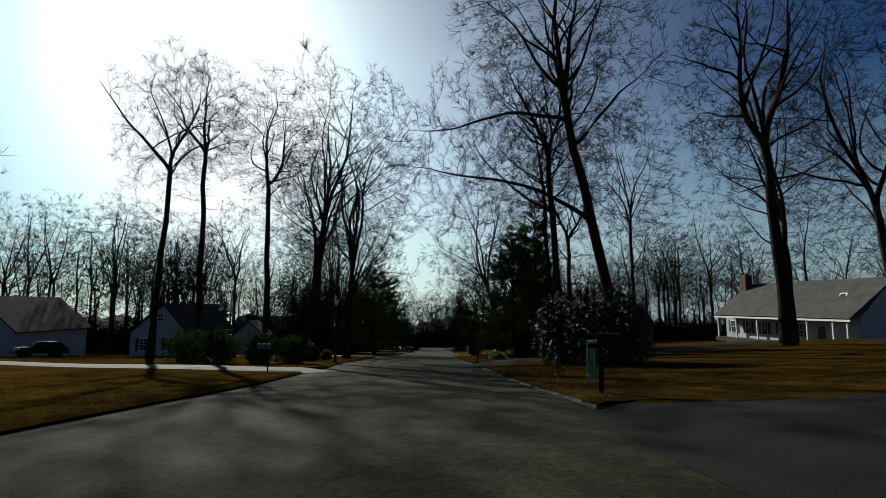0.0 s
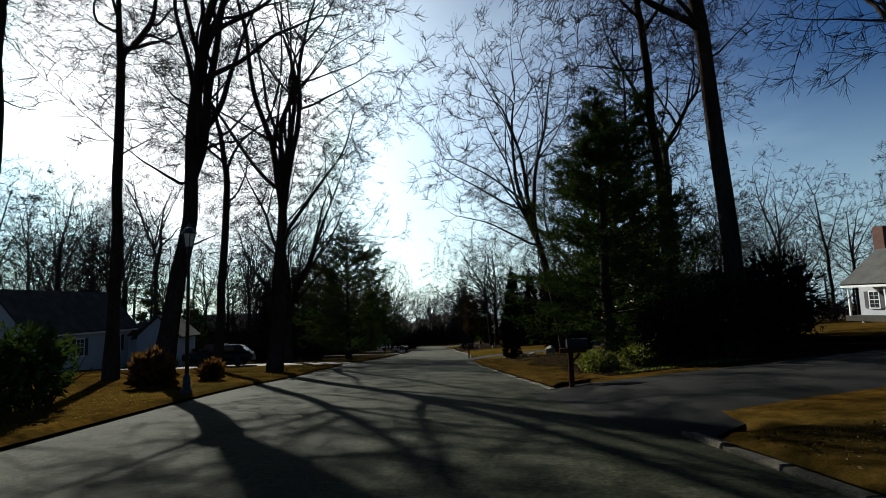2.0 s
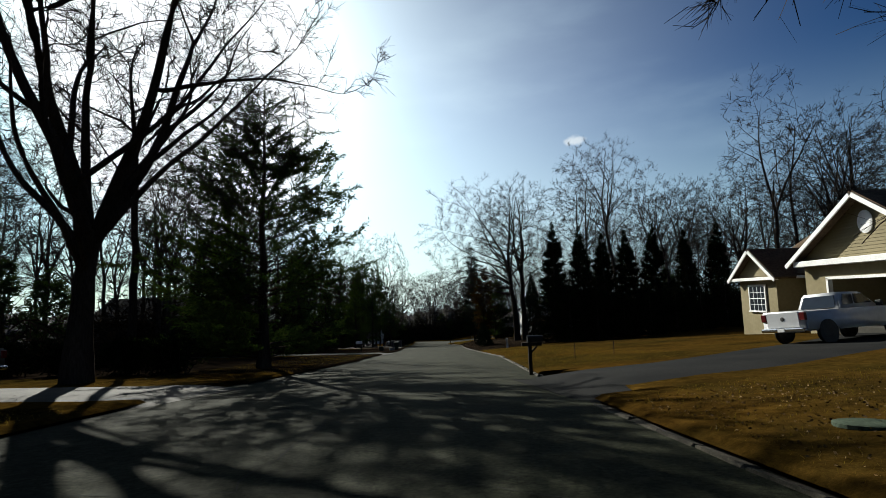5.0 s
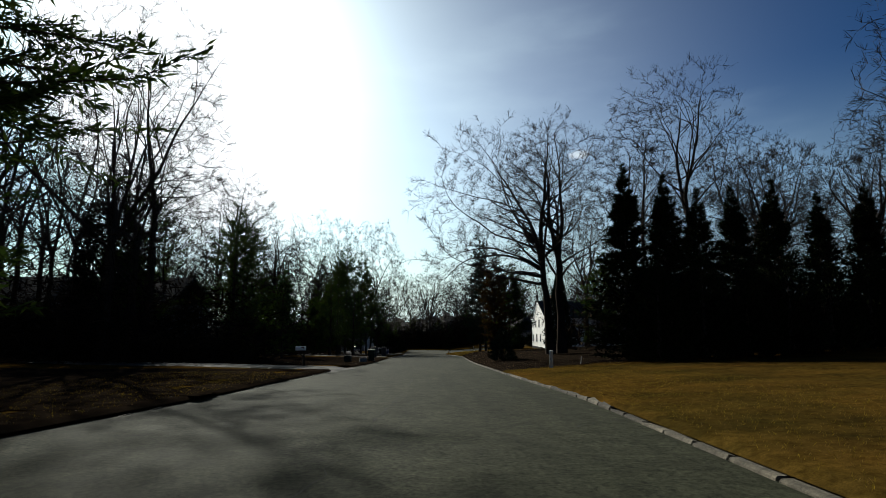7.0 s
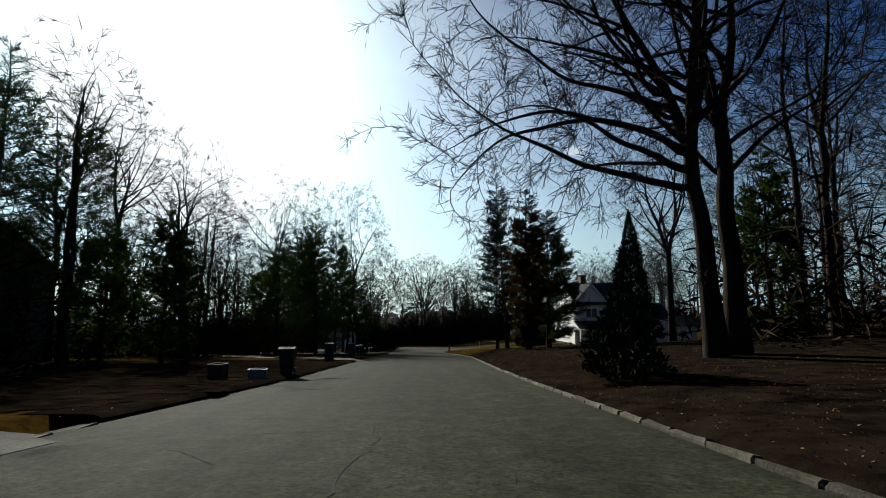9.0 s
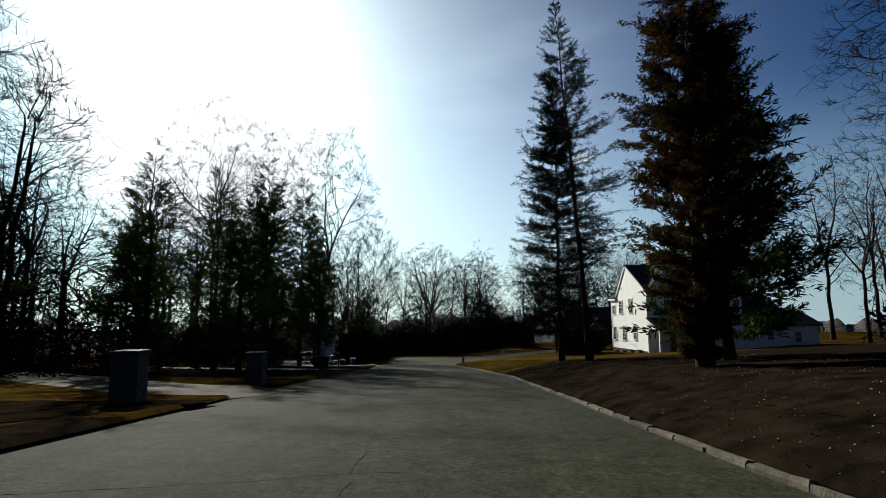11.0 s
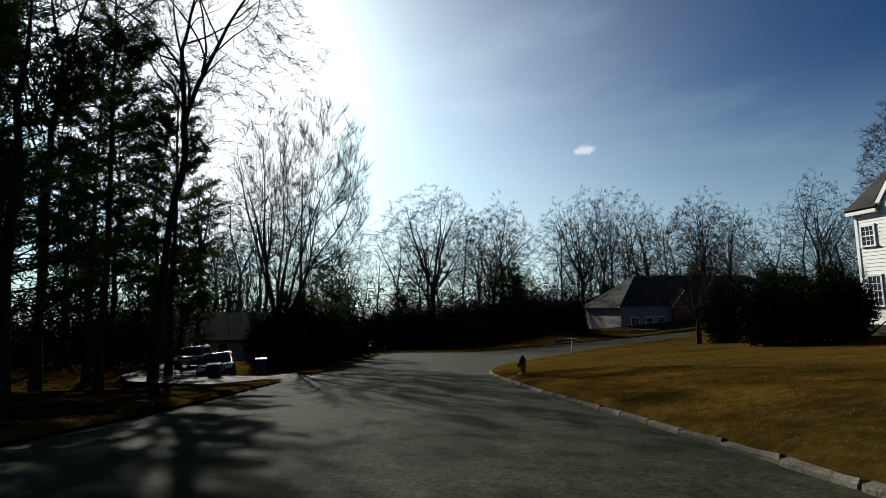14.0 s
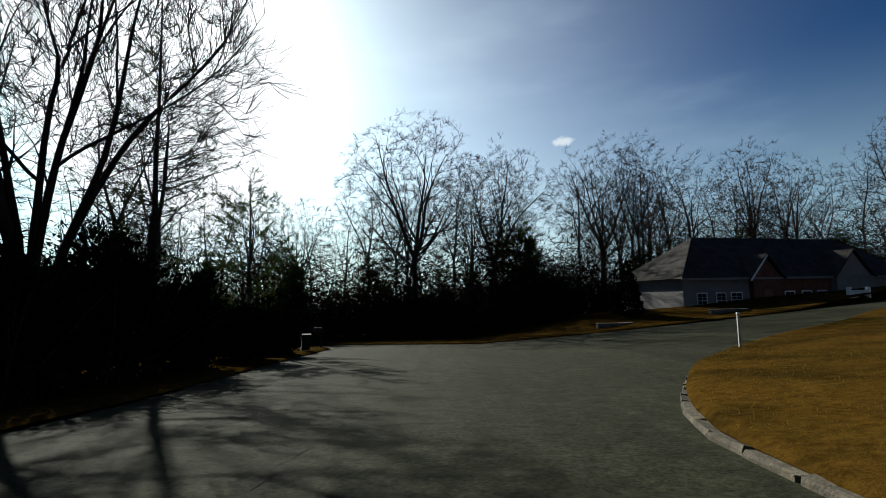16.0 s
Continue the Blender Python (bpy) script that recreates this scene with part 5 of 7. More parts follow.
SHUTTER = rough_surface("dark_shutter", (0.02, 0.022, 0.026), (0.04, 0.042, 0.045), 2.0, 0.7, 15, 0.2, dist=0.004)
DOOR_RED = rough_surface("dark_red_door", (0.10, 0.03, 0.025), (0.14, 0.045, 0.035), 1.5, 0.5, 12, 0.1, dist=0.003)
WOOD_DARK = rough_surface("dark_wood", (0.016, 0.012, 0.009), (0.034, 0.026, 0.019), 2.0, 0.9, 24, 0.4, dist=0.006, stretch=(1, 1, 0.2), spec=0.03)
STONE = rough_surface("field_stone", (0.0924, 0.0840, 0.0714), (0.1764, 0.1638, 0.1428), 1.6, 0.9, 14, 0.8, dist=0.03, vary=0.2)


def window(parent, m, w=0.9, h=1.5, panes=(2, 3), shutters=False, trim=None):
    """A double-hung window; its plane faces -y in m's frame, its middle at the origin."""
    bm = bmesh.new()
    t = 0.09
    for a in ((-w / 2 - t, w / 2 + t, -0.075, 0.02, h / 2, h / 2 + t + 0.03), (-w / 2 - t - 0.04, w / 2 + t + 0.04, -0.11, 0.02, -h / 2 - t, -h / 2),
              (-w / 2 - t, -w / 2, -0.07, 0.02, -h / 2, h / 2), (w / 2, w / 2 + t, -0.07, 0.02, -h / 2, h / 2)):
        add_box(bm, *a)
    trim = trim or TRIM
    fr = part("window", bm, parent, "double-hung window", m, trim)
    bm = bmesh.new()
    add_box(bm, -w / 2, w / 2, -0.055, 0.0, -0.03, 0.03)
    for i in range(1, panes[0]):
        x = -w / 2 + w * i / panes[0]
        add_box(bm, x - 0.012, x + 0.012, -0.047, 0.0, -h / 2, h / 2)
    for j in range(1, panes[1] * 2):
        z = -h / 2 + h * j / (panes[1] * 2)
        add_box(bm, -w / 2, w / 2, -0.045, 0.0, z - 0.01, z + 0.01)
    part("sash", bm, fr, mat=trim)
    part("pane", box(-w / 2, w / 2, -0.036, 0.0, -h / 2, h / 2), fr, "dark reflecting glass", mat=GLASS)
    if shutters:
        for s in (-1, 1):
            bm = bmesh.new()
            x = s * (w / 2 + t + 0.24)
            add_box(bm, x - 0.22, x + 0.22, -0.06, 0.0, -h / 2 - 0.05, h / 2 + 0.05, 0.01)
            part("shutter", bm, parent, "dark window shutter", m, SHUTTER)
    return fr


board_cache = {}


def clapboards(parent, m, spans, step, mat):
    """Lapped boards on a wall that faces -y in m's frame. spans: z -> (x0, x1)."""
    key = (step, mat.name)
    if key not in board_cache:
        bm = prism([(-0.028, 0.0), (0.0, 0.0), (0.0, step + 0.015), (-0.006, step + 0.015)], 0, 1, 'x')
        board_cache[key] = bm_mesh("board", bm, mat)
    for z, x0, x1 in spans:
        part("board", board_cache[key], parent, m=m @ Matrix.Translation((x0, 0, z)) @ Matrix.Diagonal((x1 - x0, 1, 1, 1)))


def gable_spans(poly, step, z0=0.0):
    """Rows of boards filling a wall outline given as (x, z) going up and down."""
    zmax = max(z for _, z in poly)
    rows = []
    z = z0
    while z < zmax - step * 0.5:
        zc = z + step * 0.5
        xs = []
        for (ax, az), (bx, bz) in zip(poly, poly[1:] + poly[:1]):
            if (az > zc) != (bz > zc):
                xs.append(ax + (zc - az) * (bx - ax) / (bz - az))
        if len(xs) >= 2:
            rows.append((z, min(xs), max(xs)))
        z += step
    return rows


def slab_between(a, b, depth0, depth1, thick, axis='x'):
    """A roof plane in section from a to b (u, z), running between two stations."""
    (u0, z0), (u1, z1) = a, b
    d = Vector((u1 - u0, z1 - z0)).normalized()
    n = Vector((-d.y, d.x))
    if n.y < 0:
        n = -n
    poly = [(u0, z0), (u1, z1), (u1 + n.x * thick, z1 + n.y * thick), (u0 + n.x * thick, z0 + n.y * thick)]
    return prism(poly, depth0, depth1, axis)


LEFT_SIDE = pose(0, 0, 0, 0, 0, -90)          # a wall on x = 0 that faces -x: its own x runs towards -y


def side_m(x, y, z):
    """Frame for something on a wall facing -x, at that place of the house."""
    return Matrix.Translation((x, y, z)) @ LEFT_SIDE


# the white house above the lawn: its gable faces the road
wx, wy = 22.9, 185.4
wh = thing("house", "white clapboard two-storey house with dark roof and porch", "house", pose(wx, wy, 1.36 - fall(wy), 0, 0, 7.8))
W_IN = SIDING_WHITE
HL, HW = 11.7, 17.6                             # end of the main block, end of the wing
end = [(0.0, -2.0), (8.4, -2.0), (8.4, 6.1), (7.2, 6.1), (4.5, 10.05), (0.0, 6.75)]
part("wall", prism(end, 0.03, HL, 'x'), wh, "white clapboard wall", mat=W_IN)
part("foundation", box(-0.02, HL, 0.02, 8.38, -2.2, 0.12), wh, "grey concrete foundation", mat=CONCRETE)
part("wall", prism([(0.9, -2.0), (7.2, -2.0), (7.2, 4.3), (4.0, 6.6), (0.9, 4.3)], HL, HW, 'x'), wh, "white wing wall", mat=W_IN)
part("wall", box(HW, HW + 5.5, 1.6, 7.0, -2.0, 2.9), wh, "white low wing wall", mat=W_IN)
LW = Matrix.Translation((0.0, 0, 0)) @ LEFT_SIDE
clapboards(wh, LW, [(z, -b, -a) for z, a, b in gable_spans([(0.0, 0.1), (8.4, 0.1)] + end[2:], 0.2, 0.1)], 0.2, SIDING_WHITE)
clapboards(wh, Matrix.Translation((0, -0.0, 0)), [(0.1 + 0.2 * i, 0.03, HL) for i in range(33)], 0.2, SIDING_WHITE)
clapboards(wh, Matrix.Translation((0, 0.9, 0)), [(0.1 + 0.2 * i, HL + 0.02, HW) for i in range(21)], 0.2, SIDING_WHITE)
part("roof", slab_between((-0.45, 6.45), (4.52, 10.1), -0.08, HL + 0.3, 0.16, 'x'), wh, "dark shingle roof", mat=SHINGLE)
part("roof", slab_between((4.5, 10.1), (7.2, 6.2), -0.08, HL + 0.3, 0.16, 'x'), wh, "dark shingle roof", mat=SHINGLE)
part("roof", slab_between((-0.22, 6.1), (2.9, 8.6), 7.0, 8.75, 0.14, 'y'), wh, "dark shingle roof", mat=SHINGLE)
part("roof", slab_between((2.9, 8.6), (6.0, 6.1), 7.0, 8.75, 0.14, 'y'), wh, "dark shingle roof", mat=SHINGLE)
part("wall", prism([(0.1, 6.0), (5.8, 6.0), (2.9, 8.45)], 6.9, 8.4, 'y'), wh, "white rear gable wall", mat=W_IN)
part("wall", box(0.05, 5.8, 8.0, 8.41, 5.6, 6.05), wh, "white rear wall", mat=W_IN)
part("fascia", box(-0.24, -0.14, 7.0, 8.75, 5.92, 6.12, 0.01), wh, "white eave board", mat=TRIM)
part("soffit", box(-0.14, 0.02, 7.0, 8.75, 5.92, 5.97), wh, mat=TRIM)
part("eave_return", box(-0.09, 0.06, -0.5, 0.4, 6.36, 6.58, 0.01), wh, "white eave return", mat=TRIM)
part("roof", slab_between((0.45, 4.0), (4.02, 6.65), HL, HW + 0.3, 0.14, 'x'), wh, "dark shingle roof", mat=SHINGLE)
part("roof", slab_between((4.0, 6.65), (7.6, 4.0), HL, HW + 0.3, 0.14, 'x'), wh, "dark shingle roof", mat=SHINGLE)
part("roof", slab_between((1.2, 2.75), (4.3, 4.3), HW, HW + 5.8, 0.14, 'x'), wh, "dark shingle roof", mat=SHINGLE)
part("roof", slab_between((4.3, 4.3), (7.4, 2.75), HW, HW + 5.8, 0.14, 'x'), wh, "dark shingle roof", mat=SHINGLE)
for a, b in (((-0.45, 6.43), (4.5, 10.05)), ((4.5, 10.05), (7.2, 6.15))):
    part("rake", slab_between((a[0], a[1] - 0.2), (b[0], b[1] - 0.2), -0.10, -0.03, 0.20, 'x'), wh, "white rake board", mat=TRIM)
part("corner_board", box(-0.05, 0.1, -0.05, 0.1, 0, 6.5), wh, mat=TRIM)
part("corner_board", box(-0.05, 0.1, 8.28, 8.44, 0, 6.0), wh, mat=TRIM)
part("corner_board", box(HL - 0.1, HL + 0.05, -0.05, 0.1, 0, 6.5), wh, mat=TRIM)
part("gutter", box(5.9, HL + 0.3, -0.56, -0.43, 6.36, 6.49, 0.03), wh, "white gutter", mat=TRIM)
part("cross_gable", prism([(0.12, 3.0), (5.6, 3.0), (5.6, 6.75), (2.9, 9.75), (0.12, 6.75)], -0.1, 4.4, 'y'), wh, "white front gable", mat=SIDING_WHITE)
clapboards(wh, Matrix.Translation((0, -0.1, 0)), gable_spans([(0.12, 3.7), (5.6, 3.7), (5.6, 6.75), (2.9, 9.75), (0.12, 6.75)], 0.2, 3.7), 0.2, SIDING_WHITE)
part("roof", slab_between((0.08, 6.83), (2.9, 9.85), -0.4, 4.5, 0.14, 'y'), wh, "dark shingle roof", mat=SHINGLE)
part("roof", slab_between((2.9, 9.85), (6.05, 6.42), -0.4, 4.5, 0.14, 'y'), wh, "dark shingle roof", mat=SHINGLE)
for a, b in (((0.08, 6.63), (2.9, 9.65)), ((2.9, 9.65), (6.05, 6.22))):
    part("rake", slab_between(a, b, -0.46, -0.39, 0.22, 'y'), wh, "white rake board", mat=TRIM)
for y, z, w, h in ((2.75, 2.1, 0.72, 1.6), (5.3, 1.95, 0.72, 1.6), (7.65, 1.85, 0.65, 1.5), (3.55, 5.2, 0.72, 1.6), (5.95, 5.05, 0.72, 1.5), (7.75, 4.75, 0.65, 1.0)):
    window(wh, side_m(0.0, y, z), w, h, (3, 2))
for x, y, z in ((2.4, -0.13, 5.1), (3.4, -0.13, 5.1), (6.5, -0.03, 5.1), (9.2, -0.03, 5.1), (11.0, -0.03, 5.1), (6.7, -0.03, 1.9), (9.3, -0.03, 1.9), (13.4, 0.87, 1.9), (15.9, 0.87, 1.9)):
    window(wh, Matrix.Translation((x, y, z)), 0.8, 1.45, (3, 2))
window(wh, Matrix.Translation((HW + 2.6, 1.57, 1.4)), 0.7, 1.1, (2, 2))
part("porch_roof", slab_between((-2.5, 2.55), (0.0, 3.75), -0.2, 7.6, 0.14, 'x'), wh, "dark porch roof", mat=SHINGLE)
part("porch_gable", prism([(-2.3, 2.4), (0.0, 2.4), (0.0, 3.6)], -0.05, 0.06, 'x'), wh, "white porch end", mat=TRIM)
part("porch_beam", box(0.0, 7.4, -2.3, -2.12, 2.3, 2.52), wh, mat=TRIM)
part("porch_ceiling", box(0.06, 7.4, -2.12, -0.03, 2.38, 2.44), wh, mat=TRIM)
for x in (0.08, 2.1, 4.9, 7.3):
    part("post", box(x - 0.09, x + 0.09, -2.3, -2.12, -0.3, 2.32, 0.015), wh, "white porch post", mat=TRIM)
part("porch_floor", box(-0.1, 7.5, -2.45, 0.0, -0.6, -0.02), wh, "concrete porch floor", mat=CONCRETE)
part("door", box(2.6, 3.5, -0.07, 0.0, 0.0, 2.08, 0.01), wh, "dark front door", mat=DOOR_RED)
part("chimney", box(3.2, 4.2, 4.4, 5.3, 8.8, 11.5, 0.02), wh, "dark brick chimney", mat=BRICK)
part("chimney_cap", box(3.12, 4.28, 4.32, 5.38, 11.5, 11.62, 0.02), wh, mat=CONCRETE)
part("flue_pipe", lathe([(0.16, 6.0), (0.16, 8.2), (0.22, 8.22), (0.22, 8.4), (0.1, 8.5)], 10), wh, "pale metal flue", Matrix.Translation((HL + 0.6, 4.5, 0)), TRIM)
for k, y in enumerate((1.6, 3.4, 5.2, 7.0)):
    ac = thing("window_well", "grey half-round window well at the wall", "window well", pose(wx, wy, 1.38 - fall(wy + y), 0, 0, 7.8) @ Matrix.Translation((-0.3, y, 0)), "window wells")
    part("well_cover", prism([(-0.45, 0), (0.45, 0), (0.4, 0.18), (0.2, 0.32), (-0.2, 0.32), (-0.4, 0.18)], -0.28, 0.24, 'x'), ac, mat=CONCRETE)

# the tan house with the garage
tb = thing("house", "tan sided house with gabled garage and brown roof", "house", pose(19.0, 72.2, 0.85 - fall(72.2), 0, 0, 0))
part("wall", prism([(0.0, 2.35), (8.6, 2.35), (8.6, 3.4), (4.3, 6.2), (0.0, 3.4)], 0.25, 11, 'x'), tb, "tan sided gable over the garage", mat=SIDING_TAN)
part("wall", box(0.25, 6.2, 0.0, 1.6, -2.0, 2.35), tb, "tan sided garage pier", mat=SIDING_TAN)
part("wall", box(0.25, 6.2, 7.0, 8.6, -2.0, 2.35), tb, "tan sided garage pier", mat=SIDING_TAN)
part("wall", box(6.2, 11, 0.0, 8.6, -2.0, 2.35), tb, "tan sided wall behind the garage", mat=SIDING_TAN)
part("garage_floor", box(-0.1, 6.2, 1.6, 7.0, -1.2, -0.02), tb, "concrete garage floor", mat=CONCRETE)
for y in (1.6, 7.0):
    part("door_jamb", box(0.18, 0.42, y - 0.07, y + 0.07, -0.3, 2.35), tb, "white garage door jamb", mat=TRIM)
part("door_head", box(0.18, 0.42, 1.53, 7.07, 2.28, 2.42), tb, "white garage door head", mat=TRIM)
part("shutter", box(5.9, 6.18, 2.2, 3.2, 0.0, 2.0), tb, "dark inner door", mat=SHUTTER)
clapboards(tb, Matrix.Translation((0.25, 0, 0)) @ LEFT_SIDE, [(z, -b, -a) for z, a, b in gable_spans([(0.0, 3.3), (8.6, 3.3), (4.3, 6.2)], 0.16, 3.3)], 0.16, SIDING_TAN)
part("roof", slab_between((-0.5, 3.1), (4.3, 6.25), -0.35, 11.3, 0.16, 'x'), tb, "brown shingle roof", mat=SHINGLE_BROWN)
part("roof", slab_between((4.3, 6.25), (9.1, 3.1), -0.35, 11.3, 0.16, 'x'), tb, "brown shingle roof", mat=SHINGLE_BROWN)
for a, b in (((-0.5, 2.95), (4.3, 6.1)), ((4.3, 6.1), (9.1, 2.95))):
    part("rake", slab_between(a, b, -0.42, -0.34, 0.22, 'x'), tb, "white rake board", mat=TRIM)
part("band", box(-0.3, 0.25, -0.1, 8.7, 3.0, 3.3, 0.02), tb, "white eave return", mat=TRIM)
part("vent", bm_mesh("vent", lathe([(0.0, 0.0), (0.42, 0.0), (0.42, 0.05), (0.32, 0.07), (0.0, 0.06)], 20), TRIM), tb, "white oval gable vent", m=Matrix.Translation((0.22, 4.3, 4.9)) @ pose(0, 0, 0, 0, -90, 0) @ Matrix.Diagonal((1.3, 1, 1, 1)))
part("wall", box(2.2, 11, 8.6, 14.6, -0.6, 2.6), tb, "brown brick wall", mat=BRICK)
part("wall", prism([(10.9, -2.0), (14.5, -2.0), (14.5, 2.75), (12.7, 4.2), (10.9, 2.75)], 0.15, 8, 'x'), tb, "tan sided bay wall", mat=SIDING_TAN)
clapboards(tb, Matrix.Translation((0.15, 0, 0)) @ LEFT_SIDE, [(z, -b, -a) for z, a, b in gable_spans([(10.9, 2.7), (14.5, 2.7), (12.7, 4.2)], 0.16, 2.7)], 0.16, SIDING_TAN)
part("roof", slab_between((10.4, 2.45), (12.7, 4.3), -0.3, 8, 0.14, 'x'), tb, "brown shingle roof", mat=SHINGLE_BROWN)
part("roof", slab_between((12.7, 4.3), (15.0, 2.45), -0.3, 8, 0.14, 'x'), tb, "brown shingle roof", mat=SHINGLE_BROWN)
for a, b in (((10.4, 2.3), (12.7, 4.15)), ((12.7, 4.15), (15.0, 2.3))):
    part("rake", slab_between(a, b, -0.36, -0.29, 0.2, 'x'), tb, "white rake board", mat=TRIM)
part("fascia", box(-0.3, 0.0, 10.4, 15.0, 2.4, 2.6, 0.02), tb, "white eave board", mat=TRIM)
part("roof", slab_between((1.2, 2.6), (6.6, 6.0), 8.3, 14.8, 0.16, 'y'), tb, "brown shingle roof", mat=SHINGLE_BROWN)
part("roof", slab_between((6.6, 6.0), (12, 2.6), 8.3, 14.8, 0.16, 'y'), tb, "brown shingle roof", mat=SHINGLE_BROWN)
part("gutter", box(1.0, 1.15, 8.6, 10.5, 2.45, 2.6, 0.02), tb, "white gutter", mat=TRIM)
window(tb, side_m(0.13, 12.7, 1.3), 1.5, 1.5, (4, 2))
window(tb, side_m(2.18, 10.0, 1.4), 0.8, 1.3, (2, 2))
part("door", box(2.12, 2.2, 8.75, 9.55, -0.1, 2.0, 0.01), tb, "red panelled front door", mat=DOOR_RED)
part("post", box(1.05, 1.2, 8.75, 8.9, -0.2, 2.5, 0.01), tb, "white porch post", mat=TRIM)

# the cape with the long grey roof: its porch faces the road
ca = thing("house", "grey cape house with long roof and white porch", "house", pose(43.6, 78.0, 2.8 - fall(78.0), 0, 0, 8) @ pose(0, 0, 0, 0, 0, 0))
part("wall", prism([(0.0, -2.0), (9.5, -2.0), (9.5, 3.1), (4.75, 7.6), (0.0, 3.1)], -21.5, 0, 'y'), ca, "grey sided wall", mat=SIDING_GREY)
part("roof", slab_between((-1.7, 3.0), (4.75, 7.7), -21.9, 0.4, 0.18, 'y'), ca, "long grey shingle roof", mat=SHINGLE_GREY)
part("roof", slab_between((4.75, 7.7), (10.0, 2.7), -21.9, 0.4, 0.18, 'y'), ca, "grey shingle roof", mat=SHINGLE_GREY)
part("eave_board", box(-1.72, -1.6, -21.9, 0.4, 2.8, 3.02), ca, "white eave board", mat=TRIM)
for y in (-0.2, -4, -8, -12, -16, -19.5, -21.3):
    part("post", box(-1.55, -1.38, y - 0.09, y + 0.09, -0.3, 2.85, 0.02), ca, "white porch post", mat=TRIM)
for y in (-1.6, -4.6, -7.6, -10.6, -13.4):
    window(ca, side_m(-0.01, y, 1.5), 0.95, 1.6, (2, 2), True)
part("door", box(-0.06, 0.0, -17.0, -16.0, -0.1, 2.05, 0.01), ca, "dark front door", mat=DOOR_RED)
part("chimney", box(3.2, 4.4, -0.6, 0.6, 5.0, 9.2, 0.03), ca, "dark brick chimney", mat=BRICK)
window(ca, Matrix.Translation((1.6, -18, 5.45)) @ pose(0, 0, 0, -36, 0, -90), 0.8, 1.2, (1, 1))
part("porch_floor", box(-1.7, 0.0, -21.7, 0.2, -0.6, -0.05), ca, mat=CONCRETE)

# the grey house across the lawn with its garage wing
gh = thing("house", "grey sided house with dark roof behind shrubs", "house", pose(-38.2, 64.4, 0.1 - fall(64.4), 0, 0, 0))
part("wall", prism([(0, -2.0), (6.6, -2.0), (6.6, 3.3), (4.0, 6.4), (0, 3.0)], 0, 13.6, 'y'), gh, "grey sided wall", mat=SIDING_GREY)
part("roof", slab_between((-0.5, 2.65), (4.0, 6.5), -0.35, 13.9, 0.16, 'y'), gh, "dark shingle roof", mat=SHINGLE)
part("roof", slab_between((4.0, 6.5), (7.1, 2.85), -0.35, 13.9, 0.16, 'y'), gh, "dark shingle roof", mat=SHINGLE)
part("gutter", box(7.02, 7.15, -0.3, 13.8, 2.75, 2.9, 0.02), gh, "white gutter", mat=TRIM)
window(gh, Matrix.Translation((3.6, -0.01, 4.9)), 0.6, 0.8, (2, 1))
window(gh, Matrix.Translation((1.7, -0.01, 1.6)), 0.9, 1.4, (2, 2), True)
window(gh, Matrix.Translation((4.9, -0.01, 1.6)), 0.9, 1.4, (2, 2), True)
EAST = pose(0, 0, 0, 0, 0, 90)
for y in (2.5, 6.0, 11.2):
    window(gh, Matrix.Translation((6.61, y, 1.6)) @ EAST, 0.9, 1.4, (2, 2), True)
part("wall", prism([(8.2, -2.0), (12.2, -2.0), (12.2, 2.1), (10.2, 3.9), (8.2, 2.1)], 11.8, 15.4, 'y'), gh, "pale garage wing wall", mat=SIDING_GREY)
part("roof", slab_between((7.8, 1.85), (10.2, 4.0), 11.5, 15.6, 0.15, 'y'), gh, "dark shingle roof", mat=SHINGLE)
part("roof", slab_between((10.2, 4.0), (12.6, 1.85), 11.5, 15.6, 0.15, 'y'), gh, "dark shingle roof", mat=SHINGLE)
part("wall", box(6.6, 8.2, 13, 15.2, -0.6, 2.0), gh, "grey link wall", mat=SIDING_GREY)
part("roof", slab_between((12.9, 2.1), (15.2, 3.4), 6.5, 8.4, 0.14, 'x'), gh, "dark shingle roof", mat=SHINGLE)
clapboards(gh, Matrix.Identity(4), gable_spans([(0, 0.1), (6.6, 0.1), (6.6, 3.3), (4.0, 6.4), (0, 3.0)], 0.2, 0.1), 0.2, SIDING_GREY)
clapboards(gh, Matrix.Translation((0, 11.8, 0)), gable_spans([(8.2, 0.1), (12.2, 0.1), (12.2, 2.1), (10.2, 3.9), (8.2, 2.1)], 0.2, 0.1), 0.2, SIDING_GREY)
clapboards(gh, Matrix.Translation((6.6, 0, 0)) @ EAST, [(0.1 + 0.2 * i, 0.0, 13.6) for i in range(15)], 0.2, SIDING_GREY)

nh = thing("house", "grey gabled house at the edge of the woods", "house", pose(-56, 58, 0.1 - fall(58), 0, 0, 0))
part("wall", prism([(0, -2.0), (8.6, -2.0), (8.6, 3.2), (4.3, 6.8), (0, 3.2)], 0, 12, 'y'), nh, "grey sided wall", mat=SIDING_GREY)
part("roof", slab_between((-0.5, 2.8), (4.3, 6.9), -0.3, 12.3, 0.16, 'y'), nh, mat=SHINGLE)
part("roof", slab_between((4.3, 6.9), (9.1, 2.8), -0.3, 12.3, 0.16, 'y'), nh, mat=SHINGLE)
window(nh, Matrix.Translation((5.6, -0.01, 1.7)), 1.0, 1.4, (2, 2))

# the dark house behind the low hedge
dh = thing("house", "dark low house behind a clipped hedge", "house", pose(-52, 130, 0.1 - fall(130), 0, 0, 0) @ Matrix.Scale(1.4, 4))
part("wall", box(0, 16, 0, 8, -2.0, 4.0), dh, "dark stained wall", mat=SHUTTER)
part("roof", slab_between((-0.5, 3.8), (4.0, 6.2), -0.4, 16.4, 0.16, 'x'), dh, mat=SHINGLE)
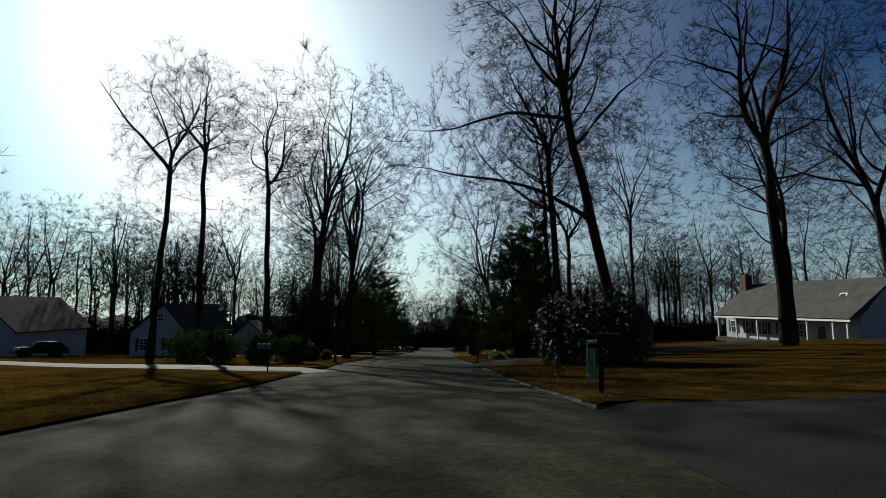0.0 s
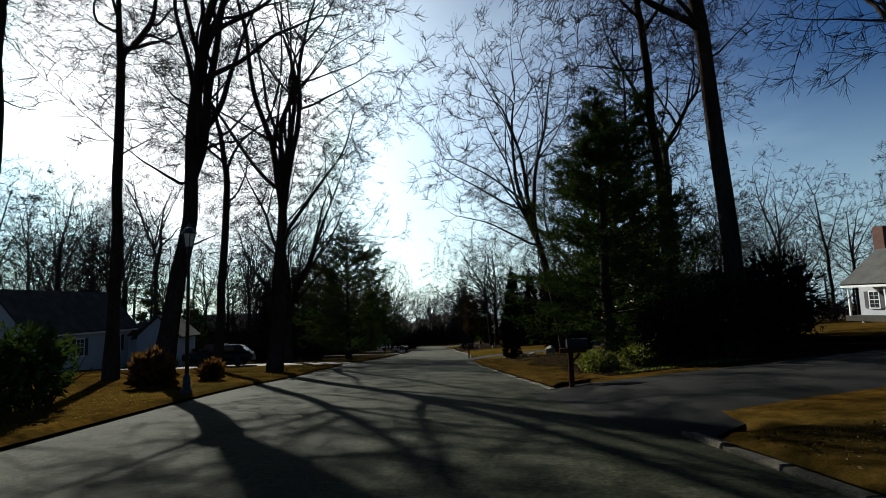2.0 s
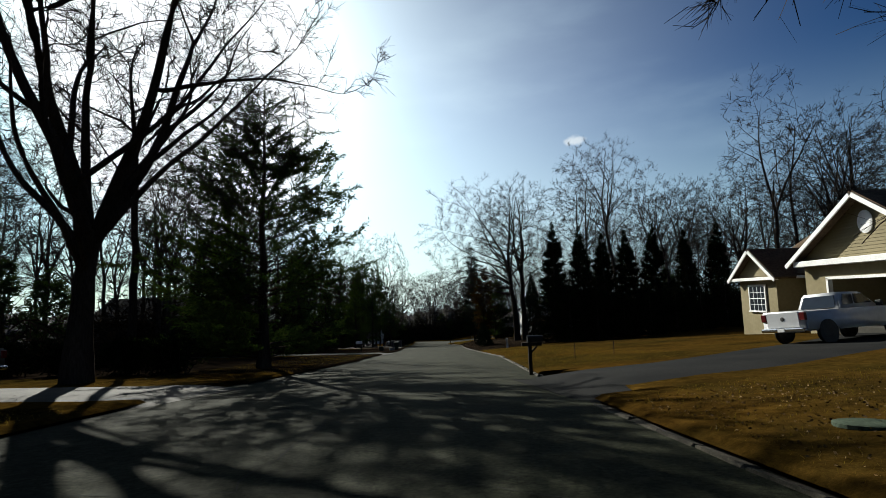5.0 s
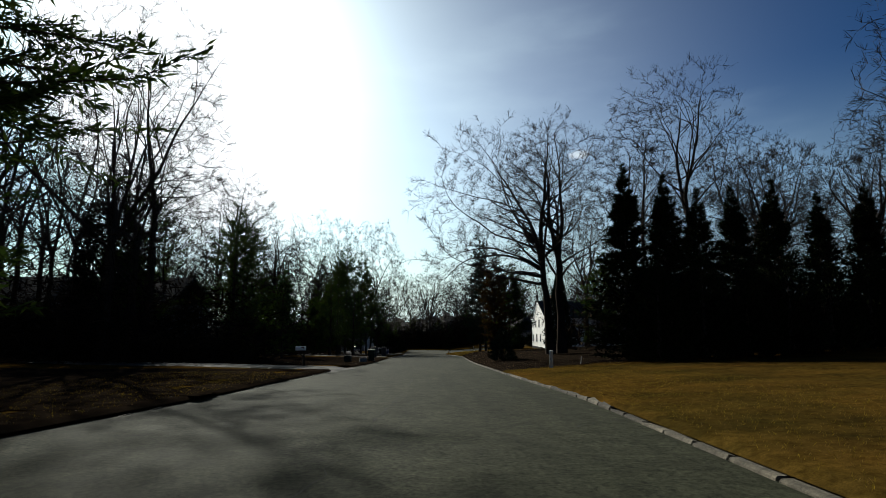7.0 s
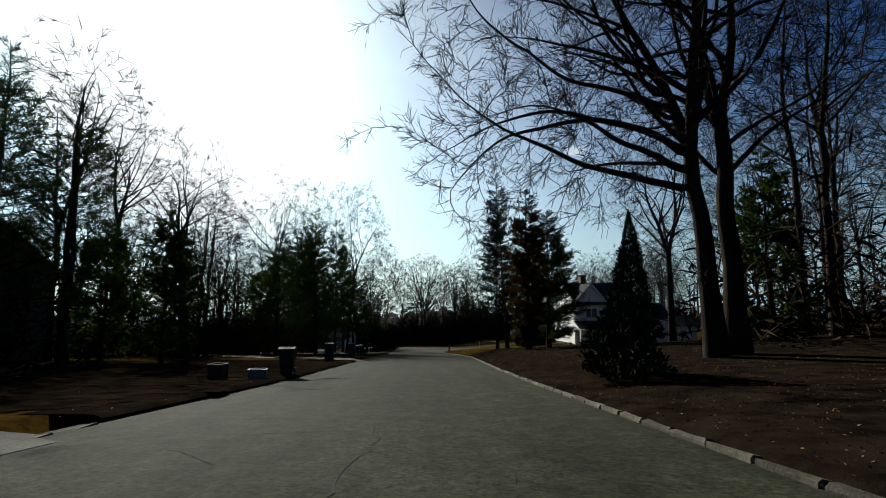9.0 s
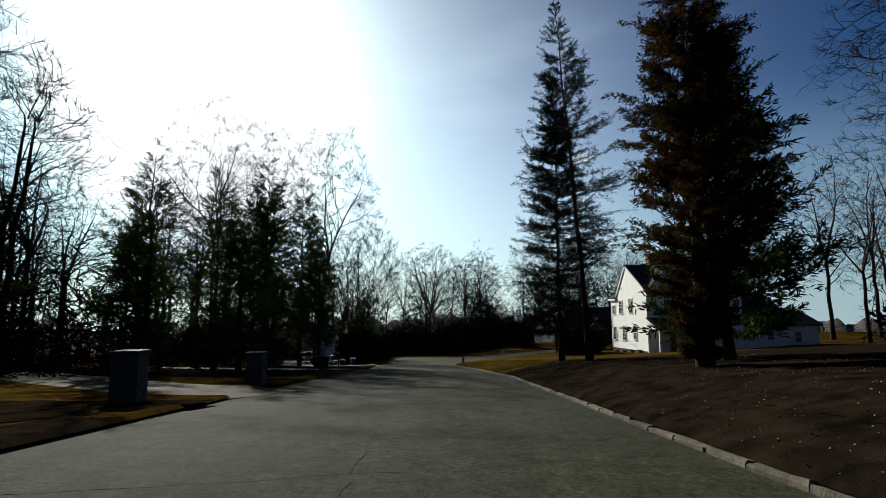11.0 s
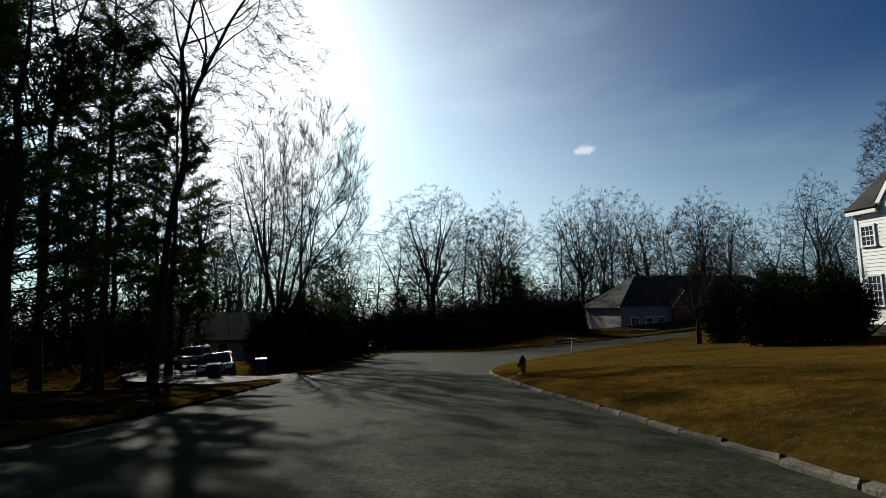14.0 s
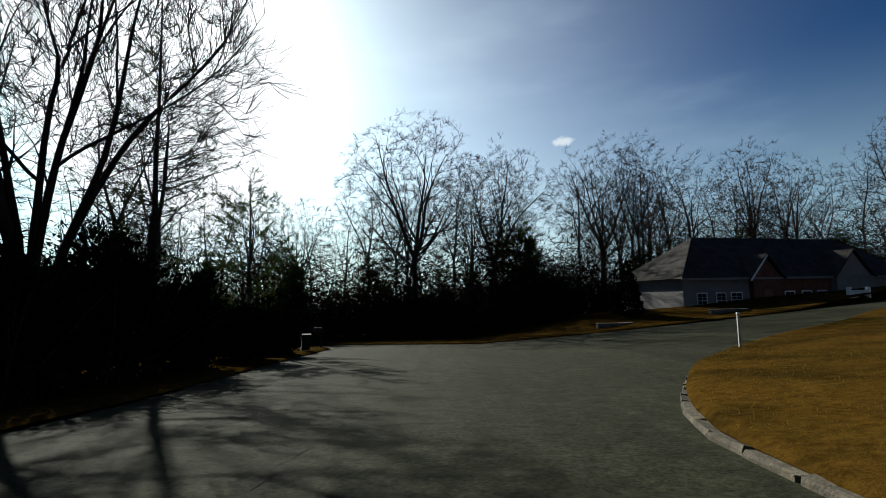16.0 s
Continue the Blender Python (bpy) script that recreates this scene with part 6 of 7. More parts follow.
part("roof", slab_between((4.0, 6.2), (8.5, 3.8), -0.4, 16.4, 0.16, 'x'), dh, mat=SHINGLE)
part("chimney", box(10.5, 11.6, 3.4, 4.4, 5.2, 7.6, 0.02), dh, "red brick chimney", mat=BRICK)
for x in (2.0, 5.2, 8.6, 12.0):
    window(dh, Matrix.Translation((x, -0.01, 2.9)), 1.0, 1.2, (2, 1), trim=WOOD_DARK)

# the long low house across the junction
lh = thing("house", "long low grey house across the street", "house", pose(24.6, 240.0, 3.4 - fall(240.0), 0, 0, 14))
part("wall", box(0, 33, 0, 10, -1.5, 3.3), lh, "grey sided wall", mat=SIDING_DULL)
hip = bmesh.new()
low = [hip.verts.new(p) for p in ((-0.6, -0.6, 3.15), (33.6, -0.6, 3.15), (33.6, 10.6, 3.15), (-0.6, 10.6, 3.15))]
top = [hip.verts.new(p) for p in ((6.0, 5.0, 8.0), (27.4, 5.0, 8.0))]
for f in ((0, 1, 5, 4), (1, 2, 5), (2, 3, 4, 5), (3, 0, 4), (3, 2, 1, 0)):
    hip.faces.new([(low + top)[i] for i in f])
part("roof", hip, lh, "dark hipped shingle roof", mat=SHINGLE)
part("eave_board", box(-0.62, 33.62, -0.66, -0.58, 2.98, 3.2), lh, "pale eave board", mat=SIDING_DULL)
part("entry_gable", prism([(8.4, -1.2), (12.0, -1.2), (12.0, 3.3), (10.2, 5.4), (8.4, 3.3)], -0.6, 3.0, 'y'), lh, "brick entry bay", mat=BRICK)
part("roof", slab_between((7.9, 3.0), (10.2, 5.6), -0.9, 4.6, 0.14, 'y'), lh, mat=SHINGLE)
part("roof", slab_between((10.2, 5.6), (12.5, 3.0), -0.9, 4.6, 0.14, 'y'), lh, mat=SHINGLE)
part("rake", slab_between((7.8, 2.8), (10.2, 5.45), -0.98, -0.9, 0.16, 'y'), lh, "white rake board", mat=TRIM)
part("wall", box(12.4, 20.0, -0.04, 0.0, -1.2, 3.0), lh, "brick facing", mat=BRICK)
part("bay_gable", prism([(20.2, -1.2), (25.4, -1.2), (25.4, 3.3), (22.8, 6.0), (20.2, 3.3)], -0.5, 3.4, 'y'), lh, "grey gabled bay", mat=SIDING_DULL)
part("roof", slab_between((19.7, 3.0), (22.8, 6.15), -0.8, 4.8, 0.14, 'y'), lh, mat=SHINGLE)
part("roof", slab_between((22.8, 6.15), (25.9, 3.0), -0.8, 4.8, 0.14, 'y'), lh, mat=SHINGLE)
part("door", box(9.6, 10.8, -0.68, -0.6, -0.6, 1.9, 0.01), lh, "dark entry door", mat=DOOR_RED)
for x, w in ((2.2, 1.1), (4.6, 1.1), (6.6, 1.3), (13.8, 1.2), (16.2, 1.2), (18.4, 1.2), (29.0, 1.4)):
    window(lh, Matrix.Translation((x, -0.06, 0.9)), w, 1.4, (2, 2))
window(lh, Matrix.Translation((22.8, -0.52, 0.9)), 1.4, 1.5, (3, 2))
part("garage_door", box(26.2, 28.0, -0.05, 0.0, -0.9, 1.5), lh, "dark garage door", mat=SHUTTER)

# white house far down the left driveway by the junction
fh = thing("house", "white sided house glimpsed behind parked cars", "house", pose(-33, 222, 0.1 - fall(222), 0, 0, -12))
part("wall", prism([(0, -2.0), (8, -2.0), (8, 2.8), (4, 5.2), (0, 2.8)], 0, 13, 'x'), fh, "white sided wall", mat=SIDING_GREY)
part("roof", slab_between((-0.5, 2.5), (4, 5.3), -0.4, 13.4, 0.16, 'x'), fh, mat=SHINGLE)
part("roof", slab_between((4, 5.3), (8.5, 2.5), -0.4, 13.4, 0.16, 'x'), fh, mat=SHINGLE)
for x in (2.0, 5.5, 9.5):
    window(fh, Matrix.Translation((x, -0.01, 1.6)), 1.0, 1.2, (2, 1))

# ---- vehicles ----
PAINT_WHITE = material("white_car_paint", glossy((0.46, 0.47, 0.48), 0.35, 0.3))
PAINT_BLACK = material("black_car_paint", glossy((0.009, 0.010, 0.012), 0.42, 0.0, 0.16))
RUBBER = rough_surface("tyre_rubber", (0.012, 0.012, 0.012), (0.025, 0.025, 0.024), 6.0, 0.85, 40, 0.3, dist=0.003)
CHROME = rough_surface("chrome", (0.6, 0.6, 0.6), (0.7, 0.7, 0.7), 4.0, 0.2, 30, 0.02, metal=1.0)
LAMP_RED = rough_surface("tail_lamp", (0.06, 0.006, 0.006), (0.10, 0.01, 0.01), 6.0, 0.25, 40, 0.05)
LAMP_CLEAR = rough_surface("headlamp", (0.5, 0.5, 0.52), (0.65, 0.65, 0.66), 6.0, 0.15, 40, 0.05)
PLASTIC = rough_surface("dark_plastic", (0.015, 0.016, 0.016), (0.03, 0.031, 0.03), 3.0, 0.6, 25, 0.15, dist=0.003)


def body_mesh(name, outline, half, mat, inset=0.0, bevel=0.05):
    """A car body part: a side outline (y, z) across the width, its upper edge drawn in by inset."""
    bm = prism(outline, -half, half, 'x')
    zs = [z for _, z in outline]
    lo, hi = min(zs), max(zs)
    for v in bm.verts:
        t = (v.co.z - lo) / (hi - lo)
        v.co.x *= 1 - inset * t
    bmesh.ops.bevel(bm, geom=list(bm.edges), offset=bevel, segments=2, affect='EDGES')
    return bm_mesh(name, bm, mat, True)


wheel_tyre = bm_mesh("tyre", lathe([(0.22, -0.12), (0.35, -0.12), (0.385, -0.08), (0.39, 0.0), (0.385, 0.08), (0.35, 0.12), (0.22, 0.12)], 22), RUBBER, True)
wheel_rim = bm_mesh("rim", lathe([(0.05, -0.05), (0.18, -0.08), (0.235, -0.125), (0.235, 0.125), (0.18, 0.08), (0.05, 0.05)], 16), CHROME, True)


def add_wheels(car, ys, half, r=1.0):
    for y in ys:
        for s in (-1, 1):
            w = new("wheel")
            w.parent = car
            w.matrix_basis = Matrix.Translation((s * (half - 0.12), y, 0.39 * r)) @ pose(0, 0, 0, 0, 90, 0) @ Matrix.Scale(r, 4)
            part("tyre", wheel_tyre, w)
            part("rim", wheel_rim, w)


def stand(x, y, turn, lift=0.05):
    """A pose on the land at x, y with the nose turned, tilted as the ground lies."""
    a = radians(turn)
    fw, rt = Vector((-math.sin(a), math.cos(a), 0)), Vector((math.cos(a), math.sin(a), 0))

    def ground_at(v):
        return Vector((x + v.x, y + v.y, land(x + v.x, y + v.y)))
    up = (ground_at(rt) - ground_at(-rt)).cross(ground_at(fw * 1.8) - ground_at(-fw * 1.8)).normalized()
    f = (ground_at(fw * 1.8) - ground_at(-fw * 1.8)).normalized()
    side = f.cross(up)
    m = Matrix((side, f, up)).transposed().to_4x4()
    z = sum(ground_at(v).z for v in (fw * 1.8, -fw * 1.8, rt, -rt)) / 4
    return Matrix.Translation((x, y, z + lift)) @ m


def pickup(x, y, turn, paint, label):
    """A crew-cab pickup; its nose points to +y."""
    car = thing("pickup_truck", label, "truck", stand(x, y, turn))
    h = 1.0
    part("body", body_mesh("body", [(-2.9, 0.5), (2.75, 0.45), (2.9, 0.7), (2.85, 1.08), (1.45, 1.22), (1.1, 1.24), (-1.05, 1.26), (-2.9, 1.30)], h, paint, 0.05, 0.06), car, "painted lower body and bed")
    part("cab", body_mesh("cab", [(1.25, 1.18), (0.45, 1.88), (-0.75, 1.92), (-1.0, 1.2)], h * 0.95, paint, 0.18, 0.06), car, "painted cab")
    for s in (-1, 1):
        part("side_window", prism([(0.98, 1.26), (0.42, 1.78), (-0.12, 1.8), (-0.12, 1.28)], -0.012, 0.012, 'x'), car, "dark side glass", Matrix.Translation((s * 0.885, 0, 0)), GLASS)
        part("side_window", prism([(-0.2, 1.28), (-0.2, 1.8), (-0.68, 1.82), (-0.82, 1.3)], -0.012, 0.012, 'x'), car, "dark side glass", Matrix.Translation((s * 0.885, 0, 0)), GLASS)
        part("tail_lamp", box(s * 0.86 - 0.12, s * 0.86 + 0.12, -2.93, -2.8, 0.92, 1.22, 0.02), car, "red tail lamp", mat=LAMP_RED)
        part("headlamp", box(s * 0.78 - 0.17, s * 0.78 + 0.17, 2.78, 2.92, 0.8, 1.0, 0.02), car, mat=LAMP_CLEAR)
        part("mirror", box(s * 1.1 - 0.12, s * 1.1 + 0.12, 0.85, 1.0, 1.25, 1.48, 0.03), car, mat=PLASTIC)
        for yy in (-1.85, 1.75):
            part("wheel_arch", bm_mesh("wheel_arch", lathe([(0.40, -0.02), (0.48, -0.02), (0.48, 0.02), (0.40, 0.02)], 20), PLASTIC), car, m=Matrix.Translation((s * 0.985, yy, 0.42)) @ pose(0, 0, 0, 0, 90, 0))
    part("rear_window", prism([(-0.74, 0.12), (0.74, 0.12), (0.64, 0.62), (-0.64, 0.62)], -0.03, 0.012, 'y'), car, "dark rear glass", Matrix.Translation((0, -1.0, 1.2)) @ pose(0, 0, 0, -19, 0, 0), GLASS)
    part("bed_liner", box(-0.8, 0.8, -2.78, -1.1, 1.27, 1.312, 0.01), car, "dark open bed", mat=PLASTIC)
    part("windscreen", prism([(-0.75, 0), (0.75, 0), (0.66, 0.86), (-0.66, 0.86)], -0.012, 0.012, 'y'), car, "dark windscreen", Matrix.Translation((0, 1.1, 1.3)) @ pose(0, 0, 0, 48, 0, 0), GLASS)
    part("tailgate", box(-0.72, 0.72, -2.93, -2.88, 0.66, 1.26, 0.02), car, "tailgate", mat=paint)
    part("badge", bm_mesh("badge", lathe([(0.0, 0), (0.09, 0), (0.07, 0.015), (0.0, 0.02)], 12), PLASTIC), car, m=Matrix.Translation((0, -2.93, 1.0)) @ pose(0, 0, 0, 90, 0, 0))
    part("bumper", box(-0.95, 0.95, -3.08, -2.86, 0.48, 0.64, 0.04), car, "chrome rear bumper", mat=CHROME)
    part("plate", box(-0.15, 0.15, -3.1, -3.07, 0.5, 0.62), car, mat=TRIM)
    part("grille", box(-0.6, 0.6, 2.86, 2.94, 0.62, 1.0, 0.03), car, mat=CHROME)
    add_wheels(car, (-1.85, 1.75), h)
    return car


def suv(x, y, turn, paint, label):
    """A family SUV; its nose points to +y."""
    car = thing("parked_car", label, "car", stand(x, y, turn))
    h = 0.94
    part("body", body_mesh("body", [(-2.35, 0.42), (2.25, 0.4), (2.4, 0.62), (2.32, 0.92), (1.3, 1.06), (-2.3, 1.08), (-2.4, 0.8)], h, paint, 0.06, 0.06), car, "painted lower body")
    part("cabin", body_mesh("cabin", [(1.25, 1.02), (0.45, 1.62), (-1.5, 1.68), (-2.2, 1.04)], h * 0.95, paint, 0.18, 0.06), car, "painted cabin")
    for s in (-1, 1):
        for a, b in ((0.95, -0.1), (-0.18, -1.15)):
            part("side_window", prism([(a, 1.1), (a - 0.45 if a > 0 else a, 1.54), (b, 1.56), (b, 1.12)], -0.012, 0.012, 'x'), car, "dark side glass", Matrix.Translation((s * 0.83, 0, 0)), GLASS)
        part("headlamp", box(s * 0.68 - 0.18, s * 0.68 + 0.18, 2.22, 2.38, 0.72, 0.9, 0.03), car, mat=LAMP_CLEAR)
        part("tail_lamp", box(s * 0.72 - 0.12, s * 0.72 + 0.12, -2.42, -2.28, 0.85, 1.05, 0.03), car, mat=LAMP_RED)
        part("roof_rail", box(s * 0.62 - 0.02, s * 0.62 + 0.02, -1.4, 0.3, 1.70, 1.74, 0.01), car, mat=CHROME)
    part("windscreen", prism([(-0.72, 0), (0.72, 0), (0.62, 0.8), (-0.62, 0.8)], -0.012, 0.012, 'y'), car, "sun-glinting windscreen", Matrix.Translation((0, 1.16, 1.12)) @ pose(0, 0, 0, 52, 0, 0), GLASS)
    part("rear_window", prism([(-0.65, 0), (0.65, 0), (0.58, 0.55), (-0.58, 0.55)], -0.012, 0.012, 'y'), car, "dark rear glass", Matrix.Translation((0, -2.12, 1.12)) @ pose(0, 0, 0, -48, 0, 0), GLASS)
    part("bumper", box(-0.9, 0.9, 2.25, 2.45, 0.4, 0.58, 0.04), car, mat=PLASTIC)
    part("bumper", box(-0.9, 0.9, -2.45, -2.25, 0.42, 0.6, 0.04), car, mat=PLASTIC)
    part("grille", box(-0.42, 0.42, 2.3, 2.41, 0.62, 0.86, 0.02), car, mat=CHROME)
    part("plate", box(-0.2, 0.2, 2.43, 2.46, 0.46, 0.58), car, mat=TRIM)
    add_wheels(car, (-1.45, 1.45), h, 0.92)
    return car


pickup(15.7, 74.2, -75, PAINT_WHITE, "white crew-cab pickup parked on the driveway")
suv(-13.9, 196.6, 200, PAINT_BLACK, "black SUV parked on the curved driveway")
suv(-20.6, 207.5, 190, PAINT_BLACK, "dark car parked beyond the SUV")
suv(-18.2, 67.8, 95, PAINT_BLACK, "dark car parked on the concrete driveway")
pickup(-21.0, 73.2, 80, PAINT_BLACK, "dark pickup parked beside the hedge")
suv(-43.5, 57.0, 150, PAINT_BLACK, "dark car with sun on its windscreen")

# ---- small things along the road ----
WOOD_RED = rough_surface("reddish_wood", (0.035, 0.015, 0.009), (0.055, 0.025, 0.015), 2.0, 0.95, 24, 0.4, dist=0.006, stretch=(1, 1, 0.2), spec=0.0)
CRATE_GREY = rough_surface("grey_plastic", (0.10, 0.11, 0.11), (0.15, 0.16, 0.16), 3.0, 0.7, 25, 0.1, spec=0.1)
GALV = rough_surface("galvanised_steel", (0.32, 0.33, 0.34), (0.45, 0.46, 0.47), 3.0, 0.45, 25, 0.15, metal=0.6)
PED_GREEN = rough_surface("pale_green_cabinet", (0.14, 0.20, 0.13), (0.20, 0.27, 0.17), 2.0, 0.6, 20, 0.15, dist=0.004)
PED_GREY = rough_surface("beige_cabinet", (0.36, 0.37, 0.34), (0.46, 0.47, 0.43), 2.0, 0.6, 20, 0.15, dist=0.004)
HYD_YELLOW = rough_surface("hydrant_yellow", (0.2300, 0.1000, 0.0100), (0.3000, 0.1450, 0.0180), 4.0, 0.7, 30, 0.3, dist=0.006, spec=0.08)
HYD_BLUE = rough_surface("hydrant_blue", (0.0120, 0.0340, 0.0520), (0.0200, 0.0500, 0.0720), 4.0, 0.6, 30, 0.25, dist=0.005, spec=0.1)


def mailbox(x, y, turn, post_mat, box_mat, label, thick=0.05, tall=1.05, scale=1.0, arm=True):
    """A box with a rounded top on a post; its door faces -y before the turn."""
    t = thing("mailbox", label, "mailbox", pose(x, y, land(x, y), 0, 0, turn) @ Matrix.Scale(scale, 4))
    part("post", box(-thick, thick, -thick + 0.12, thick + 0.12, -0.3, tall, 0.008), t, mat=post_mat)
    if arm:
        part("arm", box(-thick * 0.8, thick * 0.8, -0.3, 0.4, tall - 0.14, tall - 0.02, 0.006), t, mat=post_mat)
        part("brace", box(-thick * 0.6, thick * 0.6, -0.32, 0.02, -0.03, 0.03, m=Matrix.Translation((0, 0.1, tall - 0.38)) @ pose(0, 0, 0, -45, 0, 0)), t, mat=post_mat)
    arc = [(-0.085, 0)] + [(-0.085 * math.cos(a), 0.13 + 0.085 * math.sin(a)) for a in [math.pi * i / 8 for i in range(9)]] + [(0.085, 0)]
    part("box", prism(arc, -0.32, 0.2, 'y'), t, "rounded metal box", Matrix.Translation((0, 0, tall)), box_mat)
    dr = part("door", prism([(u * 1.05, z * 1.03) for u, z in arc], -0.335, -0.318, 'y'), t, m=Matrix.Translation((0, 0, tall)), mat=box_mat)
    part("knob", box(-0.012, 0.012, -0.355, -0.33, 0.17, 0.195), dr, mat=CHROME)
    fl = part("flag", box(0.087, 0.095, -0.05, 0.1, 0.14, 0.2), t, "small red flag", Matrix.Translation((0, 0, tall)), LAMP_RED)
    part("flag_arm", box(0.086, 0.094, 0.07, 0.1, 0.06, 0.2), fl, mat=LAMP_RED)
    return t


mailbox(4.15, 12.9, 75, WOOD_DARK, PAINT_BLACK, "dark mailbox on a heavy wooden post", 0.055, 1.15, 1.08)
mailbox(-8.3, 24.9, -85, WOOD_DARK, CRATE_GREY, "grey mailbox on a thin dark post", 0.028, 1.0, 1.1, False)
mailbox(2.95, 38.3, 90, WOOD_RED, PAINT_BLACK, "dark mailbox on a reddish wooden post", 0.06, 0.95, 1.0)
mailbox(2.3, 70.9, 90, WOOD_DARK, PAINT_BLACK, "dark mailbox on a wooden post by the driveway", 0.06, 1.0, 1.0)
mailbox(-9.3, 108.6, -70, WOOD_DARK, PAINT_WHITE, "pale mailbox on a dark post near the trees", 0.05, 0.85, 1.2)
mailbox(-8.9, 171.4, -80, WOOD_DARK, PAINT_BLACK, "dark mailbox beside a dark bin", 0.045, 1.05, 1.1)
mailbox(-9.4, 228.8, -60, WOOD_DARK, PAINT_BLACK, "dark mailbox at the corner of the junction", 0.05, 1.05, 1.2)


def hydrant(x, y, turn, label):
    t = thing("fire_hydrant", label, "hydrant", pose(x, y, land(x, y), 0, 0, turn), "fire hydrants")
    part("barrel", lathe([(0.15, -0.1), (0.15, 0.05), (0.115, 0.06), (0.105, 0.42), (0.12, 0.46), (0.135, 0.47)], 16), t, "yellow painted barrel", mat=HYD_YELLOW, smooth=True)
    part("bonnet", lathe([(0.15, 0.47), (0.155, 0.51), (0.13, 0.53), (0.125, 0.6), (0.10, 0.67), (0.05, 0.71), (0.035, 0.72), (0.035, 0.77), (0.02, 0.78)], 16), t, "blue painted bonnet", mat=HYD_BLUE, smooth=True)
    for a, r, l in ((0, 0.085, 0.2), (90, 0.06, 0.19), (-90, 0.06, 0.19)):
        c = part("outlet_cap", lathe([(r, 0.08), (r, l - 0.05), (r * 1.15, l - 0.05), (r * 1.15, l), (r * 0.5, l + 0.01), (r * 0.4, l + 0.04)], 12), t, m=Matrix.Translation((0, 0, 0.38)) @ pose(0, 0, 0, 0, 0, a) @ pose(0, 0, 0, 90, 0, 0), mat=HYD_YELLOW, smooth=True)
    part("flange", lathe([(0.18, 0.0), (0.18, 0.05), (0.12, 0.07)], 16), t, mat=HYD_YELLOW)
    return t


hydrant(4.62, 20.2, -60, "yellow fire hydrant with a blue bonnet")
hydrant(2.35, 186.7, -70, "yellow fire hydrant with blue bonnet on the lawn")


def pedestal(x, y, w, h, mat, label, turn, bars=0):
    t = thing("utility_pedestal", label, "utility box", pose(x, y, land(x, y), 0, 0, turn) @ Matrix.Diagonal((0.72, 0.72, 1, 1)))
    part("cabinet", box(-w / 2, w / 2, -w * 0.42, w * 0.42, -0.1, h * 0.94, 0.02), t, mat=mat)
    part("cap", prism([(-w * 0.55, h * 0.9), (w * 0.55, h * 0.9), (w * 0.5, h), (-w * 0.5, h)], -w * 0.47, w * 0.47, 'y'), t, mat=mat)
    part("collar", box(-w * 0.56, w * 0.56, -w * 0.48, w * 0.48, -0.05, 0.16, 0.015), t, mat=mat)
    part("latch", box(-0.02, 0.02, -w * 0.42 - 0.02, -w * 0.42, h * 0.45, h * 0.55), t, mat=PLASTIC)
    for k in range(bars):
        part("bar", box(-0.03, 0.03, -w * 0.42 - 0.006, -w * 0.42, h * (0.42 + 0.09 * k), h * (0.47 + 0.09 * k)), t, "dark painted bar", mat=PLASTIC)
    return t


pedestal(5.25, 17.9, 0.34, 1.3, PED_GREEN, "pale green utility pedestal with dark markings", -55, 5)
pedestal(5.75, 103.2, 0.24, 0.92, PED_GREY, "beige utility pedestal standing on the lawn", -50)
st = thing("marker_stake", "thin white marker stake in the lawn", "stake", pose(7.85, 104.9, land(7.85, 104.9), 6, 5, 0))
part("rod", box(-0.015, 0.015, -0.015, 0.015, -0.1, 0.5), st, mat=TRIM)
st = thing("marker_stake", "thin dark driveway marker post at the corner", "stake", pose(9.2, 206.6, land(9.2, 206.6)))
part("rod", box(-0.035, 0.035, -0.035, 0.035, -0.1, 1.1, 0.006), st, mat=GALV)
part("cap", box(-0.045, 0.045, -0.045, 0.045, 1.1, 1.16, 0.01), st, mat=TRIM)
for k, (x, y) in enumerate([(4.9, 75.3), (7.0, 76.5)]):
    st = thing("marker_stake", "thin marker stake beside the driveway", "stake", pose(x, y, land(x, y)))
    part("rod", box(-0.012, 0.012, -0.012, 0.012, -0.1, 0.7), st, mat=WOOD_DARK)
fp = thing("flagpole", "slim white pole standing before the firs", "pole", pose(20.6, 60, land(20.6, 60)))
part("pole", lathe([(0.05, -0.2), (0.045, 3.0), (0.03, 6.5)], 8), fp, mat=TRIM)
part("finial", lathe([(0.03, 6.5), (0.06, 6.54), (0.06, 6.6), (0.02, 6.64)], 8), fp, mat=CHROME)

# lamp post by the lawn
lp = thing("street_lamp", "tall black lamp post with a glass lantern", "lamp", pose(-8.1, 40.7, land(-8.1, 40.7)))
IRON = rough_surface("black_iron", (0.012, 0.012, 0.013), (0.025, 0.025, 0.026), 5.0, 0.5, 30, 0.2, dist=0.003)
FROST = rough_surface("lantern_glass", (0.5, 0.46, 0.36), (0.62, 0.58, 0.48), 6.0, 0.25, 40, 0.05)
part("base", lathe([(0.16, -0.1), (0.16, 0.1), (0.12, 0.16), (0.1, 0.5), (0.07, 0.6)], 14), lp, mat=IRON, smooth=True)
part("pole", lathe([(0.06, 0.55), (0.045, 4.2), (0.07, 4.22), (0.07, 4.3), (0.04, 4.34)], 12), lp, mat=IRON, smooth=True)
ln = part("lantern", lathe([(0.07, 4.34), (0.11, 4.38), (0.115, 4.42), (0.06, 4.44)], 8), lp, "black lantern frame", mat=IRON)
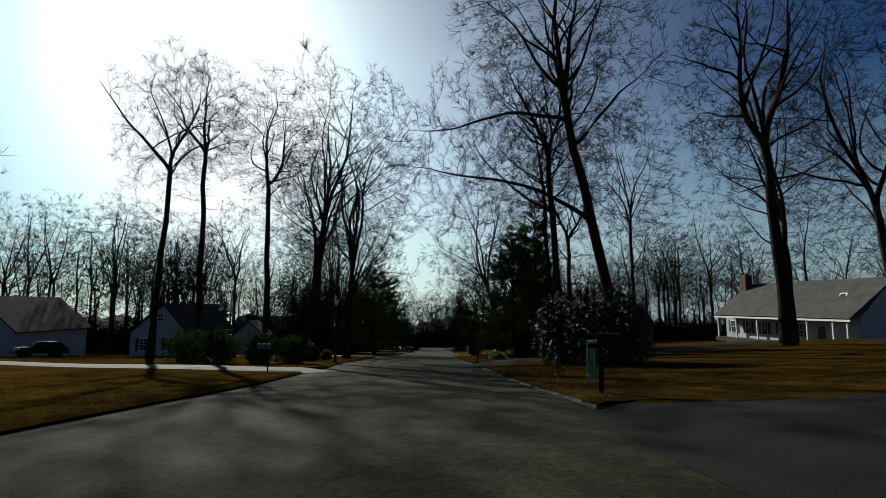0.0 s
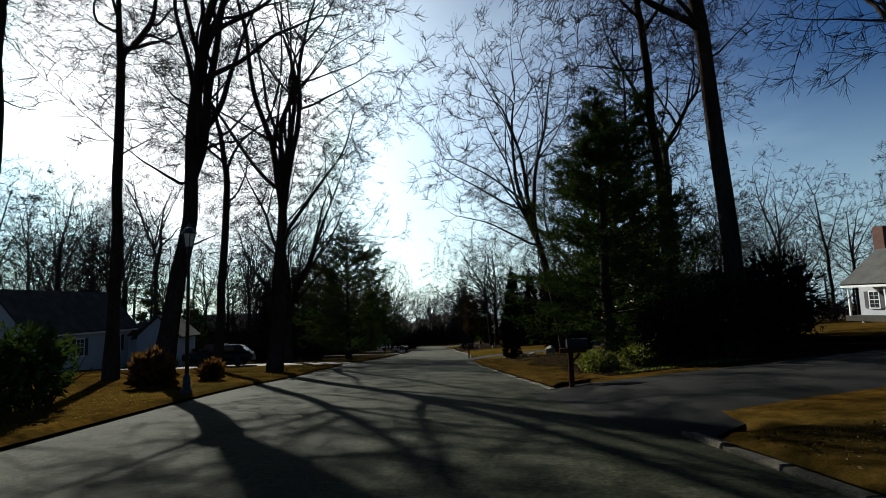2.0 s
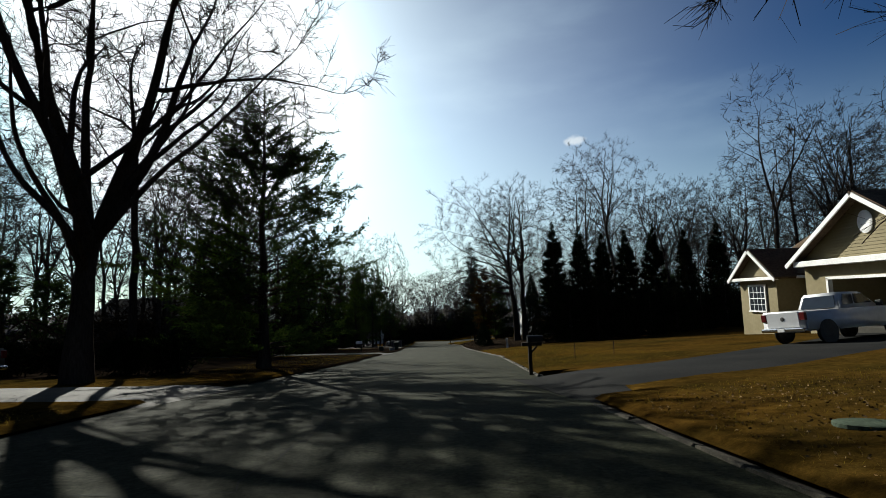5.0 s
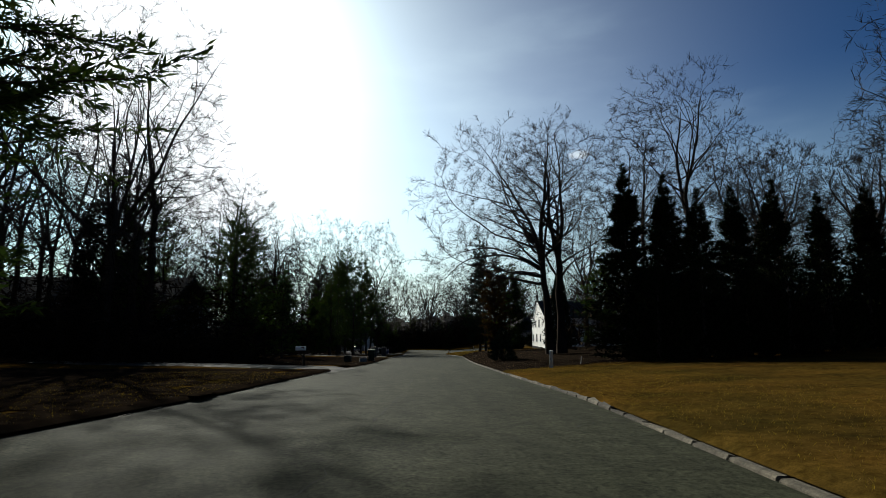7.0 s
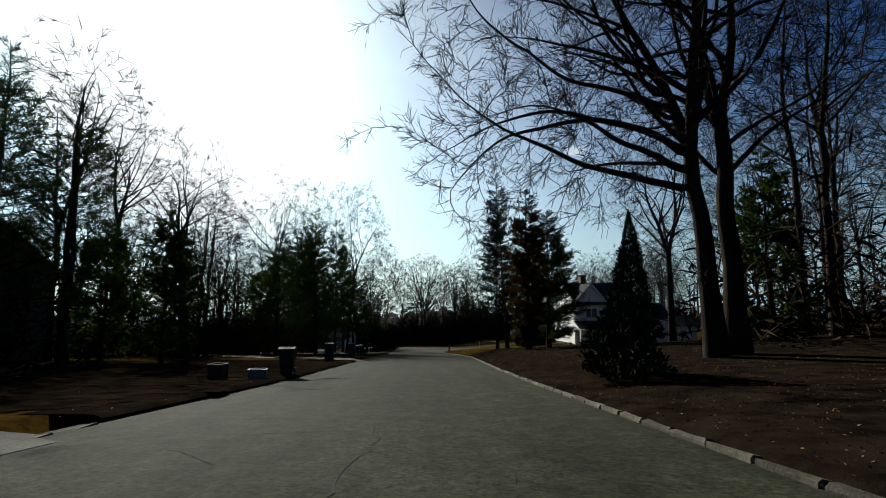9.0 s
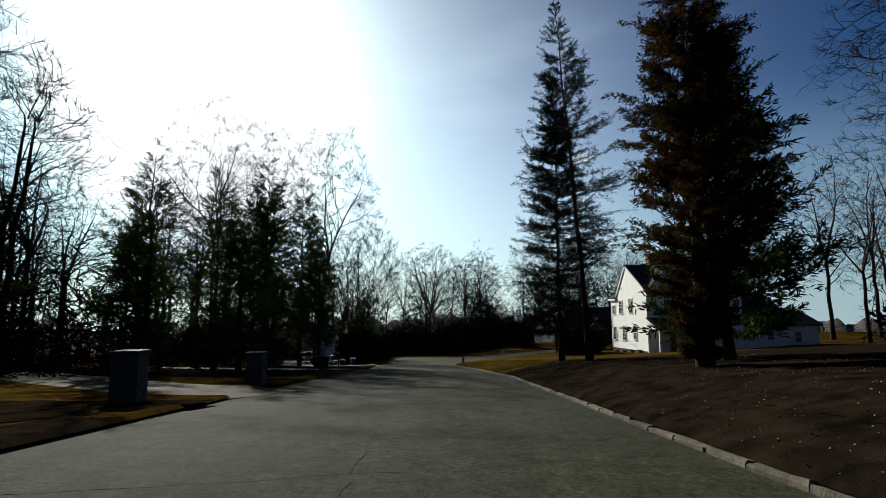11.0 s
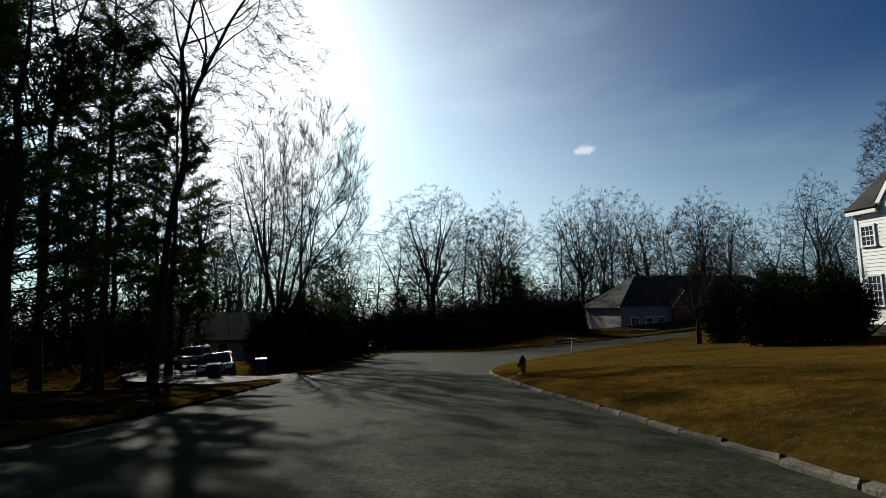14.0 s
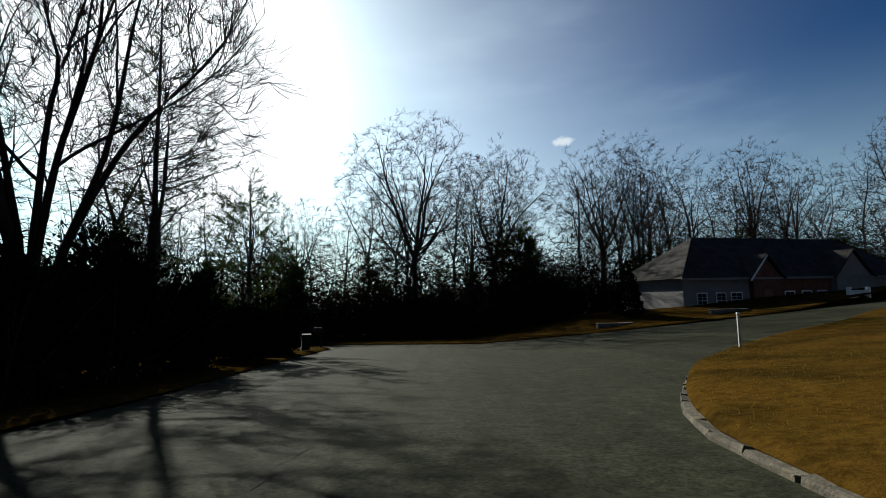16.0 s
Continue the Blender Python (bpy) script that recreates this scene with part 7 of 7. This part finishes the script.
for k in range(6):
    a = k * math.pi / 3
    part("glazing_bar", box(-0.01, 0.01, -0.01, 0.01, 0, 0.42), ln, m=Matrix.Translation((0.12 * math.cos(a), 0.12 * math.sin(a), 4.42)) @ pose(0, 0, 0, math.degrees(math.sin(a)) * -0.1, math.degrees(math.cos(a)) * 0.18, 0), mat=IRON)
part("pane", lathe([(0.10, 4.42), (0.17, 4.82)], 6), ln, "frosted glass panes", mat=FROST)
part("roof", lathe([(0.23, 4.82), (0.21, 4.86), (0.12, 5.0), (0.05, 5.04), (0.05, 5.08), (0.02, 5.16)], 12), ln, mat=IRON)

# bins, stone pillars
def bin_at(x, y, turn, mat, label):
    t = thing("wheeled_bin", label, "bin", pose(x, y, land(x, y), 0, 0, turn))
    bm = bmesh.new()
    add_box(bm, -0.3, 0.3, -0.36, 0.36, 0.06, 1.0)
    for v in bm.verts:
        if v.co.z < 0.5:
            v.co.x *= 0.78
            v.co.y *= 0.74
    bmesh.ops.bevel(bm, geom=list(bm.edges), offset=0.03, segments=2, affect='EDGES')
    part("body", bm, t, mat=mat)
    part("lid", prism([(-0.4, 0.99), (0.42, 1.03), (0.40, 1.08), (0.0, 1.12), (-0.38, 1.06)], -0.33, 0.33, 'x'), t, mat=mat)
    for s in (-1, 1):
        part("wheel", bm_mesh("wheel", lathe([(0.12, -0.025), (0.12, 0.025)], 12), RUBBER), t, m=Matrix.Translation((s * 0.26, 0.3, 0.12)) @ pose(0, 0, 0, 0, 90, 0))
    part("handle", box(-0.22, 0.22, 0.38, 0.42, 0.98, 1.02), t, mat=mat)
    return t


BIN_GREEN = rough_surface("dark_green_plastic", (0.012, 0.02, 0.016), (0.02, 0.032, 0.025), 3.0, 0.8, 25, 0.1, spec=0.08)
BIN_BLUE = rough_surface("blue_plastic", (0.012, 0.03, 0.08), (0.02, 0.045, 0.11), 3.0, 0.5, 25, 0.1)
bin_at(-10.1, 172.3, 10, BIN_GREEN, "dark green wheeled bin by the driveway")
bin_at(-10.8, 172.6, -12, BIN_GREEN, "dark green wheeled bin by the driveway")
bin_at(-12.4, 192.7, 10, BIN_GREEN, "dark wheeled bin in front of the SUV")
bin_at(-12.0, 198.2, 20, BIN_BLUE, "blue wheeled bin beside the dark shrubs")
bin_at(-9.2, 223.5, 20, BIN_GREEN, "dark wheeled bin near the junction")
bin_at(-6.5, 122.6, 5, BIN_GREEN, "dark wheeled bin at the roadside")


def crate(x, y, turn, w, d, h, mat, label):
    """An open recycling crate with a rolled rim."""
    t = thing("recycling_crate", label, "crate", pose(x, y, land(x, y), 0, 0, turn))
    for m, ln in ((pose(0, -d / 2, 0), w), (pose(0, d / 2, 0), w), (pose(-w / 2, 0, 0, 0, 0, 90), d), (pose(w / 2, 0, 0, 0, 0, 90), d)):
        part("side", box(-ln / 2, ln / 2, -0.012, 0.012, 0.0, h, 0.005), t, m=m, mat=mat)
        part("rim", box(-ln / 2 - 0.02, ln / 2 + 0.02, -0.03, 0.03, h, h + 0.035, 0.008), t, m=m, mat=mat)
    part("base", box(-w / 2, w / 2, -d / 2, d / 2, 0.0, 0.03), t, mat=mat)
    return t


crate(-6.9, 120.2, 12, 0.6, 0.42, 0.3, CRATE_GREY, "grey recycling crate on the roadside grass")
crate(-8.2, 119.9, -8, 0.5, 0.45, 0.5, BIN_GREEN, "dark green recycling crate on the roadside grass")


def pillar(x, y, turn, label):
    t = thing("mailbox_pillar", label, "pillar", pose(x, y, land(x, y), 0, 0, turn) @ Matrix.Diagonal((0.72, 0.72, 1.05, 1)), "mailbox pillars")
    g = np.random.default_rng(int(abs(x * 10)))
    for r in range(7):
        for c in range(3):
            off = 0.14 * (r % 2)
            for side in range(4):
                bm = box(-0.14, 0.14, -0.06, 0.0, 0.0, 0.158, 0.012)
                part("block", bm, t, m=pose(0, 0, 0, 0, 0, side * 90) @ Matrix.Translation(((c - 1) * 0.285, -0.40 - g.uniform(0, 0.012), r * 0.17)), mat=STONE_DARK)
    part("core", box(-0.41, 0.41, -0.41, 0.41, -0.2, 1.18), t, mat=CONCRETE)
    part("cap", box(-0.5, 0.5, -0.5, 0.5, 1.18, 1.27, 0.015), t, "pale flat stone cap", mat=CONCRETE)
    return t


STONE_DARK = rough_surface("dark_stone", (0.03, 0.03, 0.032), (0.07, 0.068, 0.066), 2.5, 0.9, 18, 0.6, dist=0.02)
pillar(-8.5, 141.6, 5, "dark stone mailbox pillar with a pale cap")
pillar(-8.0, 149.6, 0, "dark stone mailbox pillar with a pale cap")

# low white wall beside the far driveway
lw = thing("garden_wall", "low white garden wall with end posts", "wall", pose(38.2, 235.9, land(38.2, 235.9), 0, 0, 14))
part("panel", box(0.2, 2.4, -0.1, 0.1, -0.3, 0.45, 0.02), lw, mat=TRIM)
part("post", box(-0.05, 0.25, -0.16, 0.16, -0.3, 0.75, 0.02), lw, mat=TRIM)
part("post", box(2.4, 2.7, -0.16, 0.16, -0.3, 0.75, 0.02), lw, mat=TRIM)
for k, (x, y, w) in enumerate([(13.2, 232.6, 3.2), (23.5, 233.4, 3.6)]):
    gl = thing("garden_wall", "low pale stone edging wall", "wall", pose(x, y, land(x, y), 0, 0, 8))
    part("course", box(0, w, -0.2, 0.2, -0.3, 0.32, 0.04), gl, mat=STONE)
    part("coping", box(-0.05, w + 0.05, -0.24, 0.24, 0.32, 0.4, 0.02), gl, mat=STONE)


def rock(seed, x, y, sx, sy, sz, label):
    bm = bmesh.new()
    bmesh.ops.create_icosphere(bm, subdivisions=3, radius=1.0)
    for v in bm.verts:
        n = noise.noise(v.co * 1.3 + Vector((seed * 7.1, 0, 0))) * 0.35 + noise.noise(v.co * 3.1 + Vector((0, seed * 3.3, 0))) * 0.12
        v.co *= 1 + n
        v.co = Vector((v.co.x * sx, v.co.y * sy, v.co.z * sz))
    ob = new("boulder", bm_mesh("boulder", bm, STONE, False))
    ob.matrix_basis = pose(x, y, land(x, y) + sz * 0.45, 0, 0, seed * 50)
    return tagged(ob, label, "rock", "boulders in the bed")


for k, (x, y, sx, sy, sz) in enumerate([(5.9, 54.7, 0.34, 0.27, 0.33), (4.3, 54.2, 0.2, 0.17, 0.15), (5.0, 55.6, 0.2, 0.2, 0.13), (3.6, 55.9, 0.15, 0.14, 0.1), (9.2, 44.6, 0.22, 0.2, 0.2), (10.6, 45.2, 0.2, 0.2, 0.16)]):
    rock(k + 1, x, y, sx, sy, sz, "pale rounded boulder set in the bed")
br = thing("fallen_branch", "bare broken branch lying on the grass", "branch", pose(4.6, 52.2, land(4.6, 52.2) + 0.05) @ TILT @ pose(0, 0, 0, 0, 0, -35))
part("stick", join_tubes("stick", [(np.array([[[0, 0, 0], [0.5, 0.1, 0.02], [1.0, 0.12, 0.05], [1.5, 0.3, 0.02]]]), np.array([[0.03, 0.026, 0.02, 0.01]]), 5)], TWIG), br)
mh = thing("access_cover", "pale green access cover set in the lawn", "cover", pose(3.4, 58.4, land(3.4, 58.4) + 0.01) @ TILT)
part("lid", lathe([(0.30, -0.02), (0.30, 0.02), (0.27, 0.028), (0.0, 0.028)], 20), mh, mat=rough_surface("dull_green_plastic", (0.030, 0.042, 0.028), (0.05, 0.065, 0.045), 4.0, 0.9, 30, 0.3, dist=0.004, spec=0.05))

# ivy mounds by the reddish mailbox
IVY = material("ivy_leaf", build_leaf((0.03, 0.036, 0.008), (0.10, 0.10, 0.03), 0.7, 0.15, 0.45))
for k, (x, y, rx_, ry_, h) in enumerate([(4.3, 41.4, 0.8, 1.0, 0.55), (5.6, 41.2, 1.0, 1.0, 0.6), (6.9, 40.9, 1.0, 0.9, 0.5), (4.9, 42.8, 0.9, 0.9, 0.45)]):
    put_tree(bush_mesh(320 + k, rx_, ry_, h, 2600, IVY, 0.085, 0.6, 0.2, 7, 18), x, y, land(x, y) - 0.05, 1, 0, "low mound of pale yellow-green ivy in the bed", "ivy_mound", "ground cover")

# ---- loose ground cover ----
def strew(name, seed, n, region, size, mat, label, category, upright=False):
    """Leaves or blades lying over a stretch of land beside the road."""
    g = np.random.default_rng(seed)
    P = []
    for (x0, x1, y0, y1, share) in region:
        k = int(n * share)
        P.append(np.c_[g.uniform(x0, x1, k), g.uniform(y0, y1, k)])
    P = np.concatenate(P)
    d = road_distance(P[:, 0], P[:, 1])
    P = P[(d > 0.22)]
    for lo, hi in DRIVES_RIGHT:
        P = P[~((P[:, 0] > 0) & (P[:, 1] > lo - 0.5) & (P[:, 1] < hi + 0.5))]
    for lo, hi in DRIVES_LEFT:
        P = P[~((P[:, 0] < 0) & (P[:, 1] > lo - 0.5) & (P[:, 1] < hi + 0.5))]
    m = len(P)
    base = np.c_[P, land_z(P[:, 0], P[:, 1]) + 0.015]
    way = np.c_[g.normal(0, 0.5, (m, 2)), np.ones(m)] if upright else np.c_[g.normal(0, 1, (m, 2)), g.uniform(0.0, 0.6, m)]
    L = g.uniform(0.6, 1.3, m) * size
    return tagged(new(name, blades(g, base, way, L, L * (0.10 if upright else 0.6), mat, name)), label, category, kind="stuff")


strew("grass", 301, 120000, [(2, 9, -2, 70, 0.28), (2, 9, 70, 103, 0.14), (2, 10, 160, 212, 0.22), (-13, -5.5, -2, 100, 0.30), (-12, -6, 170, 200, 0.06)], 0.06, GRASS, "short dry grass blades on the lawns", "grass", True)
strew("fallen_leaves", 302, 42000, [(2.2, 4.6, 10, 62, 0.18), (4, 11, 12, 62, 0.24), (2.5, 14, 104, 160, 0.38), (-13, -5.5, 0, 100, 0.16), (-13, -5.5, 110, 190, 0.08)], 0.04, DEADLEAF, "scattered dry oak leaves", "leaves")
strew("ground_cover", 303, 9000, [(4.6, 8.4, 39.6, 44.6, 1.0)], 0.075, IVY, "pale yellow-green ground cover leaves", "ground cover")
